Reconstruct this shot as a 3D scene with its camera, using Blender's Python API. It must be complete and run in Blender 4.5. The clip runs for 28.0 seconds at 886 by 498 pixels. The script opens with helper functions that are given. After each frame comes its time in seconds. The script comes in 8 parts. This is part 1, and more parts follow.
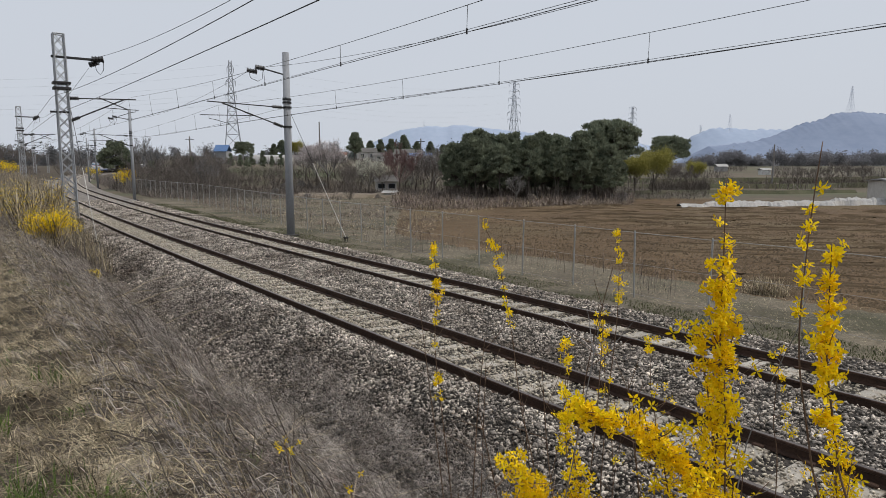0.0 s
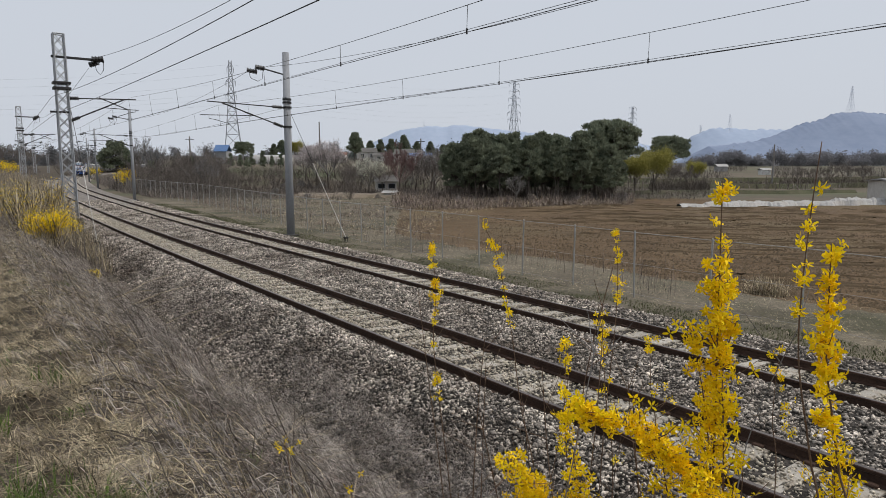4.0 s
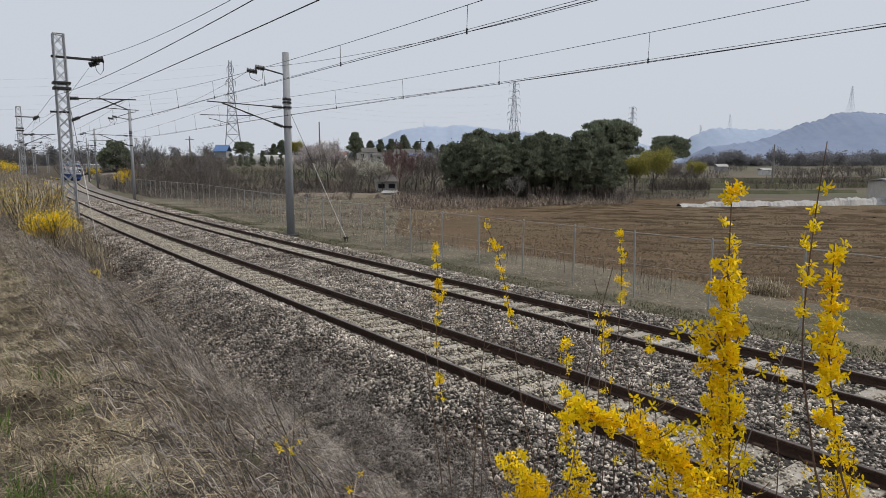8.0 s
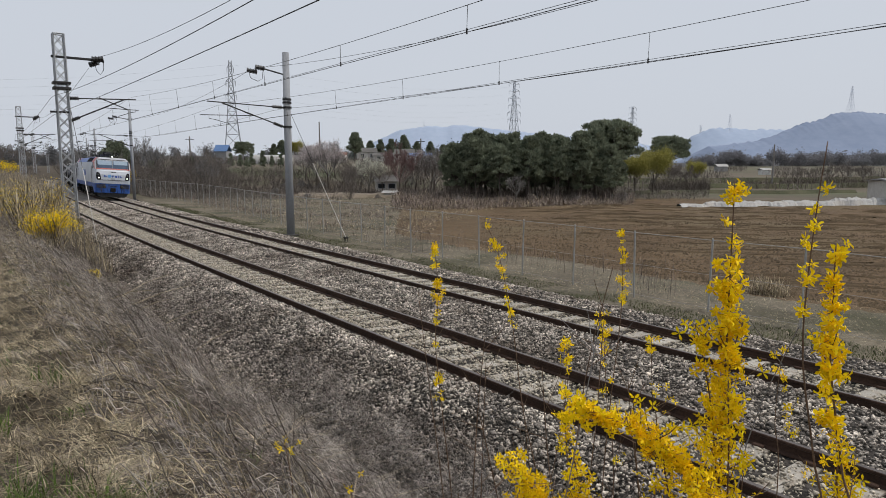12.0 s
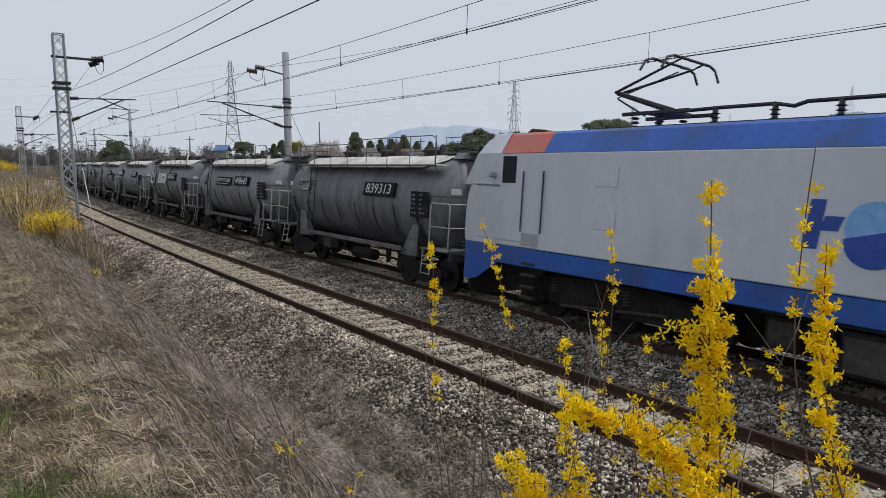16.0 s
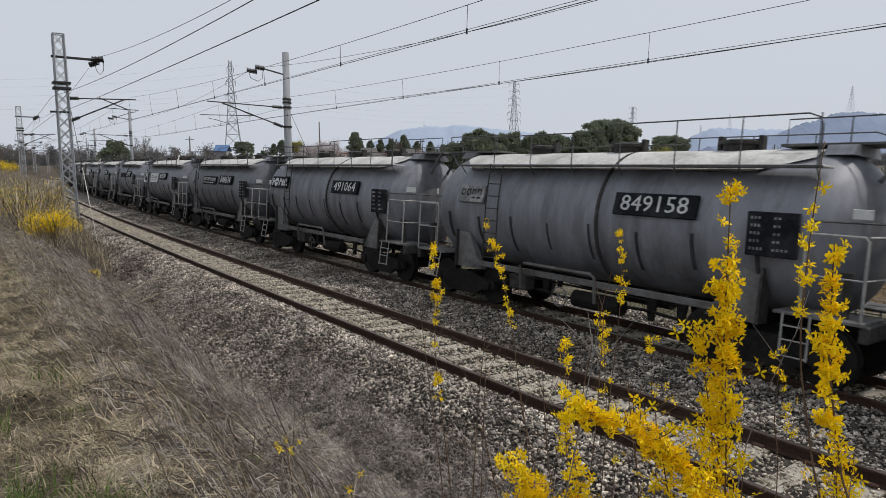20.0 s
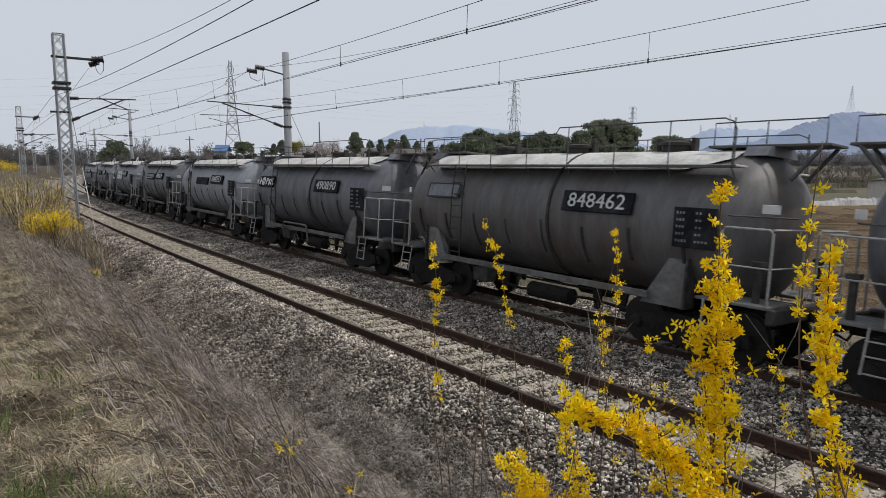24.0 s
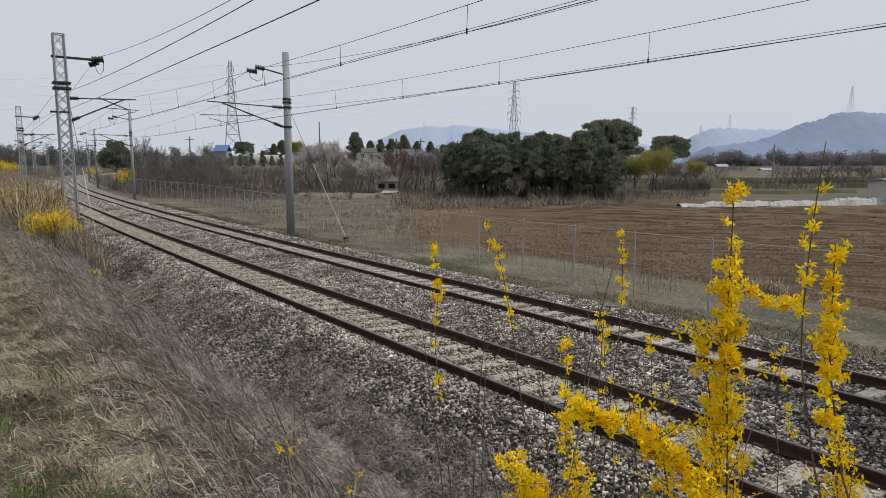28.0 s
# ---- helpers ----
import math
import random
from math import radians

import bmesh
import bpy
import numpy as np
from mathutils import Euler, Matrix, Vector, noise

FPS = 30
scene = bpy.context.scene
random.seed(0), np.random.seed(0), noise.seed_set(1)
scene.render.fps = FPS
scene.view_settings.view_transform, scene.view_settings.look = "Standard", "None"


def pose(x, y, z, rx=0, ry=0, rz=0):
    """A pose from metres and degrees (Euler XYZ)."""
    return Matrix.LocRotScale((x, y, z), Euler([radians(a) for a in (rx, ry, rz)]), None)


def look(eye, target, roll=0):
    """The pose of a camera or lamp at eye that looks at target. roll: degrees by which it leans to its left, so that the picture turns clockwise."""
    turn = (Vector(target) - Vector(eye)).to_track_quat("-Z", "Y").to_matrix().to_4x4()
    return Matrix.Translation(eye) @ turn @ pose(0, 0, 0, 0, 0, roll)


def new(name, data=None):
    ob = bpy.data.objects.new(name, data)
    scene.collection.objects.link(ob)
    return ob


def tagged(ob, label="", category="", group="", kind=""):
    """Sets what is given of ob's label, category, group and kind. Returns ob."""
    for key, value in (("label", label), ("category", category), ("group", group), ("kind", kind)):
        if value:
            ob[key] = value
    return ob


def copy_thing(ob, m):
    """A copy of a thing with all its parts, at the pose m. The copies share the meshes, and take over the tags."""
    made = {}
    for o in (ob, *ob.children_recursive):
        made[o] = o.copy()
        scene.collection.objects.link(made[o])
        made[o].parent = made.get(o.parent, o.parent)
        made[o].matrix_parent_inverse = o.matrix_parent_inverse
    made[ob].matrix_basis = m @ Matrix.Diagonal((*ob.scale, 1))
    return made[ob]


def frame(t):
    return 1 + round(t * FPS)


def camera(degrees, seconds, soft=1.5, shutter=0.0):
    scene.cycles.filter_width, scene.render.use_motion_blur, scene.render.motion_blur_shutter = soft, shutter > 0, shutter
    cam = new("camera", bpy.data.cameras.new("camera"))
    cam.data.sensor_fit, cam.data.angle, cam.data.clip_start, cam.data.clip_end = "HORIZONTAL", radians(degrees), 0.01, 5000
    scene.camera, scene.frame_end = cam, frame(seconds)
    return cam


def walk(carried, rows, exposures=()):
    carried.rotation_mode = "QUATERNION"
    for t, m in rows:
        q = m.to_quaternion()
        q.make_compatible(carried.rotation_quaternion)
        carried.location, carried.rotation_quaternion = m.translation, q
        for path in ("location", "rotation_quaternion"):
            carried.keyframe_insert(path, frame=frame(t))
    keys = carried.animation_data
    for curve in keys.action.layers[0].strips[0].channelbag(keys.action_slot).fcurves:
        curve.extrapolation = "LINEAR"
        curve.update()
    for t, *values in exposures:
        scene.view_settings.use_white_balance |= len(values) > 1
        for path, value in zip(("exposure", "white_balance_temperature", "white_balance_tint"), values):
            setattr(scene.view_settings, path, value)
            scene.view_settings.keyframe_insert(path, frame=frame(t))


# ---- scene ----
cam = camera(70.089, 28.0, soft=0.7, shutter=0.05)
EYE = (0.0, 0.0, 3.268)
STAND = look(EYE, (0.0, 10.0, 3.268 - 10 * math.tan(0.132214)), 0.1035)
walk(cam, [(0.0, STAND), (28.0, STAND)], exposures=[(0.0, 0.0), (28.0, 0.0)])

# ---- light ----
world = bpy.data.worlds.new("sky")
scene.world = world
world.use_nodes = True
wn = world.node_tree
wn.nodes.clear()
sky = wn.nodes.new("ShaderNodeTexSky")
sky.sky_type = "NISHITA"
sky.sun_disc = False
SUN_TO = Vector((0.59, -0.09, 0.95)).normalized()
sky.sun_elevation = math.asin(SUN_TO.z)
sky.sun_rotation = math.atan2(SUN_TO.x, SUN_TO.y)
sky.dust_density = 6.0
sky.air_density = 1.2
scale_sky = wn.nodes.new("ShaderNodeMix")
scale_sky.data_type = "RGBA"
scale_sky.blend_type = "MULTIPLY"
scale_sky.inputs["Factor"].default_value = 1.0
scale_sky.inputs["B"].default_value = (0.06, 0.06, 0.06, 1)
haze = wn.nodes.new("ShaderNodeMix")
haze.data_type = "RGBA"
haze.inputs["Factor"].default_value = 0.85
haze.inputs["B"].default_value = (0.668, 0.712, 0.79, 1)
back = wn.nodes.new("ShaderNodeBackground")
back.inputs["Strength"].default_value = 1.0
wout = wn.nodes.new("ShaderNodeOutputWorld")
wn.links.new(sky.outputs["Color"], scale_sky.inputs["A"])
wn.links.new(scale_sky.outputs["Result"], haze.inputs["A"])
wn.links.new(haze.outputs["Result"], back.inputs["Color"])
wn.links.new(back.outputs["Background"], wout.inputs["Surface"])
sun_data = bpy.data.lights.new("sun", "SUN")
sun_data.energy = 2.0
sun_data.angle = radians(2.0)
sun_data.color = (1.0, 0.95, 0.89)
sun = new("sun", sun_data)
sun.matrix_world = look(SUN_TO * 100, (0, 0, 0))


# ---- materials ----
def ramp(nt, fac, stops):
    r = nt.nodes.new("ShaderNodeValToRGB")
    r.color_ramp.elements[0].position, r.color_ramp.elements[1].position = stops[0][0], stops[-1][0]
    for pos, _ in stops[1:-1]:
        r.color_ramp.elements.new(pos)
    for e, (_, c) in zip(r.color_ramp.elements, stops):
        e.color = (*c, 1)
    nt.links.new(fac, r.inputs["Fac"])
    return r.outputs["Color"]


def noise_out(nt, coord, scale, detail=4.0, rough=0.6):
    n = nt.nodes.new("ShaderNodeTexNoise")
    n.inputs["Scale"].default_value = scale
    n.inputs["Detail"].default_value = detail
    n.inputs["Roughness"].default_value = rough
    nt.links.new(coord, n.inputs["Vector"])
    return n.outputs["Fac"]


def mixed(nt, fac, a, b, blend="MIX"):
    m = nt.nodes.new("ShaderNodeMix")
    m.data_type = "RGBA"
    m.blend_type = blend
    for key, val in (("Factor", fac), ("A", a), ("B", b)):
        if isinstance(val, bpy.types.NodeSocket):
            nt.links.new(val, m.inputs[key])
        elif key == "Factor":
            m.inputs[key].default_value = val
        else:
            m.inputs[key].default_value = (*val, 1)
    return m.outputs["Result"]


def material(name, dark, light, coarse=1.0, fine=12.0, rough=0.8, metal=0.0, bump=0.2, stain=None, stain_scale=0.6,
             stretch=(1, 1, 1), island=0.0, each=0.0, translucent=0.0, world_space=False, lo=0.35, hi=0.65):
    m = bpy.data.materials.new(name)
    m.use_nodes = True
    nt = m.node_tree
    bsdf = nt.nodes["Principled BSDF"]
    tc = nt.nodes.new("ShaderNodeTexCoord")
    mp = nt.nodes.new("ShaderNodeMapping")
    mp.inputs["Scale"].default_value = stretch
    if world_space:
        geo = nt.nodes.new("ShaderNodeNewGeometry")
        nt.links.new(geo.outputs["Position"], mp.inputs["Vector"])
    else:
        nt.links.new(tc.outputs["Object"], mp.inputs["Vector"])
    co = mp.outputs["Vector"]
    a = noise_out(nt, co, coarse, 5.0)
    b = noise_out(nt, co, fine, 4.0, 0.7)
    add = nt.nodes.new("ShaderNodeMath")
    add.operation = "MULTIPLY_ADD"
    add.inputs[1].default_value = 0.5
    nt.links.new(a, add.inputs[0])
    half = nt.nodes.new("ShaderNodeMath")
    half.operation = "MULTIPLY"
    half.inputs[1].default_value = 0.5
    nt.links.new(b, half.inputs[0])
    nt.links.new(half.outputs[0], add.inputs[2])
    col = ramp(nt, add.outputs[0], [(lo, dark), (hi, light)])
    if stain:
        s = noise_out(nt, co, stain_scale, 6.0, 0.65)
        sr = ramp(nt, s, [(0.48, (0, 0, 0)), (0.66, (1, 1, 1))])
        col = mixed(nt, sr, col, stain)
    if island > 0:
        g = nt.nodes.new("ShaderNodeNewGeometry")
        v = ramp(nt, g.outputs["Random Per Island"], [(0.0, (1 - island,) * 3), (1.0, (1 + island,) * 3)])
        col = mixed(nt, 1.0, col, v, "MULTIPLY")
    if each > 0:
        oi = nt.nodes.new("ShaderNodeObjectInfo")
        v = ramp(nt, oi.outputs["Random"], [(0.0, (1 - each,) * 3), (1.0, (1 + each,) * 3)])
        col = mixed(nt, 1.0, col, v, "MULTIPLY")
    nt.links.new(col, bsdf.inputs["Base Color"])
    bsdf.inputs["Roughness"].default_value = rough
    bsdf.inputs["Metallic"].default_value = metal
    if rough > 0.6:
        bsdf.inputs["Specular IOR Level"].default_value = 0.25
    if bump > 0:
        bm_ = nt.nodes.new("ShaderNodeBump")
        bm_.inputs["Strength"].default_value = bump
        bm_.inputs["Distance"].default_value = 0.02
        nt.links.new(b, bm_.inputs["Height"])
        nt.links.new(bm_.outputs["Normal"], bsdf.inputs["Normal"])
    if translucent > 0:
        tr = nt.nodes.new("ShaderNodeBsdfTranslucent")
        nt.links.new(col, tr.inputs["Color"])
        mx = nt.nodes.new("ShaderNodeMixShader")
        mx.inputs["Fac"].default_value = translucent
        out = nt.nodes["Material Output"]
        nt.links.new(bsdf.outputs["BSDF"], mx.inputs[1])
        nt.links.new(tr.outputs["BSDF"], mx.inputs[2])
        nt.links.new(mx.outputs["Shader"], out.inputs["Surface"])
    return m


def plain_glow(name, colour, strength):
    m = bpy.data.materials.new(name)
    m.use_nodes = True
    b = m.node_tree.nodes["Principled BSDF"]
    b.inputs["Base Color"].default_value = (*colour, 1)
    b.inputs["Emission Color"].default_value = (*colour, 1)
    b.inputs["Emission Strength"].default_value = strength
    return m


M = {}
M["soil"] = material("ploughed soil", (0.074, 0.048, 0.025), (0.153, 0.102, 0.056), 0.25, 3.5, 0.95, bump=0.8, stain=(0.128, 0.096, 0.053), stain_scale=0.07, world_space=True)


def furrows(m, turn, scale, depth):
    """Plough lines: darker bands across the soil, with relief."""
    nt = m.node_tree
    bsdf = nt.nodes["Principled BSDF"]
    geo = nt.nodes.new("ShaderNodeNewGeometry")
    mp = nt.nodes.new("ShaderNodeMapping")
    mp.inputs["Rotation"].default_value = (0, 0, radians(turn))
    mp.inputs["Scale"].default_value = (0.30, 1.0, 1.0)
    nt.links.new(geo.outputs["Position"], mp.inputs["Vector"])
    w = nt.nodes.new("ShaderNodeTexNoise")
    w.inputs["Scale"].default_value = scale
    w.inputs["Detail"].default_value = 7.0
    w.inputs["Roughness"].default_value = 0.72
    nt.links.new(mp.outputs["Vector"], w.inputs["Vector"])
    col = bsdf.inputs["Base Color"].links[0].from_socket
    k = ramp(nt, w.outputs["Fac"], [(0.34, (1 - depth,) * 3), (0.45, (0.97,) * 3), (0.66, (1.18,) * 3)])
    nt.links.new(mixed(nt, 1.0, col, k, "MULTIPLY"), bsdf.inputs["Base Color"])
    b = nt.nodes.new("ShaderNodeBump")
    b.inputs["Strength"].default_value = 0.9
    b.inputs["Distance"].default_value = 0.12
    nt.links.new(w.outputs["Fac"], b.inputs["Height"])
    nt.links.new(b.outputs["Normal"], bsdf.inputs["Normal"])


furrows(M["soil"], -4, 2.6, 0.18)
M["clods"] = material("turned clods", (0.050, 0.036, 0.021), (0.118, 0.084, 0.050), 0.6, 8.0, 0.95, bump=0.8, world_space=True)
M["straw_ground"] = material("dry grass ground", (0.016, 0.013, 0.010), (0.14, 0.115, 0.080), 5.0, 70.0, 0.95, bump=1.0, stain=(0.08, 0.064, 0.05), stain_scale=0.35, world_space=True)
M["verge"] = material("weedy verge", (0.055, 0.046, 0.032), (0.225, 0.192, 0.140), 0.35, 7.0, 0.95, bump=0.6, stain=(0.060, 0.060, 0.032), stain_scale=0.3, world_space=True)
M["pale_earth"] = material("pale trodden earth", (0.17, 0.135, 0.098), (0.30, 0.25, 0.19), 0.6, 6.0, 0.95, bump=0.5, stain=(0.13, 0.11, 0.075), stain_scale=0.5, world_space=True)
M["terrace"] = material("weedy terrace", (0.040, 0.046, 0.024), (0.115, 0.112, 0.065), 0.3, 5.0, 0.95, bump=0.6, stain=(0.10, 0.085, 0.058), stain_scale=0.2, world_space=True)
M["far_land"] = material("far fields", (0.075, 0.062, 0.044), (0.16, 0.13, 0.094), 0.03, 0.4, 0.95, bump=0.3, stain=(0.10, 0.12, 0.06), stain_scale=0.02, world_space=True, stretch=(1, 3, 1))
# almost black: shade in the gaps between loose stones, put into the colour
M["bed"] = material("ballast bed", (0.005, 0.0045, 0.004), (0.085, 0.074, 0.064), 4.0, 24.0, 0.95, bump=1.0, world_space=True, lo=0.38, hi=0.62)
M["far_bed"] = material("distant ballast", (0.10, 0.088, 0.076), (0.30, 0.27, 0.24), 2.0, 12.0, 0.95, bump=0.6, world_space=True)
M["stone"] = material("crushed granite", (0.085, 0.072, 0.060), (0.64, 0.57, 0.49), 3.0, 40.0, 0.9, bump=0.3, island=0.8, stain=(0.13, 0.105, 0.084), stain_scale=0.5, world_space=True, lo=0.39, hi=0.61)
M["dusty_stone"] = material("dusty ballast", (0.25, 0.215, 0.165), (0.60, 0.54, 0.44), 3.0, 40.0, 0.95, bump=0.3, island=0.5, world_space=True)
M["sleeper"] = material("weathered concrete", (0.30, 0.275, 0.235), (0.50, 0.465, 0.41), 1.5, 30.0, 0.9, bump=0.4, each=0.15, stain=(0.30, 0.25, 0.19), stain_scale=2.0)
M["rail"] = material("rusty rail", (0.030, 0.018, 0.013), (0.085, 0.050, 0.035), 2.0, 30.0, 0.7, 0.2, bump=0.3)
M["rail_head"] = material("worn rail head", (0.09, 0.07, 0.06), (0.20, 0.17, 0.15), 1.0, 20.0, 0.42, 0.7, bump=0.1)
M["galv"] = material("galvanised steel", (0.27, 0.28, 0.29), (0.44, 0.45, 0.46), 1.0, 20.0, 0.55, 0.5, bump=0.1)
M["fence_steel"] = material("dull fence steel", (0.27, 0.265, 0.25), (0.45, 0.445, 0.425), 1.0, 20.0, 0.7, 0.3, bump=0.1)
M["mesh_wire"] = material("weathered mesh wire", (0.10, 0.095, 0.085), (0.20, 0.19, 0.17), 1.0, 20.0, 0.8, 0.2, bump=0.0)
M["pole_concrete"] = material("pole concrete", (0.22, 0.23, 0.245), (0.34, 0.35, 0.365), 0.8, 14.0, 0.85, bump=0.25, stretch=(3, 3, 0.5))
M["black_metal"] = material("dark fittings", (0.012, 0.012, 0.013), (0.045, 0.044, 0.044), 2.0, 18.0, 0.6, 0.3, bump=0.1)
M["wire"] = material("overhead wire", (0.025, 0.024, 0.024), (0.06, 0.058, 0.055), 1.0, 10.0, 0.6, 0.5, bump=0.0)
M["ceramic"] = material("dark insulator", (0.012, 0.011, 0.012), (0.030, 0.028, 0.028), 2.0, 10.0, 0.3, bump=0.0)
M["stay_rod"] = material("pale stay rod", (0.42, 0.40, 0.37), (0.60, 0.58, 0.54), 2.0, 20.0, 0.6, 0.2, bump=0.1)

# train
M["tank"] = material("cement-dusted tank", (0.104, 0.106, 0.118), (0.212, 0.216, 0.236), 0.8, 7.0, 0.54, 0.2, bump=0.04, each=0.22, stain=(0.066, 0.066, 0.069), stain_scale=1.3, stretch=(1.0, 0.5, 0.28))
M["tank_dark"] = material("grimy brown-grey tank", (0.064, 0.061, 0.061), (0.145, 0.138, 0.138), 0.8, 7.0, 0.54, 0.2, bump=0.04, stain=(0.075, 0.060, 0.050), stain_scale=1.3, stretch=(1.0, 0.5, 0.28))
M["tank_pale"] = material("paler dusty tank", (0.205, 0.215, 0.235), (0.315, 0.326, 0.35), 0.8, 7.0, 0.55, 0.15, bump=0.04, stain=(0.16, 0.164, 0.174), stain_scale=1.3, stretch=(1.0, 0.5, 0.28))
M["tank_mid"] = material("dusty grey tank", (0.150, 0.154, 0.172), (0.255, 0.260, 0.286), 0.8, 7.0, 0.54, 0.2, bump=0.04, stain=(0.105, 0.106, 0.112), stain_scale=1.3, stretch=(1.0, 0.5, 0.28))
M["dust"] = material("cement crust", (0.40, 0.39, 0.37), (0.66, 0.65, 0.62), 1.6, 14.0, 0.95, bump=0.5, stain=(0.33, 0.32, 0.30), stain_scale=1.2)
M["frame_dirt"] = material("dusty underframe", (0.018, 0.017, 0.016), (0.085, 0.082, 0.079), 1.2, 10.0, 0.85, 0.1, bump=0.3, stain=(0.045, 0.04, 0.035), stain_scale=1.6)
M["sill_dust"] = material("pale dusty sill", (0.085, 0.083, 0.081), (0.21, 0.205, 0.198), 1.2, 10.0, 0.85, 0.1, bump=0.3, stain=(0.09, 0.08, 0.07), stain_scale=1.3)
M["saddle_dust"] = material("pale dusty steel", (0.085, 0.084, 0.083), (0.22, 0.217, 0.212), 1.4, 10.0, 0.85, 0.1, bump=0.25, stain=(0.12, 0.11, 0.10), stain_scale=1.8)
M["bogie"] = material("grimy bogie", (0.006, 0.0055, 0.005), (0.028, 0.026, 0.024), 1.5, 12.0, 0.85, 0.2, bump=0.3)
M["tyre"] = material("wheel steel", (0.007, 0.0065, 0.006), (0.022, 0.020, 0.018), 2.0, 15.0, 0.6, 0.4, bump=0.1)
M["rail_paint"] = material("grey handrail paint", (0.20, 0.196, 0.188), (0.40, 0.39, 0.37), 2.0, 20.0, 0.6, bump=0.1)
M["top_rail"] = material("dark roof handrail", (0.05, 0.05, 0.05), (0.14, 0.14, 0.135), 2.0, 20.0, 0.7, 0.2, bump=0.1)
M["streak"] = material("dark run-off streak", (0.022, 0.022, 0.025), (0.060, 0.061, 0.067), 2.0, 12.0, 0.7, 0.1, bump=0.04)
M["board_black"] = material("black board", (0.004, 0.0045, 0.007), (0.013, 0.014, 0.019), 1.5, 10.0, 0.92, bump=0.05, stain=(0.03, 0.03, 0.032), stain_scale=3.0)
M["board_white"] = material("white board", (0.50, 0.50, 0.48), (0.68, 0.68, 0.66), 1.5, 10.0, 0.6, bump=0.05, stain=(0.40, 0.39, 0.37), stain_scale=3.0)
M["board_faded"] = material("faded board", (0.13, 0.13, 0.13), (0.22, 0.22, 0.22), 3.0, 14.0, 0.8, bump=0.1, stain=(0.36, 0.35, 0.33), stain_scale=4.0)
M["letter"] = material("white lettering", (0.42, 0.42, 0.41), (0.66, 0.66, 0.64), 3.0, 20.0, 0.7, bump=0.0)
M["loco_white"] = material("grimy white paint", (0.485, 0.512, 0.565), (0.575, 0.600, 0.650), 0.5, 8.0, 0.4, bump=0.03, stain=(0.43, 0.45, 0.485), stain_scale=0.5, stretch=(1, 1, 0.4))
M["loco_blue"] = material("blue paint", (0.010, 0.068, 0.31), (0.020, 0.105, 0.42), 0.7, 8.0, 0.4, bump=0.03, stain=(0.03, 0.06, 0.16), stain_scale=0.8)
M["loco_red"] = material("faded red paint", (0.42, 0.075, 0.06), (0.55, 0.12, 0.095), 0.7, 8.0, 0.45, bump=0.03, stain=(0.40, 0.14, 0.12), stain_scale=0.9)
M["loco_grey"] = material("grey cab trim", (0.26, 0.27, 0.28), (0.36, 0.37, 0.38), 1.0, 10.0, 0.5, bump=0.03)
M["screen_frame"] = material("light grey cab paint", (0.38, 0.39, 0.41), (0.47, 0.48, 0.50), 0.8, 9.0, 0.45, bump=0.03, stain=(0.34, 0.35, 0.37), stain_scale=1.0)
M["logo_blue"] = material("logo blue", (0.01, 0.045, 0.26), (0.015, 0.07, 0.36), 1.0, 8.0, 0.45, bump=0.0)
M["logo_sky"] = material("logo pale blue", (0.10, 0.28, 0.62), (0.22, 0.45, 0.75), 1.0, 8.0, 0.45, bump=0.0)
M["dark_glass"] = material("side glass", (0.008, 0.010, 0.012), (0.014, 0.016, 0.020), 1.0, 4.0, 0.62, bump=0.0)
# blue of the reflected sky is mixed into the glass colour
M["windscreen"] = material("windscreen glass", (0.045, 0.075, 0.12), (0.08, 0.12, 0.18), 0.4, 2.0, 0.06, bump=0.0)
M["lamp_glass"] = plain_glow("lit headlight", (0.85, 0.84, 0.80), 0.9)
M["blind"] = material("pale upper screen panel", (0.25, 0.32, 0.40), (0.34, 0.42, 0.50), 0.6, 3.0, 0.12, bump=0.0)
M["lamp_dull"] = material("headlight glass", (0.07, 0.075, 0.08), (0.16, 0.165, 0.17), 4.0, 20.0, 0.15, bump=0.0)

# plants and distance
M["bark"] = material("bark", (0.050, 0.041, 0.034), (0.14, 0.118, 0.10), 3.0, 20.0, 0.9, bump=0.4)
M["twig_brown"] = material("brown twigs", (0.095, 0.080, 0.070), (0.235, 0.205, 0.182), 1.0, 8.0, 0.9, bump=0.0, island=0.3)
M["twig_grey"] = material("grey twigs", (0.12, 0.112, 0.106), (0.27, 0.255, 0.24), 1.0, 8.0, 0.9, bump=0.0, island=0.3)
M["twig_red"] = material("reddish twigs", (0.14, 0.09, 0.085), (0.25, 0.165, 0.155), 1.0, 8.0, 0.9, bump=0.0, island=0.3)
M["blossom"] = material("pale blossom", (0.40, 0.34, 0.33), (0.62, 0.56, 0.54), 1.0, 8.0, 0.9, bump=0.0, island=0.3)
M["blossom_white"] = material("white blossom", (0.48, 0.47, 0.38), (0.66, 0.65, 0.55), 1.0, 8.0, 0.9, bump=0.0, island=0.3)
M["pine"] = material("pine needles", (0.080, 0.101, 0.070), (0.300, 0.325, 0.222), 0.8, 3.0, 0.85, bump=0.0, island=0.22, world_space=True, translucent=0.3)
M["willow"] = material("fresh willow leaves", (0.24, 0.22, 0.05), (0.40, 0.37, 0.11), 0.5, 3.0, 0.8, bump=0.0, island=0.3, translucent=0.3)
M["forsythia"] = material("forsythia petals", (0.95, 0.62, 0.003), (1.0, 0.80, 0.012), 3.0, 30.0, 0.7, bump=0.0, island=0.15, translucent=0.35)
M["forsythia_stem"] = material("forsythia bark", (0.075, 0.045, 0.028), (0.20, 0.13, 0.085), 6.0, 60.0, 0.85, bump=0.2)
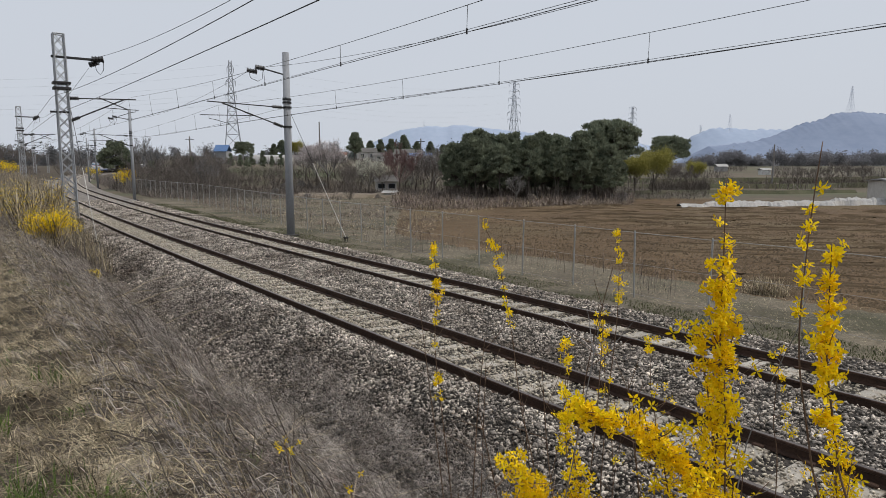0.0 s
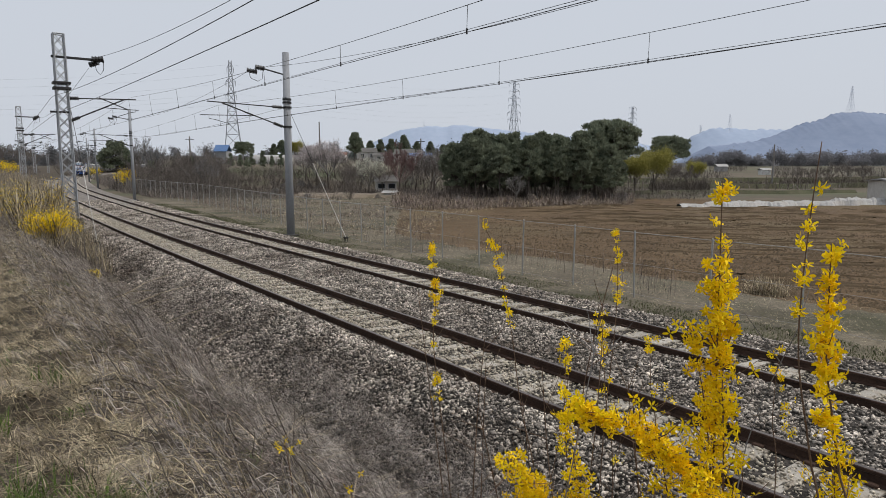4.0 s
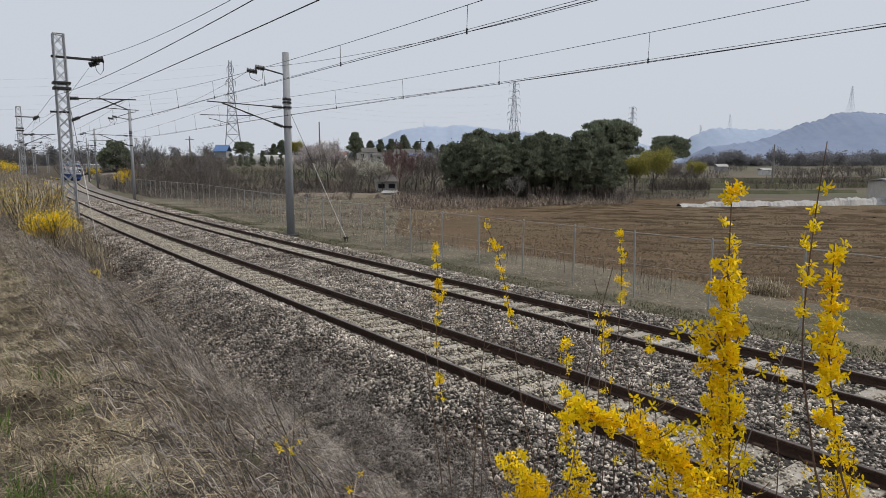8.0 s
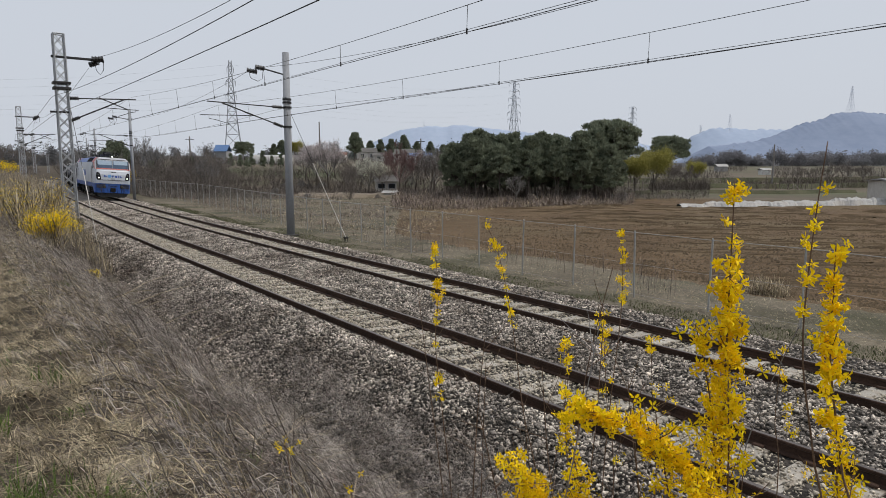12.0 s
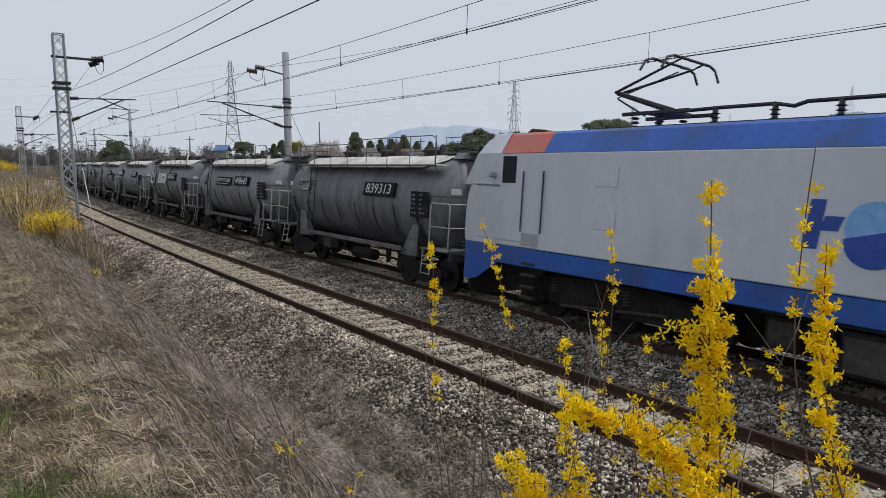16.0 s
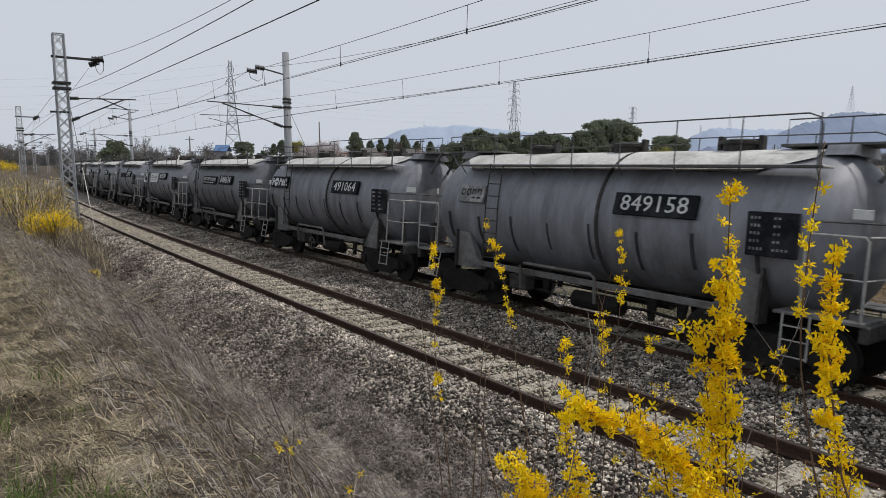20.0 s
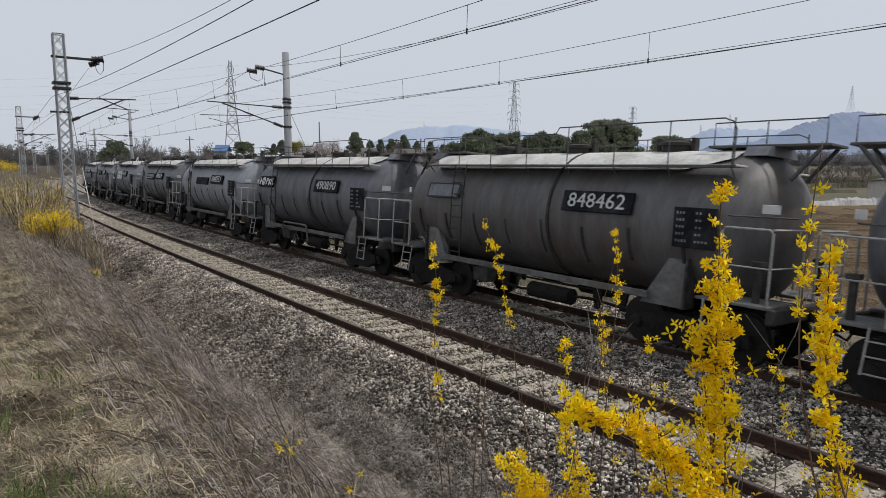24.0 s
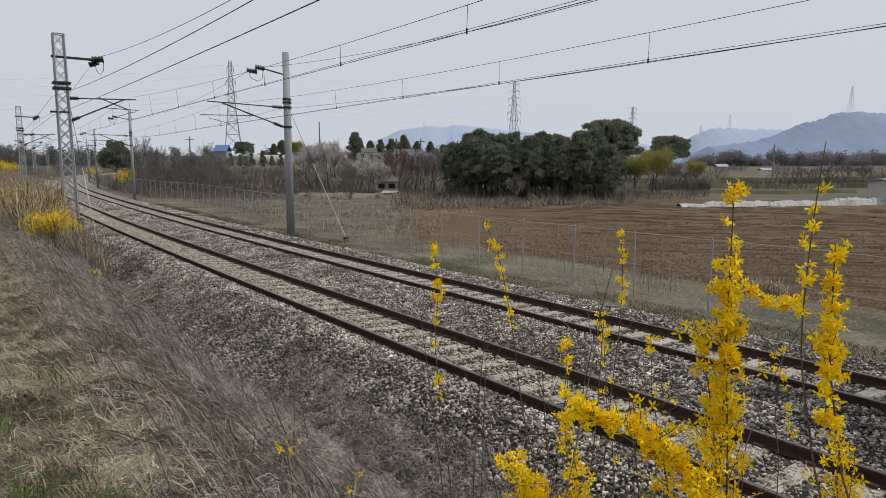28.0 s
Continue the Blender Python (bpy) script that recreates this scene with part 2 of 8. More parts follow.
M["straw"] = material("straw blades", (0.12, 0.092, 0.058), (0.56, 0.475, 0.325), 2.4, 10.0, 0.9, bump=0.0, island=0.6, world_space=True, lo=0.40, hi=0.60)
M["dead_stem"] = material("dead weed stems", (0.036, 0.028, 0.024), (0.36, 0.298, 0.262), 2.6, 9.0, 0.9, bump=0.0, stain=(0.15, 0.102, 0.078), stain_scale=1.1, island=0.7, world_space=True, lo=0.40, hi=0.60)
M["pale_stem"] = material("bleached weed stems", (0.09, 0.077, 0.068), (0.52, 0.465, 0.415), 2.4, 9.0, 0.9, bump=0.0, island=0.6, world_space=True, lo=0.40, hi=0.60)
M["green_blade"] = material("young grass", (0.05, 0.09, 0.015), (0.13, 0.19, 0.04), 0.7, 6.0, 0.8, bump=0.0, island=0.3, translucent=0.2)
M["verge_blade"] = material("verge weeds", (0.040, 0.050, 0.018), (0.105, 0.112, 0.050), 0.7, 6.0, 0.85, bump=0.0, island=0.35, translucent=0.15)
# pale blue of distance haze is put into the hill colours
M["hill_far_hazed"] = material("far wooded hill", (0.31, 0.37, 0.475), (0.36, 0.42, 0.525), 0.006, 0.05, 1.0, bump=0.0, world_space=True)
M["hill_near_hazed"] = material("wooded hill", (0.19, 0.235, 0.325), (0.245, 0.29, 0.385), 0.008, 0.06, 1.0, bump=0.0, world_space=True)
# far woods and tree lines carry their haze in these flat greys
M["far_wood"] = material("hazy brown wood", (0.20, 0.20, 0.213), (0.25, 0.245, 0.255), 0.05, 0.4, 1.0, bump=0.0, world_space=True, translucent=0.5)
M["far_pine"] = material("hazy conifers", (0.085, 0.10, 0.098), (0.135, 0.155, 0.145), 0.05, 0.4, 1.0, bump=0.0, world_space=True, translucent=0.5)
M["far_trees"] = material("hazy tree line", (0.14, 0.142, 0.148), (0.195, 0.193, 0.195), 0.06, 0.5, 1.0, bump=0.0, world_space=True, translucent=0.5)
# haze painted into the steel: towers and lines further off are paler
M["tower_far"] = material("lightly hazed steel tower", (0.46, 0.49, 0.54), (0.54, 0.57, 0.62), 0.1, 1.0, 0.9, bump=0.0)
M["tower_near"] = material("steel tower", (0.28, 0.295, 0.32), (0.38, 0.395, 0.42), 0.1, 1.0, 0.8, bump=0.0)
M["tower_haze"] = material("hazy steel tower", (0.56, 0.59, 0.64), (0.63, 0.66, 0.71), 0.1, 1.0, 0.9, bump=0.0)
M["plastic_sheet"] = material("crumpled white film", (0.26, 0.25, 0.235), (0.48, 0.47, 0.45), 1.6, 9.0, 0.6, bump=0.8, stain=(0.35, 0.32, 0.28), stain_scale=0.4)
M["wall_pale"] = material("pale rendered wall", (0.42, 0.40, 0.37), (0.58, 0.56, 0.52), 0.5, 6.0, 0.9, bump=0.1, stain=(0.34, 0.31, 0.28))
M["wall_grey"] = material("grey wall", (0.22, 0.22, 0.22), (0.34, 0.34, 0.34), 0.5, 6.0, 0.9, bump=0.1)
M["roof_blue"] = material("blue sheet roof", (0.06, 0.13, 0.28), (0.11, 0.20, 0.38), 0.5, 6.0, 0.6, bump=0.1)
M["roof_dark"] = material("dark tiled roof", (0.08, 0.075, 0.07), (0.17, 0.16, 0.15), 0.5, 6.0, 0.9, bump=0.3)
M["roof_red"] = material("red brown roof", (0.16, 0.08, 0.06), (0.26, 0.14, 0.11), 0.5, 6.0, 0.9, bump=0.3)


# ---- building helpers ----
class Geo:
    """Gathers points and faces for one mesh."""

    def __init__(self):
        self.v, self.f = [], []

    def add(self, vs, fs):
        n = len(self.v)
        self.v.extend(vs)
        self.f.extend(tuple(i + n for i in f) for f in fs)
        return self

    def box(self, x0, x1, y0, y1, z0, z1, b=0.0, m=None):
        c = ((x0 + x1) / 2, (y0 + y1) / 2, (z0 + z1) / 2)
        h = (abs(x1 - x0) / 2, abs(y1 - y0) / 2, abs(z1 - z0) / 2)
        b = min(b, 0.45 * min(h))
        if b <= 0:
            vs = [(c[0] + i * h[0], c[1] + j * h[1], c[2] + k * h[2]) for i in (-1, 1) for j in (-1, 1) for k in (-1, 1)]
            fs = [(0, 1, 3, 2), (4, 6, 7, 5), (0, 4, 5, 1), (2, 3, 7, 6), (0, 2, 6, 4), (1, 5, 7, 3)]
        else:
            vs, fs, ix = [], [], {}
            for i in (-1, 1):
                for j in (-1, 1):
                    for k in (-1, 1):
                        sg = (i, j, k)
                        for a in range(3):
                            ix[sg, a] = len(vs)
                            vs.append(tuple(c[d] + sg[d] * (h[d] if d == a else h[d] - b) for d in range(3)))
                        fs.append((ix[sg, 0], ix[sg, 1], ix[sg, 2]))
            for a in range(3):
                o1, o2 = (a + 1) % 3, (a + 2) % 3
                for s in (-1, 1):
                    ring = []
                    for p, q in ((-1, -1), (1, -1), (1, 1), (-1, 1)):
                        sg = [0, 0, 0]
                        sg[a], sg[o1], sg[o2] = s, p, q
                        ring.append(ix[tuple(sg), a])
                    fs.append(tuple(ring))
                for p in (-1, 1):
                    for q in (-1, 1):
                        e = []
                        for r in (-1, 1):
                            sg = [0, 0, 0]
                            sg[a], sg[o1], sg[o2] = r, p, q
                            e.append(tuple(sg))
                        fs.append((ix[e[0], o1], ix[e[1], o1], ix[e[1], o2], ix[e[0], o2]))
        if m is not None:
            vs = [tuple(m @ Vector(v)) for v in vs]
        return self.add(vs, fs)

    def tube(self, pts, r, n=6, r_end=None, cap=True):
        pts = [Vector(p) for p in pts]
        k = len(pts)
        vs, fs = [], []
        for i, p in enumerate(pts):
            d = (pts[min(i + 1, k - 1)] - pts[max(i - 1, 0)])
            d = d.normalized() if d.length > 1e-9 else Vector((0, 0, 1))
            ref = Vector((0, 0, 1)) if abs(d.z) < 0.9 else Vector((1, 0, 0))
            a = d.cross(ref).normalized()
            bb = d.cross(a)
            rr = r if r_end is None else r + (r_end - r) * i / (k - 1)
            for j in range(n):
                t = 2 * math.pi * j / n
                vs.append(tuple(p + a * (rr * math.cos(t)) + bb * (rr * math.sin(t))))
        for i in range(k - 1):
            for j in range(n):
                fs.append((i * n + j, i * n + (j + 1) % n, (i + 1) * n + (j + 1) % n, (i + 1) * n + j))
        if cap:
            fs.append(tuple(range(n))[::-1])
            fs.append(tuple((k - 1) * n + j for j in range(n)))
        return self.add(vs, fs)

    def lathe(self, profile, n=24, axis="x", at=(0, 0, 0)):
        """profile: (along, radius) pairs, turned about an axis through the point at."""
        vs, fs = [], []
        for a, r in profile:
            for j in range(n):
                t = 2 * math.pi * j / n
                c, s = r * math.cos(t), r * math.sin(t)
                p = {"x": (a, c, s), "y": (c, a, s), "z": (c, s, a)}[axis]
                vs.append((p[0] + at[0], p[1] + at[1], p[2] + at[2]))
        k = len(profile)
        for i in range(k - 1):
            for j in range(n):
                fs.append((i * n + j, i * n + (j + 1) % n, (i + 1) * n + (j + 1) % n, (i + 1) * n + j))
        fs.append(tuple(range(n))[::-1])
        fs.append(tuple((k - 1) * n + j for j in range(n)))
        return self.add(vs, fs)

    def prism(self, outline, y0, y1, plane="xz"):
        """outline: closed loop in a plane, drawn out from y0 to y1 across it."""
        n = len(outline)
        put = {"xz": lambda a, b, c: (a, c, b), "yz": lambda a, b, c: (c, a, b), "xy": lambda a, b, c: (a, b, c)}[plane]
        vs = [put(a, b, y0) for a, b in outline] + [put(a, b, y1) for a, b in outline]
        fs = [tuple(range(n)), tuple(range(n, 2 * n))[::-1]] + [(i, (i + 1) % n, n + (i + 1) % n, n + i) for i in range(n)]
        return self.add(vs, fs)

    def mesh(self, name, mat, smooth=False):
        me = bpy.data.meshes.new(name)
        me.from_pydata(self.v, [], self.f)
        if mat:
            me.materials.append(mat)
        if smooth:
            me.shade_smooth()
        me.update()
        return me


def array_mesh(name, verts, faces, mat, smooth=False):
    """verts (n,3), faces (m,k): a mesh straight from arrays."""
    verts, faces = np.asarray(verts, dtype=np.float32), np.asarray(faces, dtype=np.int32)
    me = bpy.data.meshes.new(name)
    m, k = faces.shape
    me.vertices.add(len(verts))
    me.vertices.foreach_set("co", verts.ravel())
    me.loops.add(m * k)
    me.loops.foreach_set("vertex_index", faces.ravel())
    me.polygons.add(m)
    me.polygons.foreach_set("loop_start", np.arange(0, m * k, k, dtype=np.int32))
    me.materials.append(mat)
    me.update(calc_edges=True)
    if smooth:
        me.shade_smooth()
    return me


def part(name, geo, mat, parent, label="", smooth=False):
    """Links a mesh as one object under a thing or a part."""
    me = geo.mesh(name, mat, smooth) if isinstance(geo, Geo) else geo
    ob = new(name, me)
    ob.parent = parent
    return tagged(ob, label)


def thing(name, label, category, group="", kind="", data=None, m=None):
    ob = tagged(new(name, data), label, category, group, kind)
    if m is not None:
        ob.matrix_basis = m
    return ob


def words(text, size, extrude=0.004):
    """Flat lettering as a mesh, centred on its origin in the xy plane."""
    cu = bpy.data.curves.new("lettering", "FONT")
    cu.body, cu.size, cu.extrude, cu.align_x, cu.align_y, cu.resolution_u = text, size, extrude, "CENTER", "CENTER", 2
    ob = new("lettering", cu)
    bpy.context.view_layer.update()
    me = bpy.data.meshes.new_from_object(ob.evaluated_get(bpy.context.evaluated_depsgraph_get()))
    bpy.data.objects.remove(ob)
    return me


# ---- the line of the railway ----
# s runs along the far track away from the viewer, o across it towards the fields
BEND_AT = [-60, -30, 0, 30, 60, 90, 120, 160, 220, 270, 330, 560]
BEND = [0.0, 0.002521, 0.000025, -0.001336, -0.000546, -0.001539, -0.000726, -0.00098, -0.0007, -0.0030, -0.0030, -0.0030]
RS = np.arange(-60, 560.1, 0.5)
RT = np.cumsum(np.interp(RS, BEND_AT, BEND)) * 0.5
R0 = int(np.argmin(abs(RS)))
RT = RT - RT[R0] + 0.658752
RX, RY = np.cumsum(-np.sin(RT) * 0.5), np.cumsum(np.cos(RT) * 0.5)
RX, RY = RX - RX[R0] + 4.1386, RY - RY[R0] + 12.0
SPACING, GAUGE, CANT, LIFT = 3.9656, 1.505, 0.0695, 0.165


def along(s, o):
    """Plan position of the point at s along and o across the line."""
    th = np.interp(s, RS, RT)
    return np.interp(s, RS, RX) + np.cos(th) * o, np.interp(s, RS, RY) + np.sin(th) * o


def at(s, o, z):
    x, y = along(s, o)
    return Vector((float(x), float(y), float(z)))


def heading(s):
    return float(np.interp(s, RS, RT))


def nearest(x, y):
    """s and o of plan points."""
    x, y = np.ravel(x).astype(float), np.ravel(y).astype(float)
    xs, ys, ts, ss = RX[::4], RY[::4], RT[::4], RS[::4]
    s, o = np.zeros_like(x), np.zeros_like(x)
    for a in range(0, len(x), 4000):
        dx, dy = x[a:a + 4000, None] - xs, y[a:a + 4000, None] - ys
        j = (dx * dx + dy * dy).argmin(1)
        i = np.arange(len(j))
        px, py, t = dx[i, j], dy[i, j], ts[j]
        s[a:a + 4000] = ss[j] - px * np.sin(t) + py * np.cos(t)
        o[a:a + 4000] = px * np.cos(t) + py * np.sin(t)
    return s, o


def sstep(a, b, x):
    t = np.clip((x - a) / (b - a), 0, 1)
    return t * t * (3 - 2 * t)


def toe(s):
    """Where the near bank meets the ballast."""
    return -6.1 + 0.7 * sstep(10, 24, s)


def rough(x, y, size, seed):
    """Cheap smooth unevenness."""
    r = np.random.RandomState(seed)
    out = 0
    for k in range(5):
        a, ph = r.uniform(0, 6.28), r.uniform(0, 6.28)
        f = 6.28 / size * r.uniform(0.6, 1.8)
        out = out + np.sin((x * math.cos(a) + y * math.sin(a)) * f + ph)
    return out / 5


def land(s, o, x, y):
    """Height of the ground."""
    t = toe(s)
    width = 3.9 - 1.6 * sstep(13, 26, s)
    bank = -0.85 + 2.47 * sstep(0, 1, (t - o) / width) + 0.25 * sstep(4, 14, t - o) + (0.10 * rough(x, y, 2.2, 3) + 0.11 * rough(x, y, 0.9, 13) + 0.05 * rough(x, y, 0.55, 14)) * sstep(0.1, 1.0, t - o)
    bank = bank + 0.5 * sstep(30, 90, s) * sstep(1, 6, t - o)
    field = -0.60 - 0.22 * sstep(7.5, 11, o) + 0.05 * rough(x, y, 3.0, 5) * sstep(3.8, 5.0, o)
    dist = np.hypot(x, y)
    field = field + (2.6 * sstep(85, 260, dist) + 2.5 * sstep(260, 900, dist)) * sstep(9, 24, o)
    bearing = x / np.maximum(y, 1.0)
    field = field + 3.3 * sstep(92, 130, dist) * sstep(9, 24, o) * (1 - sstep(-0.05, 0.03, bearing)) * sstep(-0.52, -0.42, bearing) * (y > 20)
    field = field + 0.035 * np.sin(1.9 * (0.45 * x + 0.89 * y) + 0.7 * rough(x, y, 14, 8)) * sstep(10, 13, o) * (1 - sstep(70, 90, dist))
    under = -0.9
    z = np.where(o < t, bank, np.where(o > 3.4, field, under))
    blend = sstep(2.9, 3.7, o)
    return np.where((o > 2.9) & (o <= 3.7), under * (1 - blend) + field * blend, z)


def land_at(x, y):
    s, o = nearest(np.array([x]), np.array([y]))
    return float(land(s, o, np.array([x]), np.array([y]))[0])


# ---- ground ----
def steps(near, far, count):
    k = np.arange(-count, count + 1)
    g = near * k + np.sign(k) * (far - near * count) * (abs(k) / count) ** 6
    return g


GX, GY = steps(0.20, 2600, 150) - 2.0, steps(0.20, 2600, 170) + 8.0
gx, gy = np.meshgrid(GX, GY)
gs, go = nearest(gx, gy)
gz = land(gs, go, gx.ravel(), gy.ravel())
nx, ny = len(GX), len(GY)
ii, jj = np.meshgrid(np.arange(nx - 1), np.arange(ny - 1))
base = (jj * nx + ii).ravel()
gfaces = np.stack([base, base + 1, base + nx + 1, base + nx], 1)
ground_mesh = array_mesh("ground", np.stack([gx.ravel(), gy.ravel(), gz], 1), gfaces, M["straw_ground"], True)
for key in ("verge", "soil", "far_land"):
    ground_mesh.materials.append(M[key])
fo = go[gfaces].mean(1)
fx, fy = gx.ravel()[gfaces].mean(1), gy.ravel()[gfaces].mean(1)
fd = np.hypot(fx, fy)
slot = np.where(fo < 0, 0, np.where(fo < 9.0 + 1.2 * rough(fx, fy, 9, 4), 1, 2))
slot = np.where((fo > 0) & (fd > 84), 3, slot)
slot = np.where((slot == 2) & (fx < -0.05 * fy - 1.0), 1, slot)
ground_mesh.polygons.foreach_set("material_index", slot.astype(np.int32))
thing("ground", "rough ground of dry grass bank and brown ploughed fields", "ground", kind="structure", data=ground_mesh)

# ---- ballast ----
BED = [(-7.3, -1.05), (-6.7, -0.70), (-5.75, -0.07), (-5.35, 0.105), (-4.82, 0.10), (-4.62, 0.035), (-3.2, -0.07), (-2.7, -0.13), (-2.1, -0.12), (-1.3, -0.055), (-0.86, -0.065),
       (-0.66, -0.14), (0.75, -0.25), (1.3, -0.30), (2.3, -0.33), (2.75, -0.38), (3.6, -0.78)]
bed_o, bed_z = np.array([p[0] for p in BED]), np.array([p[1] for p in BED])
fine_o = np.unique(np.concatenate([bed_o, np.arange(-7.2, 3.6, 0.3)]))
fine_z = np.interp(fine_o, bed_o, bed_z)
bs = np.concatenate([np.arange(-24, 60, 0.4), np.arange(60, 540, 2.0)])
bo, bss = np.meshgrid(fine_o, bs)
bx, by = along(bss.ravel(), bo.ravel())
bz = np.tile(fine_z, len(bs)) + 0.02 * rough(bx, by, 0.9, 11)
nb = len(fine_o)
ii, jj = np.meshgrid(np.arange(nb - 1), np.arange(len(bs) - 1))
base = (jj * nb + ii).ravel()
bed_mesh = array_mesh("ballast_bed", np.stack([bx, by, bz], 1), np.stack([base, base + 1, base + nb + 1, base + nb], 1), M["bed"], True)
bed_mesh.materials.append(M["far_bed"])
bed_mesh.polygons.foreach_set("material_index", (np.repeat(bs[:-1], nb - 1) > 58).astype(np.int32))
thing("ballast_bed", "grey crushed stone bed under both tracks, gap shade painted on the near stretch", "ballast", kind="structure", data=bed_mesh)


def scatter_stones(name, strips, label, seed, mat):
    """Loose stones, each its own little angular solid. strips: s range, o range, stones a square metre, size."""
    r = np.random.RandomState(seed)
    # two angular blanks of six corners: a double pyramid and a wedge
    octa = np.array([(1, 0, 0), (-1, 0, 0), (0, 1, 0), (0, -1, 0), (0, 0, 1), (0, 0, -1)], float)
    tri = np.array([(0, 2, 4), (2, 1, 4), (1, 3, 4), (3, 0, 4), (2, 0, 5), (1, 2, 5), (3, 1, 5), (0, 3, 5)])
    prism = np.array([(-0.8, -0.7, -0.7), (0.8, -0.7, -0.7), (0.1, 0.9, -0.7), (-0.8, -0.6, 0.7), (0.8, -0.6, 0.7), (0.0, 0.8, 0.7)])
    tri2 = np.array([(0, 2, 1), (3, 4, 5), (0, 1, 4), (0, 4, 3), (1, 2, 5), (1, 5, 4), (2, 0, 3), (2, 3, 5)])
    vs, fs, n0 = [], [], 0
    for s0, s1, o0, o1, dens, size in strips:
        n = int((s1 - s0) * (o1 - o0) * dens)
        s, o = r.uniform(s0, s1, n), r.uniform(o0, o1, n)
        x, y = along(s, o)
        z = np.interp(o, bed_o, bed_z) + r.uniform(-0.012, 0.035, n)
        sz = size * (0.45 + 0.95 * r.uniform(0, 1, n) ** 1.6)
        wedge = r.uniform(0, 1, n) < 0.6
        v = np.where(wedge[:, None, None], prism[None], octa[None]) * (1 + r.uniform(-0.35, 0.35, (n, 6, 3))) + r.uniform(-0.28, 0.28, (n, 6, 3))
        v = v * sz[:, None, None] * r.uniform(0.5, 1.35, (n, 1, 3)) * np.array([1.1, 1.0, 0.72])
        a = r.uniform(0, 6.28, n)
        b = r.uniform(-0.9, 0.9, n)
        ca, sa, cb, sb = np.cos(a)[:, None], np.sin(a)[:, None], np.cos(b)[:, None], np.sin(b)[:, None]
        X, Y, Z = v[..., 0], v[..., 1] * cb - v[..., 2] * sb, v[..., 1] * sb + v[..., 2] * cb
        v = np.stack([X * ca - Y * sa + x[:, None], X * sa + Y * ca + y[:, None], Z + z[:, None]], -1)
        vs.append(v.reshape(-1, 3))
        fs.append((np.where(wedge[:, None, None], tri2[None], tri[None]) + (np.arange(n) * 6)[:, None, None]).reshape(-1, 3) + n0)
        n0 += n * 6
    thing(name, label, "ballast", kind="stuff", data=array_mesh(name, np.concatenate(vs), np.concatenate(fs), mat))


scatter_stones("ballast_stones", [
    (-7, 14, -7.15, -4.85, 1000, 0.028), (14, 34, -6.6, -4.85, 480, 0.033), (34, 60, -6.0, -4.85, 160, 0.05),
    (-7, 14, -3.15, -0.85, 720, 0.029), (14, 34, -3.15, -0.85, 400, 0.033), (34, 60, -3.1, -0.85, 140, 0.05),
    (-7, 16, 0.85, 3.5, 300, 0.034), (16, 40, 0.85, 3.5, 170, 0.04), (40, 60, 0.85, 3.3, 110, 0.05)], "loose grey crushed stones of the track bed", 21, M["stone"])
scatter_stones("dusty_ballast", [(-7, 14, -4.62, -3.3, 430, 0.026), (14, 34, -4.62, -3.3, 230, 0.031), (34, 60, -4.62, -3.3, 100, 0.045), (-7, 20, -0.66, 0.66, 260, 0.028), (20, 50, -0.66, 0.66, 110, 0.04)],
               "pale dusty stones between the rails", 22, M["dusty_stone"])

# ---- tracks ----
RAIL_SECTION = [(-0.07, 0.0), (0.07, 0.0), (0.07, 0.012), (0.012, 0.028), (0.010, 0.105), (0.036, 0.12), (0.036, 0.150), (0.028, 0.157),
                (-0.028, 0.157), (-0.036, 0.150), (-0.036, 0.12), (-0.010, 0.105), (-0.012, 0.028), (-0.07, 0.012)]
RAIL_S = np.concatenate([np.arange(-24, 70, 1.0), np.arange(70, 541, 3.0)])


def rail_mesh(o, z):
    vs, fs, n = [], [], len(RAIL_SECTION)
    for s in RAIL_S:
        for a, b in RAIL_SECTION:
            vs.append(tuple(at(s, o + a, z - 0.157 + b)))
    for i in range(len(RAIL_S) - 1):
        for j in range(n):
            fs.append((i * n + j, i * n + (j + 1) % n, (i + 1) * n + (j + 1) % n, (i + 1) * n + j))
    me = bpy.data.meshes.new("rail")
    me.from_pydata(vs, [], fs)
    me.materials.append(M["rail"])
    me.materials.append(M["rail_head"])
    me.polygons.foreach_set("material_index", [1 if j % n == 7 else 0 for j in range(len(fs))])
    me.update()
    return me


sleeper_geo = Geo()
half_sleeper = [(-1.2, 0.0), (-1.2, -0.2), (1.2, -0.2), (1.2, 0.0), (0.95, 0.0), (0.55, -0.012), (0.35, -0.02), (-0.35, -0.02), (-0.55, -0.012), (-0.95, 0.0)]
sleeper_geo.prism(half_sleeper, -0.125, 0.125, "xz")
sleeper_mesh = sleeper_geo.mesh("sleeper", M["sleeper"])
clip_geo = Geo()
for side in (-1, 1):
    for k in (-1, 1):
        clip_geo.box(side * GAUGE / 2 + k * 0.11 - 0.035, side * GAUGE / 2 + k * 0.11 + 0.035, -0.06, 0.06, 0.0, 0.035, 0.01)
clip_mesh = clip_geo.mesh("rail_clips", M["rail"])


def sleeper_pose(s, o, z, r):
    return pose(*at(s, o, z), 0, 0, math.degrees(heading(s))) @ pose(0, 0, 0, 0, math.degrees(CANT), r)


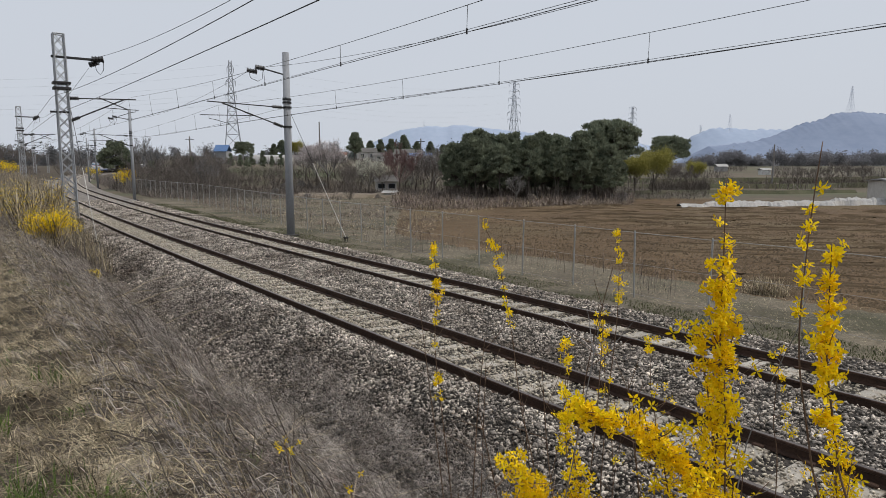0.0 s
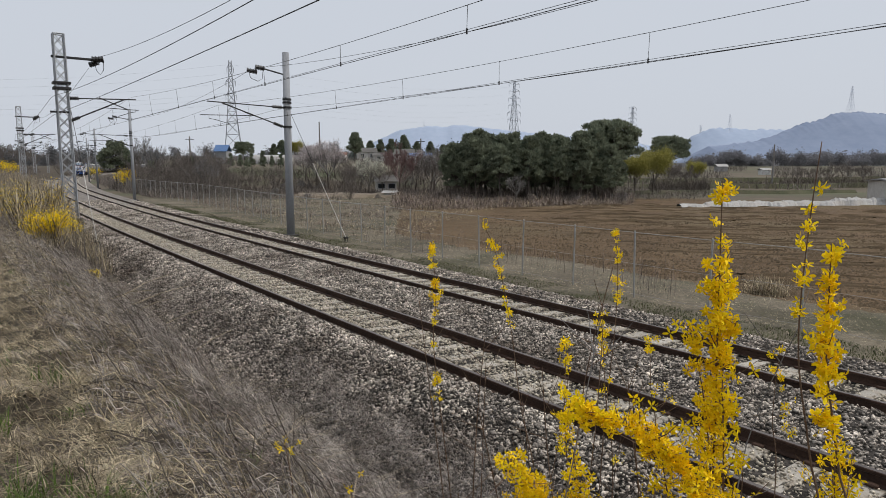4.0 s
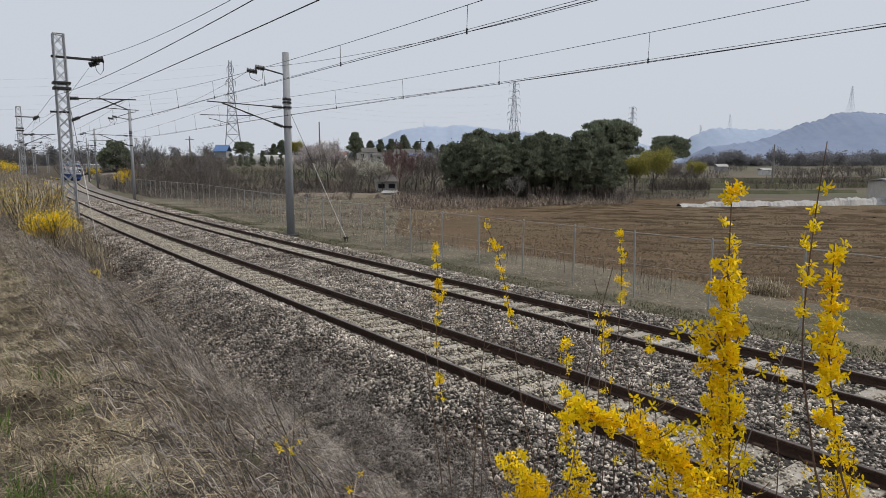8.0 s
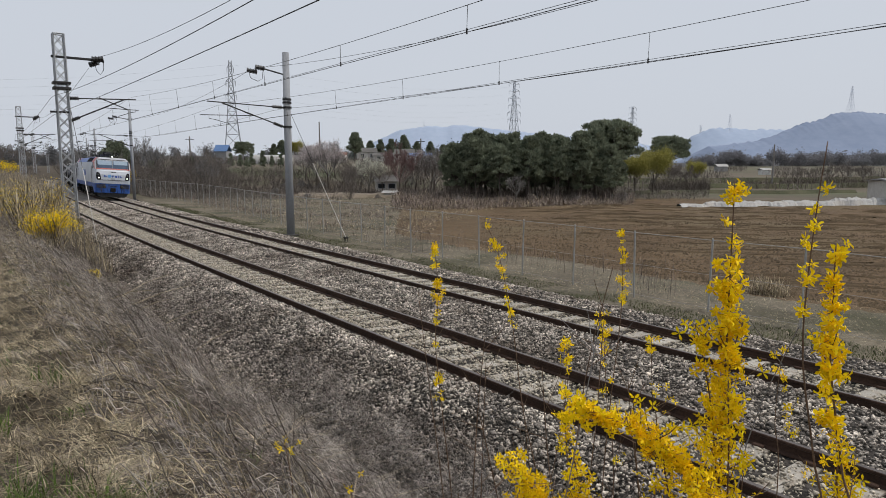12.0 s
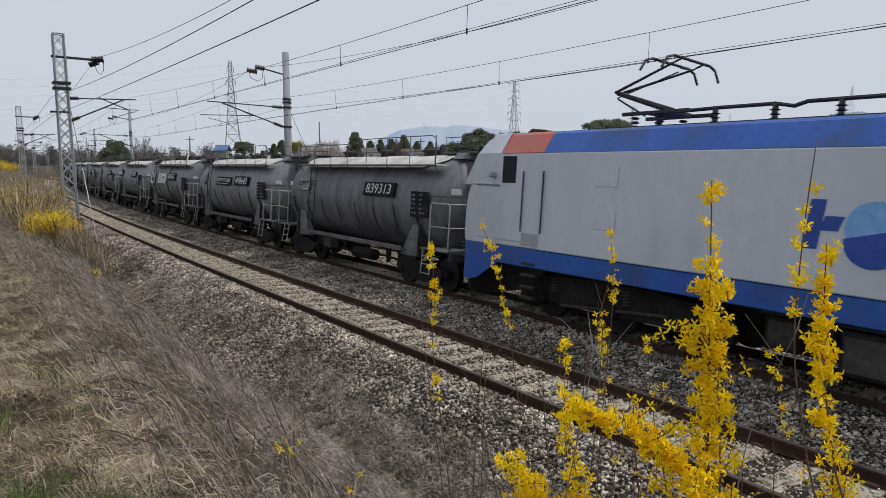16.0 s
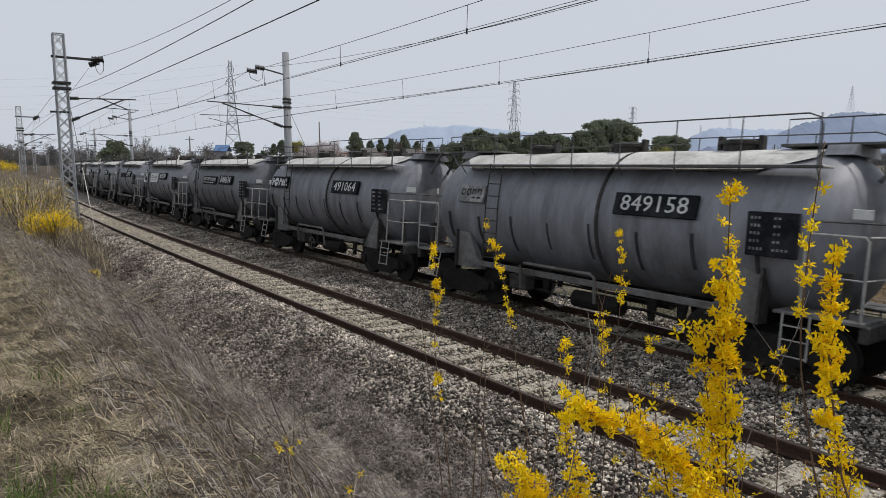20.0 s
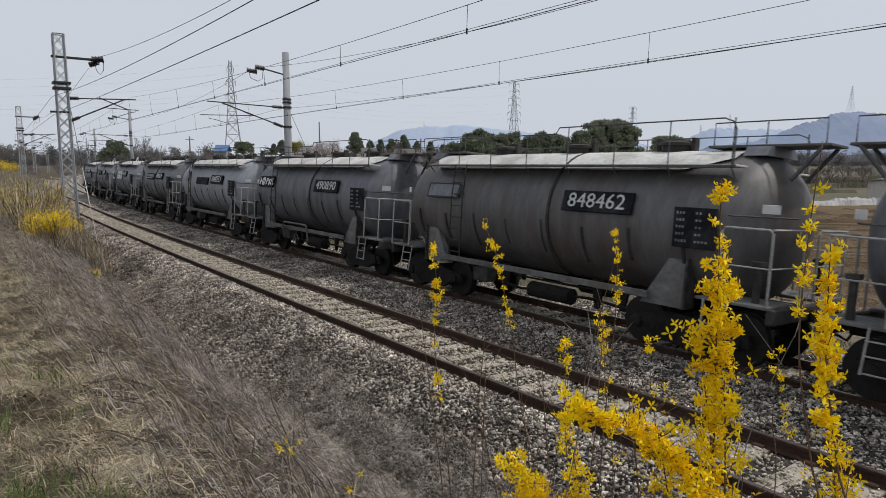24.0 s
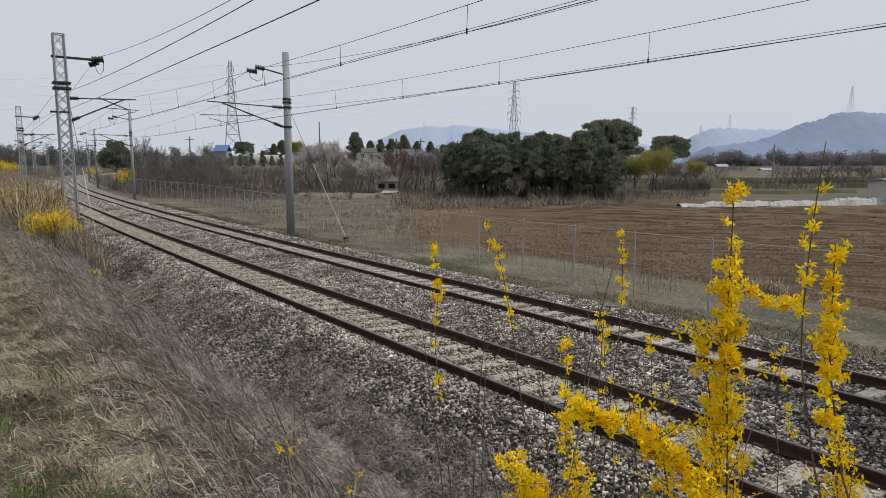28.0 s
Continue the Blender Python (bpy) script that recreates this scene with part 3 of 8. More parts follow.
def track(o, z, label):
    t = thing("railway_track", label, "railway track", "tracks of the double line", "structure")
    for side in (-1, 1):
        part("rail", rail_mesh(o + side * GAUGE / 2, z - side * GAUGE / 2 * CANT), None, t, "rusty brown steel rail")
    r = random.Random(5)
    rest = Geo()
    for i in range(-14, 640):
        s = i * 0.6
        m = sleeper_pose(s + r.uniform(-0.02, 0.02), o, z - 0.150, r.uniform(-0.6, 0.6))
        if i < 150:
            for name, me in (("sleeper", sleeper_mesh), ("rail_clips", clip_mesh)):
                if name == "sleeper" or i < 40:
                    ob = new(name, me)
                    ob.parent = t
                    ob.matrix_basis = m
        else:
            rest.add([tuple(m @ Vector(v)) for v in sleeper_geo.v], sleeper_geo.f)
    tagged(part("far_sleepers", rest, M["sleeper"], t), kind="stuff")


track(0.0, 0.0, "far railway track, rusty rails on pale concrete sleepers")
track(-SPACING, LIFT, "near railway track, rusty rails on pale concrete sleepers")


# ---- overhead line ----
def contact_z(o):
    return 5.21 if o > -2 else 5.35


MAST_S = [25.5, 68.0, 110.0, 152.0, 194.0, 236.0]


def across(s):
    """Frame at the foot of a mast: x across the line to the fields, y along it, z up."""
    return pose(*at(s, 0, 0), 0, 0, math.degrees(heading(s)))


def insulator(geo, p, q, r=0.055):
    p, q = Vector(p), Vector(q)
    n = 7
    pts = []
    for i in range(n * 2 + 1):
        pts.append(p.lerp(q, i / (n * 2)))
    for i in range(n):
        geo.tube([p.lerp(q, (i + 0.1) / n), p.lerp(q, (i + 0.5) / n), p.lerp(q, (i + 0.9) / n)], r * (1.0 if i % 2 == 0 else 0.8), 8)
    geo.tube([p, q], r * 0.45, 6)


def right_mast(s, top, fine):
    o, w0, w1 = (3.77, 0.225, 0.175) if fine else (3.25, 0.165, 0.135)
    t = thing("catenary_mast", "grey concrete overhead line mast with bracket arms", "mast", "right hand masts", m=across(s))
    g = Geo()
    g.tube([(o, 0, -0.9), (o, 0, top)], w0, 14, w1)
    part("pole", g, M["pole_concrete"], t, smooth=True)
    base_g = Geo()
    base_g.box(o - 0.36, o + 0.36, -0.36, 0.36, -0.95, -0.52, 0.04)
    part("footing", base_g, M["frame_dirt"], t)
    arm(t, o - 0.2, -1, 0.0, fine)
    fg = Geo()
    fg.tube([(o, 0, 7.98), (o - 1.25, 0, 8.22)], 0.04, 6)
    part("feeder_arm", fg, M["black_metal"], t)
    for p, q, r in (((1.2, 0, 8.22), (1.65, 0.05, 8.27), 0.13), ((1.55, 0.1, 8.02), (2.05, 0.2, 8.10), 0.12)):
        ig = Geo()
        insulator(ig, (o - p[0], p[1], p[2]), (o - q[0], q[1], q[2]), r)
        part("feeder_insulator", ig, M["ceramic"], t)
    jg = Geo()
    jg.tube([(o - 1.25, 0, 8.2), (o - 1.32, 0, 7.7), (o - 1.55, 0, 7.55), (o - 1.9, 0.1, 7.7), (o - 1.95, 0.15, 8.0)], 0.015, 5)
    part("jumper", jg, M["wire"], t)
    for z in (6.72, 6.55, 6.30, 5.28):
        part("pole_band", Geo().lathe([(z - 0.05, w0 + 0.01), (z + 0.05, w0 + 0.01)], 14, "z", (o, 0, 0)), M["black_metal"], t)
    if fine:
        stay(t, (o + 0.1, 0.2, 6.4), (4.85, -4.3, -0.36))
    return t


def arm(t, o, way, track_o, fine):
    """Bracket that carries the wires: way is -1 when it reaches from the field side."""
    cz = contact_z(track_o)
    reach = track_o - o
    top, low = (cz + 1.08, cz + 0.05) if way < 0 else (cz + 0.80, cz - 0.20)
    g = Geo()
    g.tube([(o, 0, top), (o + reach * 1.12, 0, top + 0.10)], 0.03, 6)
    part("top_tube", g, M["black_metal"], t)
    g = Geo()
    g.tube([(o, 0, low), (o + reach * 0.92, 0, top + 0.07)], 0.035, 6)
    part("bracket_tube", g, M["black_metal"], t)
    g = Geo()
    if way < 0:
        g.tube([(o + reach * 0.46, 0, cz + 0.58), (o + reach * 1.22, 0, cz + 0.50)], 0.022, 6)
        g.tube([(o + reach * 0.72, 0, cz + 0.90), (o + reach * 0.50, 0, cz + 0.60)], 0.012, 5)
    else:
        g.tube([(o + reach * 0.50, 0, top + 0.10), (o + reach * 0.98, 0, cz + 0.42)], 0.026, 6)
        g.tube([(o + reach * 0.60, 0, cz + 0.46), (o + reach * 1.16, 0, cz + 0.42)], 0.018, 6)
    part("registration_tube", g, M["black_metal"], t)
    g = Geo()
    g.tube([(o + reach * 1.10, 0, cz + 0.46), (o + reach * 1.10, 0, cz + 0.34), (o + reach * 1.02, 0, cz + 0.30), (o + reach * 0.80, 0, cz + 0.10)], 0.014, 5)
    part("steady_arm", g, M["black_metal"], t)
    for z, rise, q in ((top, 0.10 / 1.12, 0.17), (low, (top + 0.07 - low) / 0.92, 0.16)):
        g = Geo()
        insulator(g, (o + reach * 0.03, 0, z + rise * 0.03), (o + reach * q, 0, z + rise * q), 0.085)
        part("arm_insulator", g, M["ceramic"], t)


def stay(t, top, foot):
    g = Geo()
    g.tube([top, Vector(top).lerp(Vector(foot), 0.45)], 0.012, 5)
    part("stay_wire", g, M["wire"], t)
    g = Geo()
    g.tube([Vector(top).lerp(Vector(foot), 0.45), foot], 0.016, 6)
    part("stay_guard", g, M["stay_rod"], t, "pale stay guard")
    g = Geo()
    f = Vector(foot)
    g.box(f.x - 0.10, f.x + 0.10, f.y - 0.10, f.y + 0.10, f.z - 0.06, f.z + 0.02, 0.02)
    for a, b in ((-0.07, 0), (0.0, 0.05), (0.08, 0)):
        g.tube([(f.x + a, f.y + b, f.z), (f.x + a * 1.6, f.y + b, f.z - 0.42)], 0.016, 5)
    part("stay_anchor", g, M["frame_dirt"], t)


def left_mast(s, top, fine):
    o, foot, w0, w1 = -6.62, 0.35, 0.26, 0.20
    t = thing("lattice_mast", "galvanised steel lattice overhead line mast", "mast", "left hand masts", m=across(s))
    g = Geo()

    def corner(z, a, b):
        w = w0 + (w1 - w0) * (z - foot) / (top - foot)
        return (o + a * w, b * w, z)
    for a in (-1, 1):
        for b in (-1, 1):
            leg = Geo()
            leg.tube([corner(foot, a, b), corner(top, a, b)], 0.036, 4)
            part("leg", leg, M["galv"], t)
    n = 17
    zs = [foot + (top - foot) * i / n for i in range(n + 1)]
    for a, b, c, d in ((-1, -1, 1, -1), (1, -1, 1, 1), (1, 1, -1, 1), (-1, 1, -1, -1)):
        face = Geo()
        for z0, z1 in zip(zs, zs[1:]):
            face.tube([corner(z0, a, b), corner(z1, c, d)], 0.017, 4)
            face.tube([corner(z0, c, d), corner(z1, a, b)], 0.017, 4)
        for z in (foot, top):
            face.tube([corner(z, a, b), corner(z, c, d)], 0.03, 4)
        part("lattice", face, M["galv"], t)
    g = Geo()
    g.box(o - 0.42, o + 0.42, -0.42, 0.42, -0.4, foot + 0.55, 0.05)
    part("footing", g, M["frame_dirt"], t, "dark concrete footing")
    arm(t, o + 0.2, 1, -SPACING, fine)
    part("cross_arm", Geo().box(o - 0.32, o + 1.35, -0.05, 0.05, 7.84, 7.94, 0.01), M["black_metal"], t)
    for z in (6.78, 6.55):
        part("clamp_plate", Geo().box(o - 0.34, o + 0.34, -0.3, 0.3, z - 0.05, z + 0.05, 0.01), M["black_metal"], t)
    part("wire_bracket", Geo().box(o - 0.5, o + 0.3, -0.06, 0.06, 5.50, 5.58, 0.01), M["black_metal"], t)
    for p, q, r in (((1.25, 0, 7.9), (1.7, 0.0, 7.95), 0.14), ((1.2, 0.3, 7.7), (1.5, 0.1, 7.82), 0.13)):
        g = Geo()
        insulator(g, (o + p[0], p[1], p[2]), (o + q[0], q[1], q[2]), r)
        part("feeder_insulator", g, M["ceramic"], t)
    g = Geo()
    g.tube([(o + 1.35, 0, 7.9), (o + 1.4, 0, 7.45), (o + 1.55, 0, 7.25), (o + 1.7, 0, 7.5), (o + 1.72, 0, 7.9)], 0.015, 5)
    part("jumper", g, M["wire"], t)
    if fine:
        stay(t, (o + 0.25, -0.3, 5.6), (-6.13, -3.3, 0.1))
    return t


for i, s in enumerate(MAST_S):
    right_mast(s, 9.15 - 0.15 * (i > 0), i == 0)
    left_mast(s, 8.85, i == 0)


def swept(fn, s0, s1, n, r, sides=5):
    g = Geo()
    g.tube([fn(s0 + (s1 - s0) * i / n) for i in range(n + 1)], r, sides)
    return g


STOPS = [-17.0] + MAST_S


def span_u(s):
    for a, b in zip(STOPS, STOPS[1:]):
        if s <= b:
            return (s - a) / (b - a), a, b
    return 1.0, STOPS[-2], STOPS[-1]


def sag(s, high, low):
    u, a, b = span_u(s)
    return low + (high - low) * (2 * u - 1) ** 2


def stagger(s):
    u, a, b = span_u(s)
    k = STOPS.index(a)
    return (0.18 if k % 2 else -0.18) * (1 - 2 * u)


for track_o, low, first in ((0.0, 0.52, 0.4), (-SPACING, 0.40, 1.0)):
    cz = contact_z(track_o)
    line = thing("overhead_line", "black contact wire hung from a messenger wire by droppers", "overhead wire", "overhead lines of the tracks")
    part("contact_wire", swept(lambda s: at(s, track_o + stagger(s), cz), -17, 236, 254, 0.0065), M["wire"], line)
    part("auxiliary_wire", swept(lambda s: at(s, track_o + stagger(s), cz + 0.012 + 0.030 * float(np.clip((16 - s) / 18, 0, 1))), -17, 26, 44, 0.0045), M["wire"], line)
    part("messenger_wire", swept(lambda s: at(s, track_o + stagger(s) * 0.5, cz + sag(s, 1.0, low)), -17, 236, 254, 0.0055), M["wire"], line)
    for k in range(-3, 40):
        s = first + 4.17 * k
        if True:
            g = Geo()
            top, low_p = at(s, track_o + stagger(s) * 0.5, cz + sag(s, 1.0, low)), at(s, track_o + stagger(s), cz)
            g.tube([top, low_p], 0.0045, 4)
            g.tube([low_p + Vector((0, 0, -0.03)), low_p + Vector((0, 0, 0.06))], 0.016, 5)
            part("dropper", g, M["wire"], line)

for name, o, high, low, r, s1, label in (
        ("feeder_wire", -5.2, 8.0, 7.0, 0.008, 236, "black feeder wire strung along the lattice masts"),
        ("return_wire", -7.0, 6.2, 5.6, 0.008, 236, "black return wire strung along the lattice masts"),
        ("earth_wire", -7.0, 5.4, 5.2, 0.008, 236, "black earth wire strung along the lattice masts"),
        ("feeder_wire", 2.0, 8.2, 7.2, 0.008, 236, "black feeder wire strung along the concrete masts"),
        ("return_wire", 3.3, 6.2, 5.8, 0.007, 236, "black return wire strung along the concrete masts")):
    thing(name, label, "overhead wire", "wires along the masts",
          data=swept(lambda s: at(s, o, sag(s, high, low)), -17, s1, 200, r).mesh(name, M["wire"]))

# ---- fence ----
FENCE_S = [-8, 4, 15, 25, 32, 45, 59, 82, 110]
FENCE_O = [5.15, 5.15, 5.2, 5.6, 6.0, 7.1, 7.5, 6.1, 6.1]
fence = thing("wire_fence", "grey chain-link fence on thin steel posts beside the line", "fence")
post_mesh = Geo().tube([(0, 0, -0.25), (0, 0, 1.98)], 0.027, 6).mesh("fence_post", M["fence_steel"])
fs_list, s = [], -7.6
while s < 108:
    fs_list.append(s)
    s += 2.35
fence_pts = []
fr = random.Random(9)
for s in fs_list:
    p = at(s, np.interp(s, FENCE_S, FENCE_O), 0)
    p.z = land_at(p.x, p.y)
    fence_pts.append(p)
    ob = new("fence_post", post_mesh)
    ob.parent = fence
    ob.matrix_basis = pose(p.x, p.y, p.z, fr.uniform(-1.5, 1.5), fr.uniform(-1.5, 1.5), fr.uniform(0, 90))
for i, (p, q) in enumerate(zip(fence_pts, fence_pts[1:])):
    g = Geo()
    up = Vector((0, 0, 1))
    for h in (0.1, 1.0, 1.93):
        g.tube([p + up * h, q + up * h], (0.009 if i < 12 else 0.016) if h > 1.9 else 0.004, 4, cap=False)
    part("line_wire", g, M["fence_steel"], fence)
    g = Geo()
    n = 20 if i < 26 else 12
    d = q - p
    rise = 1.85
    k = rise / 2.35
    for j in range(-n, n):
        for way in (0, 1):
            a0, a1 = j / n, j / n + k
            h0, h1 = 0.08, 0.08 + rise
            if a0 < 0:
                h0, a0 = h0 + rise * (-a0) / k, 0.0
            if a1 > 1:
                h1, a1 = h1 - rise * (a1 - 1) / k, 1.0
            if a0 >= 1 or a1 <= 0 or h1 <= h0:
                continue
            u0, u1 = (a0, a1) if way == 0 else (1 - a0, 1 - a1)
            g.tube([p + d * u0 + up * h0, p + d * u1 + up * h1], 0.0010 if i < 10 else 0.0015 if i < 18 else 0.0027, 3, cap=False)
    part("mesh_panel", g, M["mesh_wire"], fence)


# ---- rolling stock: x forward, y to its left, z up from the rails ----
def wheel_mesh():
    g = Geo()
    g.lathe([(-0.07, 0.08), (-0.07, 0.36), (-0.065, 0.43), (0.055, 0.425), (0.06, 0.455), (0.085, 0.455), (0.085, 0.36), (0.04, 0.34), (0.04, 0.12), (0.09, 0.10), (0.09, 0.06)], 28, "y")
    return g.mesh("wheel", M["tyre"], False)


WHEEL = wheel_mesh()


def add_wheels(parent, xs, z=0.43):
    for x in xs:
        for side in (-1, 1):
            ob = new("wheel", WHEEL)
            ob.parent = parent
            ob.matrix_basis = pose(x, side * 0.75, z, 0, 0, 0 if side < 0 else 180)
        ax = Geo().tube([(x, -0.72, z), (x, 0.72, z)], 0.07, 8)
        part("axle", ax, M["bogie"], parent)


def coil(x, y, z0, z1, r, turns, wire):
    """A coil spring standing at x, y."""
    n = turns * 7
    return Geo().tube([(x + r * math.cos(6.283 * k / 7), y + r * math.sin(6.283 * k / 7), z0 + (z1 - z0) * k / n) for k in range(n + 1)], wire, 4)


def bogie(parent, x0):
    b = part("bogie", Geo().box(-0.25, 0.25, -0.98, 0.98, 0.42, 0.66, 0.03), M["bogie"], parent)
    b.matrix_basis = pose(x0, 0, 0)
    for side in (-1, 1):
        g = Geo()
        g.prism([(-1.15, 0.40), (-1.12, 0.56), (-0.6, 0.60), (-0.38, 0.68), (0.38, 0.68), (0.6, 0.60), (1.12, 0.56), (1.15, 0.36), (0.76, 0.34), (0.50, 0.17), (-0.50, 0.17), (-0.76, 0.34)], side * 0.94, side * 1.04)
        part("side_frame", g, M["bogie"], b)
        for x in (-0.9, 0.9):
            g = Geo()
            g.lathe([(side * 1.0, 0.13), (side * 1.1, 0.12), (side * 1.12, 0.06)], 12, "y", (x, 0, 0.43))
            part("axle_box", g, M["bogie"], b)
        for x in (-0.16, 0.0, 0.16):
            part("spring", coil(x, side * 0.99, 0.27, 0.48, 0.05, 4, 0.014), M["bogie"], b)
    add_wheels(b, (-0.9, 0.9))
    return b


TANK_R, TANK_Z = 1.29, 2.20


def arc_strip(x0, x1, d0, d1, r0, r1, side=-1, n=8):
    g = Geo()
    vs, fs = [], []
    for i in range(n + 1):
        a = radians(d0 + (d1 - d0) * i / n)
        for x in (x0, x1):
            for r in (r0, r1):
                vs.append((x, side * r * math.cos(a), TANK_Z + r * math.sin(a)))
    for i in range(n):
        b = i * 4
        fs += [(b, b + 1, b + 5, b + 4), (b + 2, b + 6, b + 7, b + 3), (b + 1, b + 3, b + 7, b + 5), (b, b + 4, b + 6, b + 2)]
    fs += [(0, 2, 3, 1), (n * 4, n * 4 + 1, n * 4 + 3, n * 4 + 2)]
    return g.add(vs, fs)


def plate_pose(x, deg, off):
    """Frame on the tank's side: x back along the wagon as read from that side, y up the plate, z out."""
    a = radians(deg)
    out = Vector((0, -math.cos(a), math.sin(a)))
    up = Vector((0, math.sin(a), math.cos(a)))
    m = Matrix((Vector((1, 0, 0)), up, out)).transposed().to_4x4()
    return Matrix.Translation(Vector((x, 0, TANK_Z)) + out * (TANK_R + off)) @ m


RUNG = Geo().tube([(-0.2, 0, 0), (0.2, 0, 0)], 0.012, 5).mesh("rung", M["frame_dirt"])


def wagon_body():
    t = thing("cement_tank_wagon", "grey cement-dusted railway tank wagon with roof walkway", "tank wagon", "tank wagons of the train")
    g = Geo()
    prof = []
    for i in range(9):
        a = radians(90 * i / 8)
        prof.append((-4.05 - 0.86 * math.cos(a), max(0.02, TANK_R * math.sin(a))))
    prof += [(-2.0, TANK_R + 0.015), (0.0, TANK_R + 0.03), (2.0, TANK_R + 0.015)]
    prof += [(-p[0], p[1]) for p in reversed(prof[:9])]
    g.lathe(prof, 48, "x", (0, 0, TANK_Z))
    part("tank", g, M["tank"], t, smooth=True)
    # crust of cement along the crown
    g = Geo()
    n, vs, fs = 14, [], []
    xs = [-4.0, -3.6, -1.6, 0.0, 1.6, 3.2, 4.0]
    for x in xs:
        wide = 46 if -3.7 < x < 3.6 else 30
        for i in range(n + 1):
            a = radians(90 - wide + 2 * wide * i / n)
            r = TANK_R + 0.045
            vs.append((x, -r * math.cos(a), TANK_Z + r * math.sin(a)))
    for i in range(len(xs) - 1):
        for j in range(n):
            fs.append((i * (n + 1) + j, i * (n + 1) + j + 1, (i + 1) * (n + 1) + j + 1, (i + 1) * (n + 1) + j))
    g.add(vs, fs)
    part("cement_crust", g, M["dust"], t, "pale crust of spilt cement", True)
    # side walkways with rails
    for side in (-1, 1):
        g = Geo()
        g.box(-3.6, 4.35, side * 0.92, side * 1.30, 3.17, 3.205, 0.008)
        part("walkway", g, M["dust"], t)
        g = Geo()
        g.box(-3.6, 4.35, side * 1.30, side * 1.325, 3.155, 3.20, 0.005)
        part("walkway_edge", g, M["top_rail"], t)
        for i in range(8):
            x = -3.5 + i * 1.11
            g = Geo()
            g.tube([(x, side * 1.30, 3.16), (x, side * 1.16, 3.0)], 0.012, 5)
            part("walkway_bracket", g, M["top_rail"], t)
            g = Geo()
            g.tube([(x, side * 1.30, 3.19), (x, side * 1.30, 3.80 if i < 4 else 3.92)], 0.011, 5)
            part("rail_post", g, M["top_rail"], t)
        g = Geo()
        g.tube([(-3.5, side * 1.30, 3.2), (-3.5, side * 1.30, 3.72), (-3.42, side * 1.30, 3.80), (0.6, side * 1.30, 3.80), (0.7, side * 1.30, 3.92),
                (4.1, side * 1.30, 3.92), (4.25, side * 1.30, 3.86), (4.3, side * 1.30, 3.75), (4.3, side * 1.30, 3.2)], 0.0125, 6)
        part("top_rail", g, M["top_rail"], t)
    # crown platform and its struts
    for sx in (-1, 1):
        g = Geo()
        g.box(sx * 3.3, sx * 5.28, -0.32, 0.32, 3.555, 3.60, 0.008)
        part("end_platform", g, M["top_rail"], t, "dark steel end platform")
        for y in (-0.28, 0.28):
            g = Geo()
            g.tube([(sx * 5.15, y, 3.56), (sx * 4.72, y, 3.02)], 0.035, 5)
            part("platform_strut", g, M["top_rail"], t)
        g = Geo()
        g.tube([(sx * 5.2, -0.31, 3.6), (sx * 5.2, -0.31, 3.98), (sx * 3.4, -0.31, 3.98), (sx * 3.4, -0.31, 3.6)], 0.012, 5)
        g.tube([(sx * 4.3, -0.31, 3.6), (sx * 4.3, -0.31, 3.98)], 0.011, 5)
        part("platform_rail", g, M["top_rail"], t)
        g = Geo()
        g.prism([(0.55, 3.40), (0.42, 3.56), (-0.42, 3.56), (-0.55, 3.40)], sx * 4.05, sx * 4.45, "yz")
        part("saddle_plate", g, M["tank"], t)
    for x in (-2.1, 0.2, 2.5):
        g = Geo()
        g.lathe([(3.44, 0.30), (3.62, 0.30), (3.63, 0.36), (3.68, 0.36), (3.72, 0.20), (3.73, 0.04)], 16, "z", (x, 0, 0))
        g.tube([(x - 0.36, 0.0, 3.70), (x + 0.36, 0.0, 3.70)], 0.03, 6)
        for k in (-1, 1):
            g.box(x + k * 0.36 - 0.04, x + k * 0.36 + 0.04, -0.08, 0.08, 3.5, 3.78, 0.01)
        part("hatch", g, M["frame_dirt"], t, "dark domed filling hatch")
    g = Geo()
    g.tube([(0.9, -0.35, 3.5), (1.0, -0.4, 3.72), (1.4, -0.45, 3.78), (1.9, -0.6, 3.62), (2.1, -0.75, 3.4)], 0.03, 8)
    part("filling_hose", g, M["dust"], t)
    # dark run-off streaks down the flanks
    for side in (-1, 1):
        for i in range(8):
            x = -3.9 + i * 1.06
            part("streak", arc_strip(x, x + 0.055, -33 - 4 * (i % 3), -5 - 3 * (i % 2), TANK_R + 0.01, TANK_R + 0.034, side), M["streak"], t, "dark run-off streak")
    # ladder
    for side in (-1, 1):
        for x in (-2.45, -2.05):
            g = Geo()
            g.tube([(x, side * 1.34, 3.2), (x, side * 1.42, 2.4), (x, side * 1.42, 1.05)], 0.016, 5)
            part("ladder_stile", g, M["frame_dirt"], t)
        for k in range(8):
            z = 1.15 + k * 0.27
            rung = new("rung", RUNG)
            rung.parent = t
            rung.matrix_basis = pose(-2.25, side * (1.42 if z < 2.5 else 1.37), z)
    # grab rail and card holder on the rounded ends
    for sx in (-1, 1):
        g = Geo()
        g.tube([(sx * 4.30, -1.32, 2.42), (sx * 4.62, -1.16, 2.42), (sx * 4.86, -0.86, 2.42), (sx * 4.97, -0.45, 2.42)], 0.018, 6)
        part("end_grab_rail", g, M["top_rail"], t)
        g = Geo()
        g.box(-0.13, 0.13, -0.012, 0.012, -0.07, 0.07, 0.004, Matrix.Translation((sx * 4.80, -0.98, 2.54)) @ pose(0, 0, 0, 0, 0, sx * 42))
        part("card_holder", g, M["board_white"], t, "small white card holder")
    # underframe
    g = Geo()
    g.box(-5.05, 5.05, -0.22, 0.22, 0.75, 1.02, 0.02)
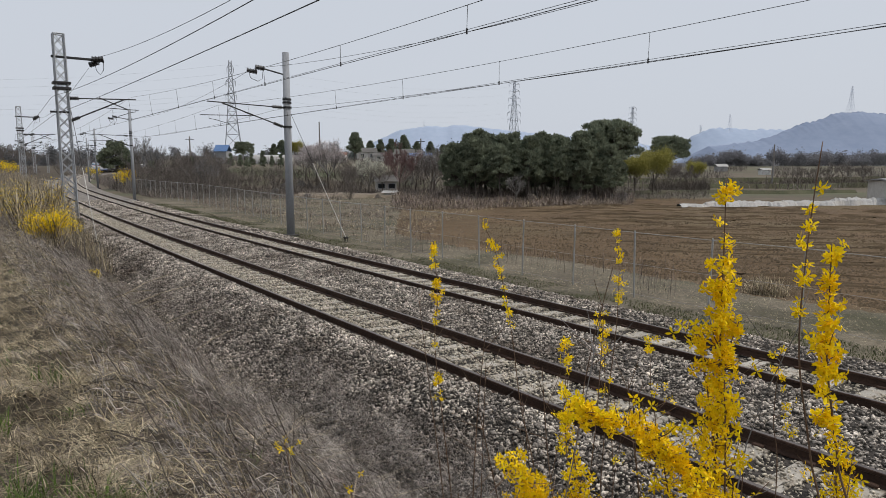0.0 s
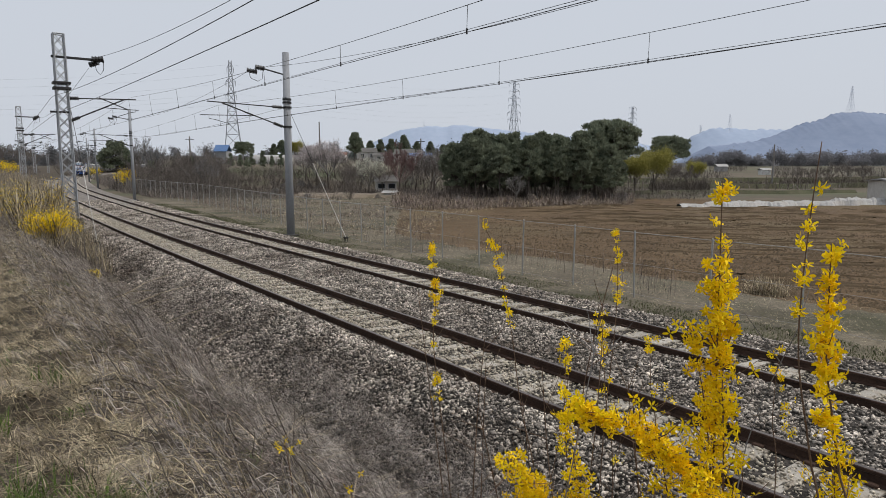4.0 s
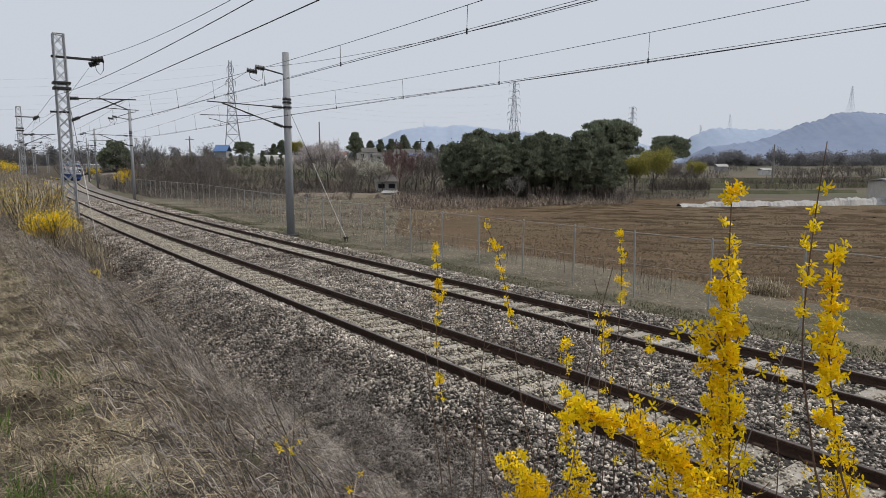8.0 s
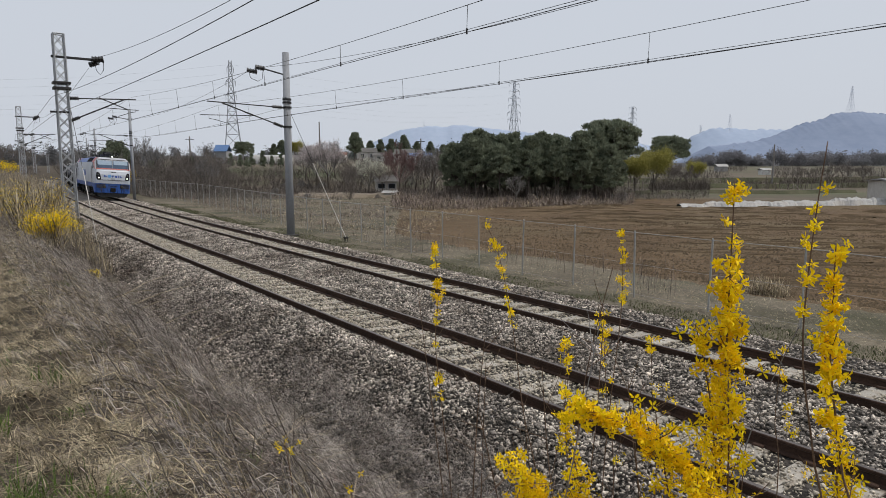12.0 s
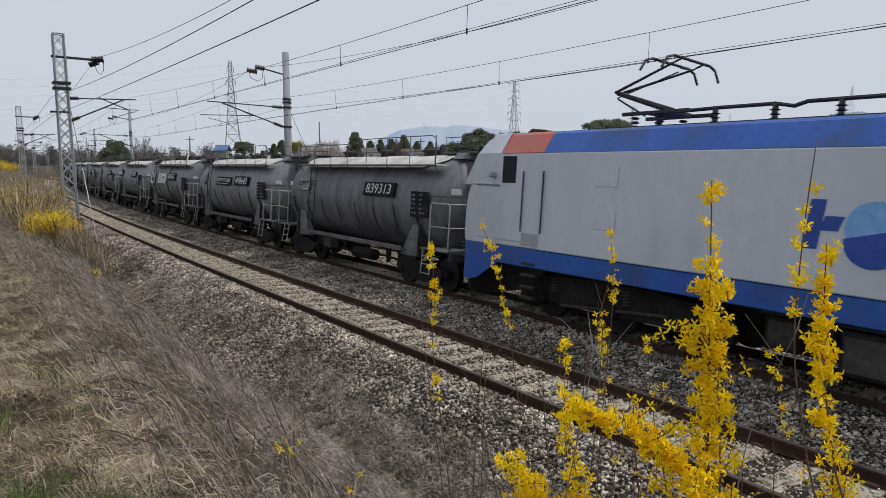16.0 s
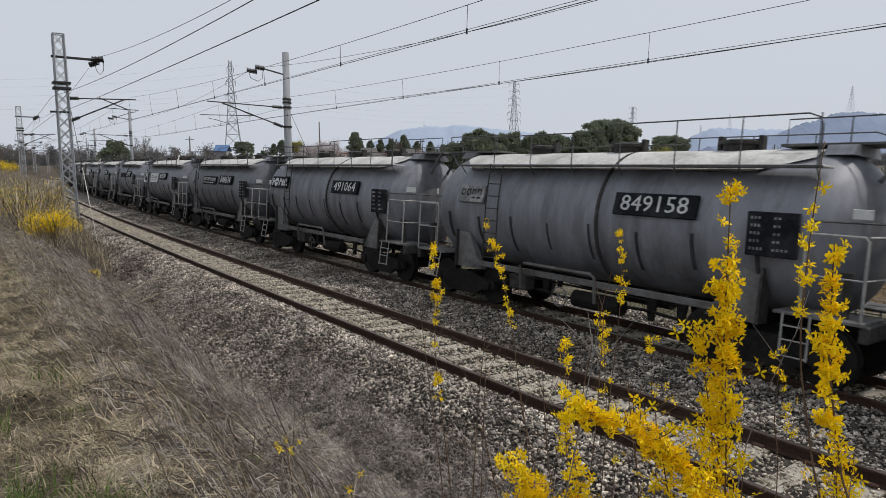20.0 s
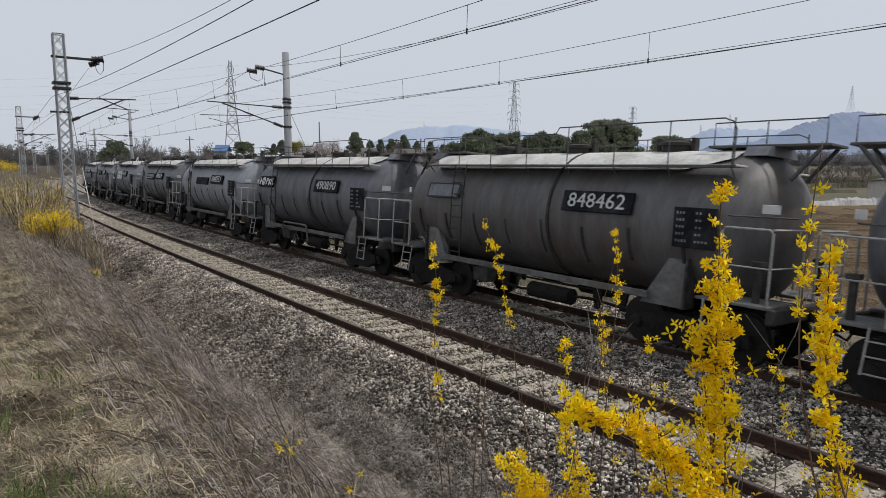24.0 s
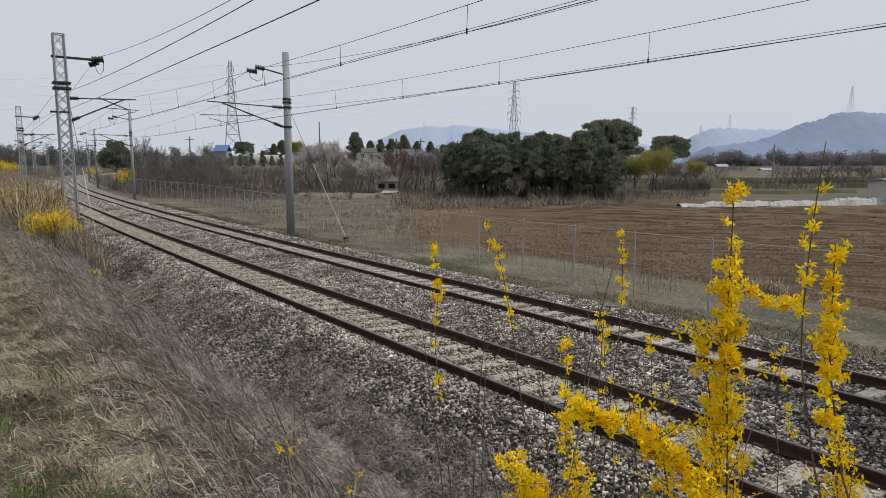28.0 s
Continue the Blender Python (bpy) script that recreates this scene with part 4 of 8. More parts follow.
    part("centre_sill", g, M["bogie"], t)
    for side in (-1, 1):
        g = Geo()
        g.box(-3.0, 3.0, side * 1.28, side * 1.36, 0.91, 1.03, 0.012)
        part("side_sill", g, M["sill_dust"], t)
        for sx in (-1, 1):
            g = Geo()
            g.prism([(sx * 2.75, 0.80), (sx * 3.60, 0.80), (sx * 3.62, 1.66), (sx * 3.28, 1.66)], side * 1.02, side * 1.16)
            saddle = part("saddle", g, M["saddle_dust"], t, "pale dusty saddle plate")
            part("saddle_flange", Geo().prism([(sx * 3.60, 0.80), (sx * 3.64, 0.80), (sx * 3.66, 1.66), (sx * 3.62, 1.66)], side * 0.92, side * 1.24), M["frame_dirt"], saddle)
            g = Geo()
            g.box(sx * 3.9, sx * 5.05, side * 0.5, side * 1.36, 1.05, 1.10, 0.01)
            part("step_platform", g, M["saddle_dust"], t)
            g = Geo()
            g.tube([(sx * 4.25, side * 1.34, 1.08), (sx * 4.25, side * 1.34, 2.18), (sx * 4.30, side * 1.34, 2.24), (sx * 4.98, side * 1.34, 2.24), (sx * 5.03, side * 1.34, 2.18), (sx * 5.03, side * 1.34, 1.08)], 0.02, 6)
            g.tube([(sx * 4.25, side * 1.34, 1.66), (sx * 5.03, side * 1.34, 1.66)], 0.014, 5)
            g.tube([(sx * 5.03, side * 1.34, 2.24), (sx * 5.03, side * 0.30, 2.24), (sx * 5.03, side * 0.25, 2.18), (sx * 5.03, side * 0.25, 1.08)], 0.02, 6)
            g.tube([(sx * 5.03, side * 1.34, 1.66), (sx * 5.03, side * 0.25, 1.66)], 0.014, 5)
            part("handrail", g, M["rail_paint"], t, "pale grey tubular handrail")
            g = Geo()
            for x in (4.05, 4.42):
                g.tube([(sx * x, side * 1.36, 1.08), (sx * (x + 0.03), side * 1.44, 0.45)], 0.016, 5)
            for z in (0.47, 0.70, 0.90):
                g.tube([(sx * 4.06, side * (1.47 - 0.1 * z), z), (sx * 4.45, side * (1.47 - 0.1 * z), z)], 0.013, 5)
            part("step_ladder", g, M["rail_paint"], t)
            g = Geo()
            g.tube([(sx * 4.75, side * 1.10, 1.08), (sx * 4.75, side * 1.10, 1.72)], 0.06, 8)
            g.box(sx * 4.66, sx * 4.84, side * 1.02, side * 1.18, 1.66, 1.74, 0.01)
            part("brake_stand", g, M["frame_dirt"], t)
        g = Geo()
        g.tube([(-1.2, side * 1.40, 0.62), (-1.2, side * 1.46, 1.10), (-1.1, side * 1.46, 1.16), (0.62, side * 1.46, 1.16), (0.72, side * 1.46, 1.10), (0.72, side * 1.40, 0.62)], 0.032, 8)
        part("guard_hoop", g, M["sill_dust"], t, "pale tubular guard hoop")
        g = Geo()
        g.lathe([(-0.8, 0.02), (-0.78, 0.17), (0.35, 0.17), (0.37, 0.02)], 12, "x", (0.6, side * 0.85, 0.55))
        part("air_tank", g, M["bogie"], t)
        g = Geo()
        g.tube([(-0.1 + 0.19 * math.cos(radians(30 * k)), side * 1.45, 0.62 + 0.19 * math.sin(radians(30 * k))) for k in range(13)], 0.014, 5)
        for k in range(3):
            a = radians(120 * k + 20)
            g.tube([(-0.1, side * 1.45, 0.62), (-0.1 + 0.19 * math.cos(a), side * 1.45, 0.62 + 0.19 * math.sin(a))], 0.012, 4)
        part("brake_wheel", g, M["sill_dust"], t)
        g = Geo()
        g.tube([(-2.4, side * 0.78, 0.62), (-0.6, side * 0.78, 0.50), (1.4, side * 0.78, 0.58), (2.4, side * 0.78, 0.52)], 0.03, 6)
        g.tube([(-1.9, side * 0.62, 0.74), (1.9, side * 0.62, 0.74)], 0.025, 6)
        part("brake_rod", g, M["bogie"], t)
        for x, h in ((-2.0, 0.42), (-1.1, 0.50), (1.5, 0.40), (2.1, 0.46)):
            part("brake_hanger", Geo().prism([(x - 0.14, 0.98), (x + 0.14, 0.98), (x + 0.05, h), (x - 0.05, h)], side * 0.70, side * 0.76), M["bogie"], t)
        part("valve_box", Geo().box(-1.85, -1.35, side * 0.82, side * 1.14, 0.52, 0.84, 0.03), M["frame_dirt"], t)
    for sx in (-1, 1):
        g = Geo()
        g.box(sx * 5.0, sx * 5.12, -1.3, 1.3, 0.82, 1.06, 0.02)
        part("headstock", g, M["frame_dirt"], t)
        g = Geo()
        g.box(sx * 5.1, sx * 5.42, -0.10, 0.10, 0.80, 1.0, 0.04)
        g.box(sx * 5.28, sx * 5.42, -0.17, 0.13, 0.76, 1.04, 0.04)
        part("coupler", g, M["bogie"], t)
        g = Geo()
        g.tube([(sx * 5.1, 0.35, 0.85), (sx * 5.25, 0.35, 0.55), (sx * 5.40, 0.33, 0.62)], 0.025, 6)
        part("brake_hose", g, M["bogie"], t)
        bogie(t, sx * 3.55)
    g = Geo()
    g.lathe([(-0.03, TANK_R + 0.055), (0.03, TANK_R + 0.055)], 48, "x", (0.55, 0, TANK_Z))
    part("girth_band", g, M["frame_dirt"], t)
    return t


def plate(t, name, x, deg, w, h, mat, label=""):
    b = part(name, Geo().box(-w / 2, w / 2, -h / 2, h / 2, -0.03, 0.03, 0.008), mat, t, label)
    b.matrix_basis = plate_pose(x, deg, 0.06)
    return b


def bars(board, rows, mat, name="lettering"):
    """Plain strokes on a board: rows of (x0, x1, y0, y1)."""
    for x0, x1, y0, y1 in rows:
        part(name, Geo().box(x0, x1, y0, y1, 0.028, 0.036), mat, board)


def script_strokes(w, h, n, seed):
    """Blocky unreadable characters, n of them."""
    r = random.Random(seed)
    out = []
    cell = w / n
    for i in range(n):
        c = -w / 2 + (i + 0.5) * cell
        q = cell * 0.36
        out += [(c - q, c + q * 0.3, h * 0.28, h * 0.38), (c - q, c - q * 0.6, -h * 0.05, h * 0.28), (c + q * 0.55, c + q * 0.85, -h * 0.1, h * 0.42),
                (c - q, c + q * 0.85, -h * 0.40, -h * 0.28) if r.random() < 0.6 else (c - q, c + q * 0.3, -h * 0.14, -h * 0.04)]
    return out


def emblem(board, r, cx, mat, mat2):
    g = Geo()
    g.lathe([(0.028, r), (0.036, r)], 20, "z", (cx, 0, 0))
    part("emblem", g, mat, board)
    g = Geo()
    g.prism([(cx - r * 1.1, -r * 0.05), (cx + r * 0.2, r * 0.28), (cx + r * 1.3, -r * 0.45), (cx + r * 0.2, r * 0.05)], 0.037, 0.040, "xy")
    part("emblem_swoosh", g, mat2, board)


def mark_wagon(t, number, kind, hoop, band):
    for o in list(t.children):
        base = o.name.split(".")[0]
        if (base == "guard_hoop" and not hoop) or (base == "girth_band" and not band) or (base == "brake_wheel" and not hoop) or (base == "filling_hose" and kind not in ("white", "dim")):
            bpy.data.objects.remove(o)
    shift = -0.35 if kind in ("white", "cement_small") else 0.0
    b = plate(t, "number_board", 1.75 + shift, 13, 1.62, 0.40, M["board_black"], "black number board with white figures")
    if number:
        me = words(number, 0.40)
        me.materials.clear()
        me.materials.append(M["letter"])
        n = part("number", me, None, b, "white painted wagon number")
        n.matrix_basis = Matrix.Translation((0, 0, 0.032)) @ Matrix.Diagonal((1.12, 1.0, 1.0, 1.0))
    else:
        bars(b, script_strokes(1.45, 0.34, 6, 3), M["letter"])
    d = plate(t, "data_board", 3.98 if kind in ("cement", "white") else 3.78, -1, 0.74, 0.66, M["board_black"], "black data board with rows of small white marks")
    for k in range(5):
        y = 0.24 - 0.115 * k
        bars(d, [(-0.31 + 0.055 * q, -0.283 + 0.055 * q, y - 0.022, y + 0.022) for q in range(3 if k < 4 else 4)] + [(0.03 + 0.062 * q, 0.060 + 0.062 * q, y - 0.019, y + 0.019) for q in range(2 if k < 4 else 4)], M["board_faded"], "data_mark")
    if kind == "cement":
        c = plate(t, "name_board", -0.43, 11, 1.85, 0.38, M["board_black"], "black board with white lettering")
        bars(c, script_strokes(1.72, 0.30, 7, 4), M["letter"])
        h = part("side_cover", Geo().lathe([(-0.03, 0.24), (0.03, 0.22)], 8, "z"), M["tank"], t, "octagonal cover plate")
        h.matrix_basis = plate_pose(-3.1, 13, 0.05)
    elif kind == "blank":
        plate(t, "name_board", -0.40, 9, 1.80, 0.34, M["board_black"], "blank black board")
        plate(t, "side_cover", -2.95, 18, 0.42, 0.5, M["tank"])
    elif kind == "faded":
        c = plate(t, "name_board", -3.05, 14, 0.86, 0.40, M["board_faded"], "faded worn board")
        bars(c, script_strokes(0.74, 0.28, 4, 6), M["board_black"])
    elif kind == "dim":
        c = plate(t, "name_board", -0.6, 11, 1.7, 0.40, M["board_black"], "black board with dim lettering")
        bars(c, script_strokes(1.5, 0.30, 5, 7), M["board_faded"])
        plate(t, "side_cover", -3.0, 16, 0.40, 0.46, M["tank"])
    elif kind == "outline":
        c = plate(t, "name_board", -2.9, 16, 1.2, 0.36, M["tank"], "painted-over grey board")
        bars(c, [(-0.6, 0.6, 0.15, 0.18), (-0.6, 0.6, -0.18, -0.15), (-0.6, -0.57, -0.15, 0.15), (0.57, 0.6, -0.15, 0.15)], M["frame_dirt"], "board_edge")
    elif kind == "railway":
        c = plate(t, "emblem_board", -3.15, 15, 1.35, 0.42, M["board_black"], "black board with a white round emblem")
        emblem(c, 0.16, -0.24, M["letter"], M["board_black"])
        bars(c, [(-0.60, -0.52, -0.13, 0.13), (-0.52, -0.44, -0.02, 0.05), (0.0, 0.06, -0.13, 0.13), (0.06, 0.17, 0.0, 0.13), (0.24, 0.36, -0.13, 0.10), (0.42, 0.48, -0.13, 0.13), (0.53, 0.60, -0.13, 0.13), (0.60, 0.70, -0.13, -0.06)], M["letter"])
    elif kind == "white":
        plate(t, "emblem_footer", -2.93, -5, 0.76, 0.16, M["board_faded"], "worn strip below the emblem board")
        c = plate(t, "emblem_board", -2.93, 9, 0.78, 0.70, M["board_white"], "white square board with a dark ringed emblem")
        g = Geo()
        g.tube([(0.24 * math.cos(radians(20 * k)), 0.02 + 0.24 * math.sin(radians(20 * k)), 0.034) for k in range(2, 17)], 0.014, 4)
        part("emblem_ring", g, M["board_black"], c)
        g = Geo()
        g.prism([(-0.16, -0.20), (0.16, -0.20), (0.22, -0.02), (0.26, 0.14), (0.12, 0.02), (0.04, -0.06), (-0.04, 0.05), (-0.12, 0.14), (-0.20, 0.10), (-0.12, 0.04), (-0.10, -0.08)], 0.032, 0.037, "xy")
        part("emblem", g, M["board_black"], c)
        c = plate(t, "name_board", -0.66, 8, 1.80, 0.56, M["board_white"], "white board with grey lettering")
        bars(c, [(-0.58, -0.28, 0.09, 0.16), (-0.58, -0.28, -0.16, -0.09), (-0.74, -0.12, -0.025, 0.025)], M["board_faded"])
        bars(c, [(x * 0.86 + 0.40, y * 0.86 + 0.40, p * 0.8, q * 0.8) for x, y, p, q in script_strokes(0.85, 0.36, 4, 8)], M["board_faded"])


PITCH_M = 10.8
CONSIST = [("839313", "faded", False, False), ("848643", "cement", False, False), ("839562", "white", True, True), ("490778", "railway", False, False),
           ("839368", "faded", True, True), ("839607", "cement", True, True), ("849158", "faded", True, True), ("491064", "railway", True, True),
           ("848634", "cement", True, False), ("839594", "white", True, False), ("", "blank", False, True), ("", "railway", True, True),
           ("848533", "white", True, True), ("848462", "outline", False, True), ("490890", "railway", True, True), ("848751", "blank", False, False),
           ("848619", "cement", True, True), ("848552", "white", True, True), ("839399", "dim", True, True), ("849999", "cement", False, False)]
pattern = wagon_body()
WAGONS = []
for i in range(len(CONSIST)):
    WAGONS.append(pattern if i == 0 else copy_thing(pattern, Matrix.Identity(4)))
for w, spec in zip(WAGONS, CONSIST):
    mark_wagon(w, *spec)
for i in (3, 4, 6, 10, 13, 15, 17, 18, 19):
    for o in WAGONS[i].children:
        if o.name.split(".")[0] == "tank":
            o.material_slots[0].link = "OBJECT"
            o.material_slots[0].material = M["tank_pale"] if i == 15 else M["tank_dark"] if i == 13 else M["tank_mid"]
    tagged(WAGONS[i], "grimy brown-grey railway tank wagon with roof walkway" if i == 13 else "paler grey cement-dusted railway tank wagon with roof walkway", "tank wagon", "tank wagons of the train")


# ---- locomotive ----
def loco():
    t = thing("electric_locomotive", "white, blue and red electric locomotive with raised rear pantograph", "locomotive")
    W = 1.50

    def shell(name, sections, mat, label="", closed=True):
        """Skin through cross loops."""
        g = Geo()
        n = len(sections[0])
        vs = [p for sec in sections for p in sec]
        fs = []
        for i in range(len(sections) - 1):
            for j in range(n - 1):
                fs.append((i * n + j, i * n + j + 1, (i + 1) * n + j + 1, (i + 1) * n + j))
        if closed:
            fs += [tuple(range(n)), tuple((len(sections) - 1) * n + j for j in range(n))]
        g.add(vs, fs)
        return part(name, g, mat, t, label)

    Z0, Z1, ZE, ZR = 1.08, 1.47, 3.42, 3.88
    # white flanks between the cabs, up to the eaves
    core = [(x, y, z) for x, y, z in ()]
    g = Geo()
    g.box(-7.3, 6.72, -W, W, Z1, ZE, 0.02)
    part("side_body", g, M["loco_white"], t)
    g = Geo()
    g.box(-9.3, 7.0, -W + 0.004, W - 0.004, Z0, Z1 - 0.004, 0.02)
    part("skirt", g, M["loco_blue"], t, "blue lower skirt")
    # roof with sloped cant strips
    g = Geo()
    roof = [(-W + 0.01, ZE + 0.003), (-1.22, ZR - 0.06), (-1.12, ZR), (1.12, ZR), (1.22, ZR - 0.06), (W - 0.01, ZE + 0.003)]
    g.prism(roof, -7.246, 5.40, "yz")
    part("roof", g, M["loco_blue"], t, "blue sloped roof edge")
    for sx, x0, x1 in ((1, 5.404, 6.80), (-1, -7.25, -8.6)):
        g = Geo()
        g.prism([(a * 1.001, b + 0.004) for a, b in roof], x0, x1, "yz")
        part("roof_end", g, M["loco_red"], t, "faded red roof end")
    # louvres
    for side in (-1, 1):
        for x0, x1 in ((1.46, 3.92), (4.02, 5.20)):
            g = Geo()
            m = Matrix.Translation((0, side * 1.365, 3.645)) @ pose(0, 0, 0, side * 33, 0, 0)
            g.box(x0, x1, -0.015, 0.04, -0.235, 0.235, 0.01, m)
            lv = part("louvre", g, M["board_black"], t, "black roof louvre")
            for k in range(6):
                sl = Geo()
                sl.box(x0 + 0.03, x1 - 0.03, 0.035, 0.05, -0.205 + k * 0.075, -0.17 + k * 0.075, 0, m) if side > 0 else sl.box(x0 + 0.03, x1 - 0.03, -0.03, -0.01, -0.205 + k * 0.075, -0.17 + k * 0.075, 0, m)
                part("slat", sl, M["bogie"], lv)

    # cabs
    def cab(sx, xa, name):
        """sx: way it faces; xa: where it joins the body. The nose leans back above the brow."""
        def X(d):
            return sx * (abs(xa) + ((0.86 if sx > 0 else 0.78) * d if d > 0 else d))

        def loop(d, w, z):
            return (X(d), w, z)
        # lower nose: white, rounded in plan
        plan = [(0.0, W), (0.35, W), (0.75, W), (1.10, W), (1.34, W - 0.025), (1.50, W - 0.09), (1.60, W - 0.22), (1.65, W - 0.45), (1.69, 0.5), (1.70, 0.0)]
        full = [(d, -w) for d, w in plan] + [(d, w) for d, w in reversed(plan[:-1])]
        secs = []
        for z, back in ((Z1, 0.0), (1.75, 0.03), (2.30, 0.02), (2.62, -0.08), (2.76, -0.17)):
            secs.append([loop(d + back * (d / 1.5), w, z) for d, w in full])
        ob = shell("nose", secs, M["loco_white"], "white rounded nose")
        # blue apron
        secs = [[loop(d * 0.985, w * 0.997, 0.60 + 0.46 * max(0.0, 1 - d / 0.9)) for d, w in full], [loop(d * 0.985, w * 0.997, Z1 - 0.006) for d, w in full]]
        a = Geo()
        n = len(full)
        vs = [p for sec in secs for p in sec]
        fs = [(j, j + 1, n + j + 1, n + j) for j in range(n - 1)]
        a.add(vs, fs)
        part("apron", a, M["loco_blue"], t, "blue cab apron")
        # cab sides and sloped front above the brow
        E = 6.74 - abs(xa)

        def Q(x):
            return sx * (x - E)
        for side in (-1, 1):
            prof = [(Q(6.64), 2.70), (Q(7.88), 2.74), (Q(7.45), ZE), (Q(6.64), ZE)]
            part("cab_side", Geo().prism(prof, side * (W - 0.06), side * W, "xz"), M["loco_white"], t)
        for side in (-1, 1):
            g = Geo()
            low = [(6.74, ZE + 0.01), (6.86, ZE - 0.10), (6.98, 3.10), (7.20, 2.93), (7.56, 2.80), (7.93, 2.745), (7.74, 3.04), (7.50, ZE + 0.01)]
            n = len(low)
            vs = [(Q(x), side * (W + 0.004), z) for x, z in low] + [(Q(x), side * (W - 0.05), z) for x, z in low]
            g.add(vs, [tuple(range(n)), tuple(range(n, 2 * n))] + [(i, (i + 1) % n, n + (i + 1) % n, n + i) for i in range(n)])
            a, b, c, d = (Q(6.76), side * (W + 0.004), ZE), (Q(7.50), side * (W + 0.004), ZE), (Q(7.26), side * 1.22, ZR - 0.02), (Q(6.76), side * 1.22, ZR - 0.02)
            e, f = (Q(7.22), side * 1.12, ZR + 0.006), (Q(6.76), side * 1.12, ZR + 0.006)
            g.add([a, b, c, d, e, f], [(0, 1, 2, 3), (3, 2, 4, 5)])
            part("cab_pillar", g, M["loco_red"] if sx > 0 else M["loco_white"], t, "faded red cab pillar" if sx > 0 else "white cab pillar")
        # front frame
        secs = []
        for z, xf, xs, yf, ys in ((2.765, 7.99, 7.91, 1.42, 1.496), (3.42, 7.69, 7.50, 1.36, 1.496), (3.74, 7.545, 7.33, 1.17, 1.27), (3.85, 7.38, 7.24, 1.08, 1.17), (3.89, 7.18, 7.16, 1.05, 1.12)):
            secs.append([(Q(6.9), -ys, z), (Q(xs), -ys, z), (Q(xf), -yf, z), (Q(xf), yf, z), (Q(xs), ys, z), (Q(6.9), ys, z)])
        shell("front_frame", secs, M["screen_frame"], "light grey windscreen surround")
        slope = Vector((Q(7.545) - Q(7.99), 0, 3.74 - 2.765))
        up = slope.normalized()
        out = Vector((sx * abs(up.z), 0, abs(up.x)))
        right = Vector((0, 1, 0))
        m = Matrix((right, up, out)).transposed().to_4x4()
        m = Matrix.Translation(Vector((Q(7.99), 0, 2.765))) @ m
        g = Geo()
        g.box(-1.41, 1.41, 0.005, 0.118, -0.02, 0.014, 0.004, m)
        part("brow_band", g, M["loco_red"], t, "red band under the windscreen")
        for y0, y1 in ((-1.31, -0.02), (0.02, 1.31)):
            g = Geo()
            g.box(y0, y1, 0.13, 0.915, 0.0, 0.014, 0.004, m)
            w = part("windscreen", g, M["windscreen"], t, "windscreen pane tinted with the reflected sky")
            # paler panel laid on the upper part of each pane
            g = Geo()
            g.box(y0 + 0.06, y1 - 0.06, 0.46 if y0 < 0 else 0.52, 0.90, 0.0145, 0.017, 0, m)
            part("sun_blind", g, M["blind"], w, "pale panel over the upper glass")
        g = Geo()
        g.box(-0.018, 0.018, 0.09, 0.93, 0.0, 0.024, 0.004, m)
        part("mullion", g, M["loco_grey"], t)
        for y in (-1.34, 1.34):
            g = Geo()
            g.box(y - 0.03, y + 0.03, 0.06, 0.93, 0.0, 0.03, 0.01, m)
            part("screen_seal", g, M["black_metal"], t)
            g = Geo()
            a0, a1 = m @ Vector((y * 0.84, 0.03, 0.05)), m @ Vector((y * 0.96, 0.60, 0.04))
            g.tube([a0, a1], 0.018, 5)
            part("wiper", g, M["black_metal"], t)
        g = Geo()
        g.box(-1.18, 1.18, 0.985, 1.03, -0.01, 0.03, 0.005, m)
        part("gutter", g, M["black_metal"], t)
        # windscreen brow lip
        g = Geo()
        lip = [loop(d - 0.165 * (d / 1.5), w * 1.003, 0) for d, w in full]
        g.tube([(p[0], p[1], 2.768) for p in lip[1:-1]], 0.022, 6)
        part("brow_lip", g, M["loco_white"], t)
        # lights in dark surrounds
        for side in (-1, 1):
            def fp(y, z, lift=0.0):
                d = np.interp(abs(y), [0.0, 0.5, W - 0.45, W - 0.22, W - 0.09, W - 0.025], [1.70, 1.69, 1.65, 1.60, 1.50, 1.34]) * 1.014 + 0.022 + lift
                return Vector((X(float(d)), y, z))
            g = Geo()
            loop_pts = [(side * a, b) for a, b in ((1.39, 2.40), (1.36, 2.47), (1.26, 2.50), (1.14, 2.43), (1.07, 2.28), (1.02, 2.05), (1.00, 1.90), (1.05, 1.80), (1.18, 1.77), (1.31, 1.80), (1.38, 1.92))]
            vs = [tuple(fp(y, z, -0.03)) for y, z in loop_pts] + [tuple(fp(y, z, 0.012)) for y, z in loop_pts]
            n = len(loop_pts)
            g.add(vs, [tuple(range(n, 2 * n))] + [(i, (i + 1) % n, n + (i + 1) % n, n + i) for i in range(n)])
            lc = part("lamp_surround", g, M["board_black"], t, "black headlight surround")
            for z, y, r, mat in ((2.27, side * 1.23, 0.062, M["lamp_dull"]), (1.98, side * 1.18, 0.070, M["lamp_glass"] if sx > 0 else M["lamp_dull"])):
                p = fp(y, z, 0.015)
                g = Geo()
                g.lathe([(p.x - sx * 0.03, r), (p.x + sx * 0.002, r), (p.x + sx * 0.008, r * 0.7)], 14, "x", (0, p.y, p.z))
                part("headlight", g, mat, lc)
        g = Geo()
        vs, fs = [], []
        for k, y in enumerate(np.linspace(-1.0, 1.0, 13)):
            d = float(np.interp(abs(y), [0.0, 0.5, W - 0.45, W - 0.22], [1.70, 1.69, 1.65, 1.60])) * 1.015 + 0.042
            vs += [(X(d), float(y) * 1.05, 1.765), (X(d + 0.012), float(y) * 1.05, 1.79), (X(d), float(y) * 1.05, 1.815)]
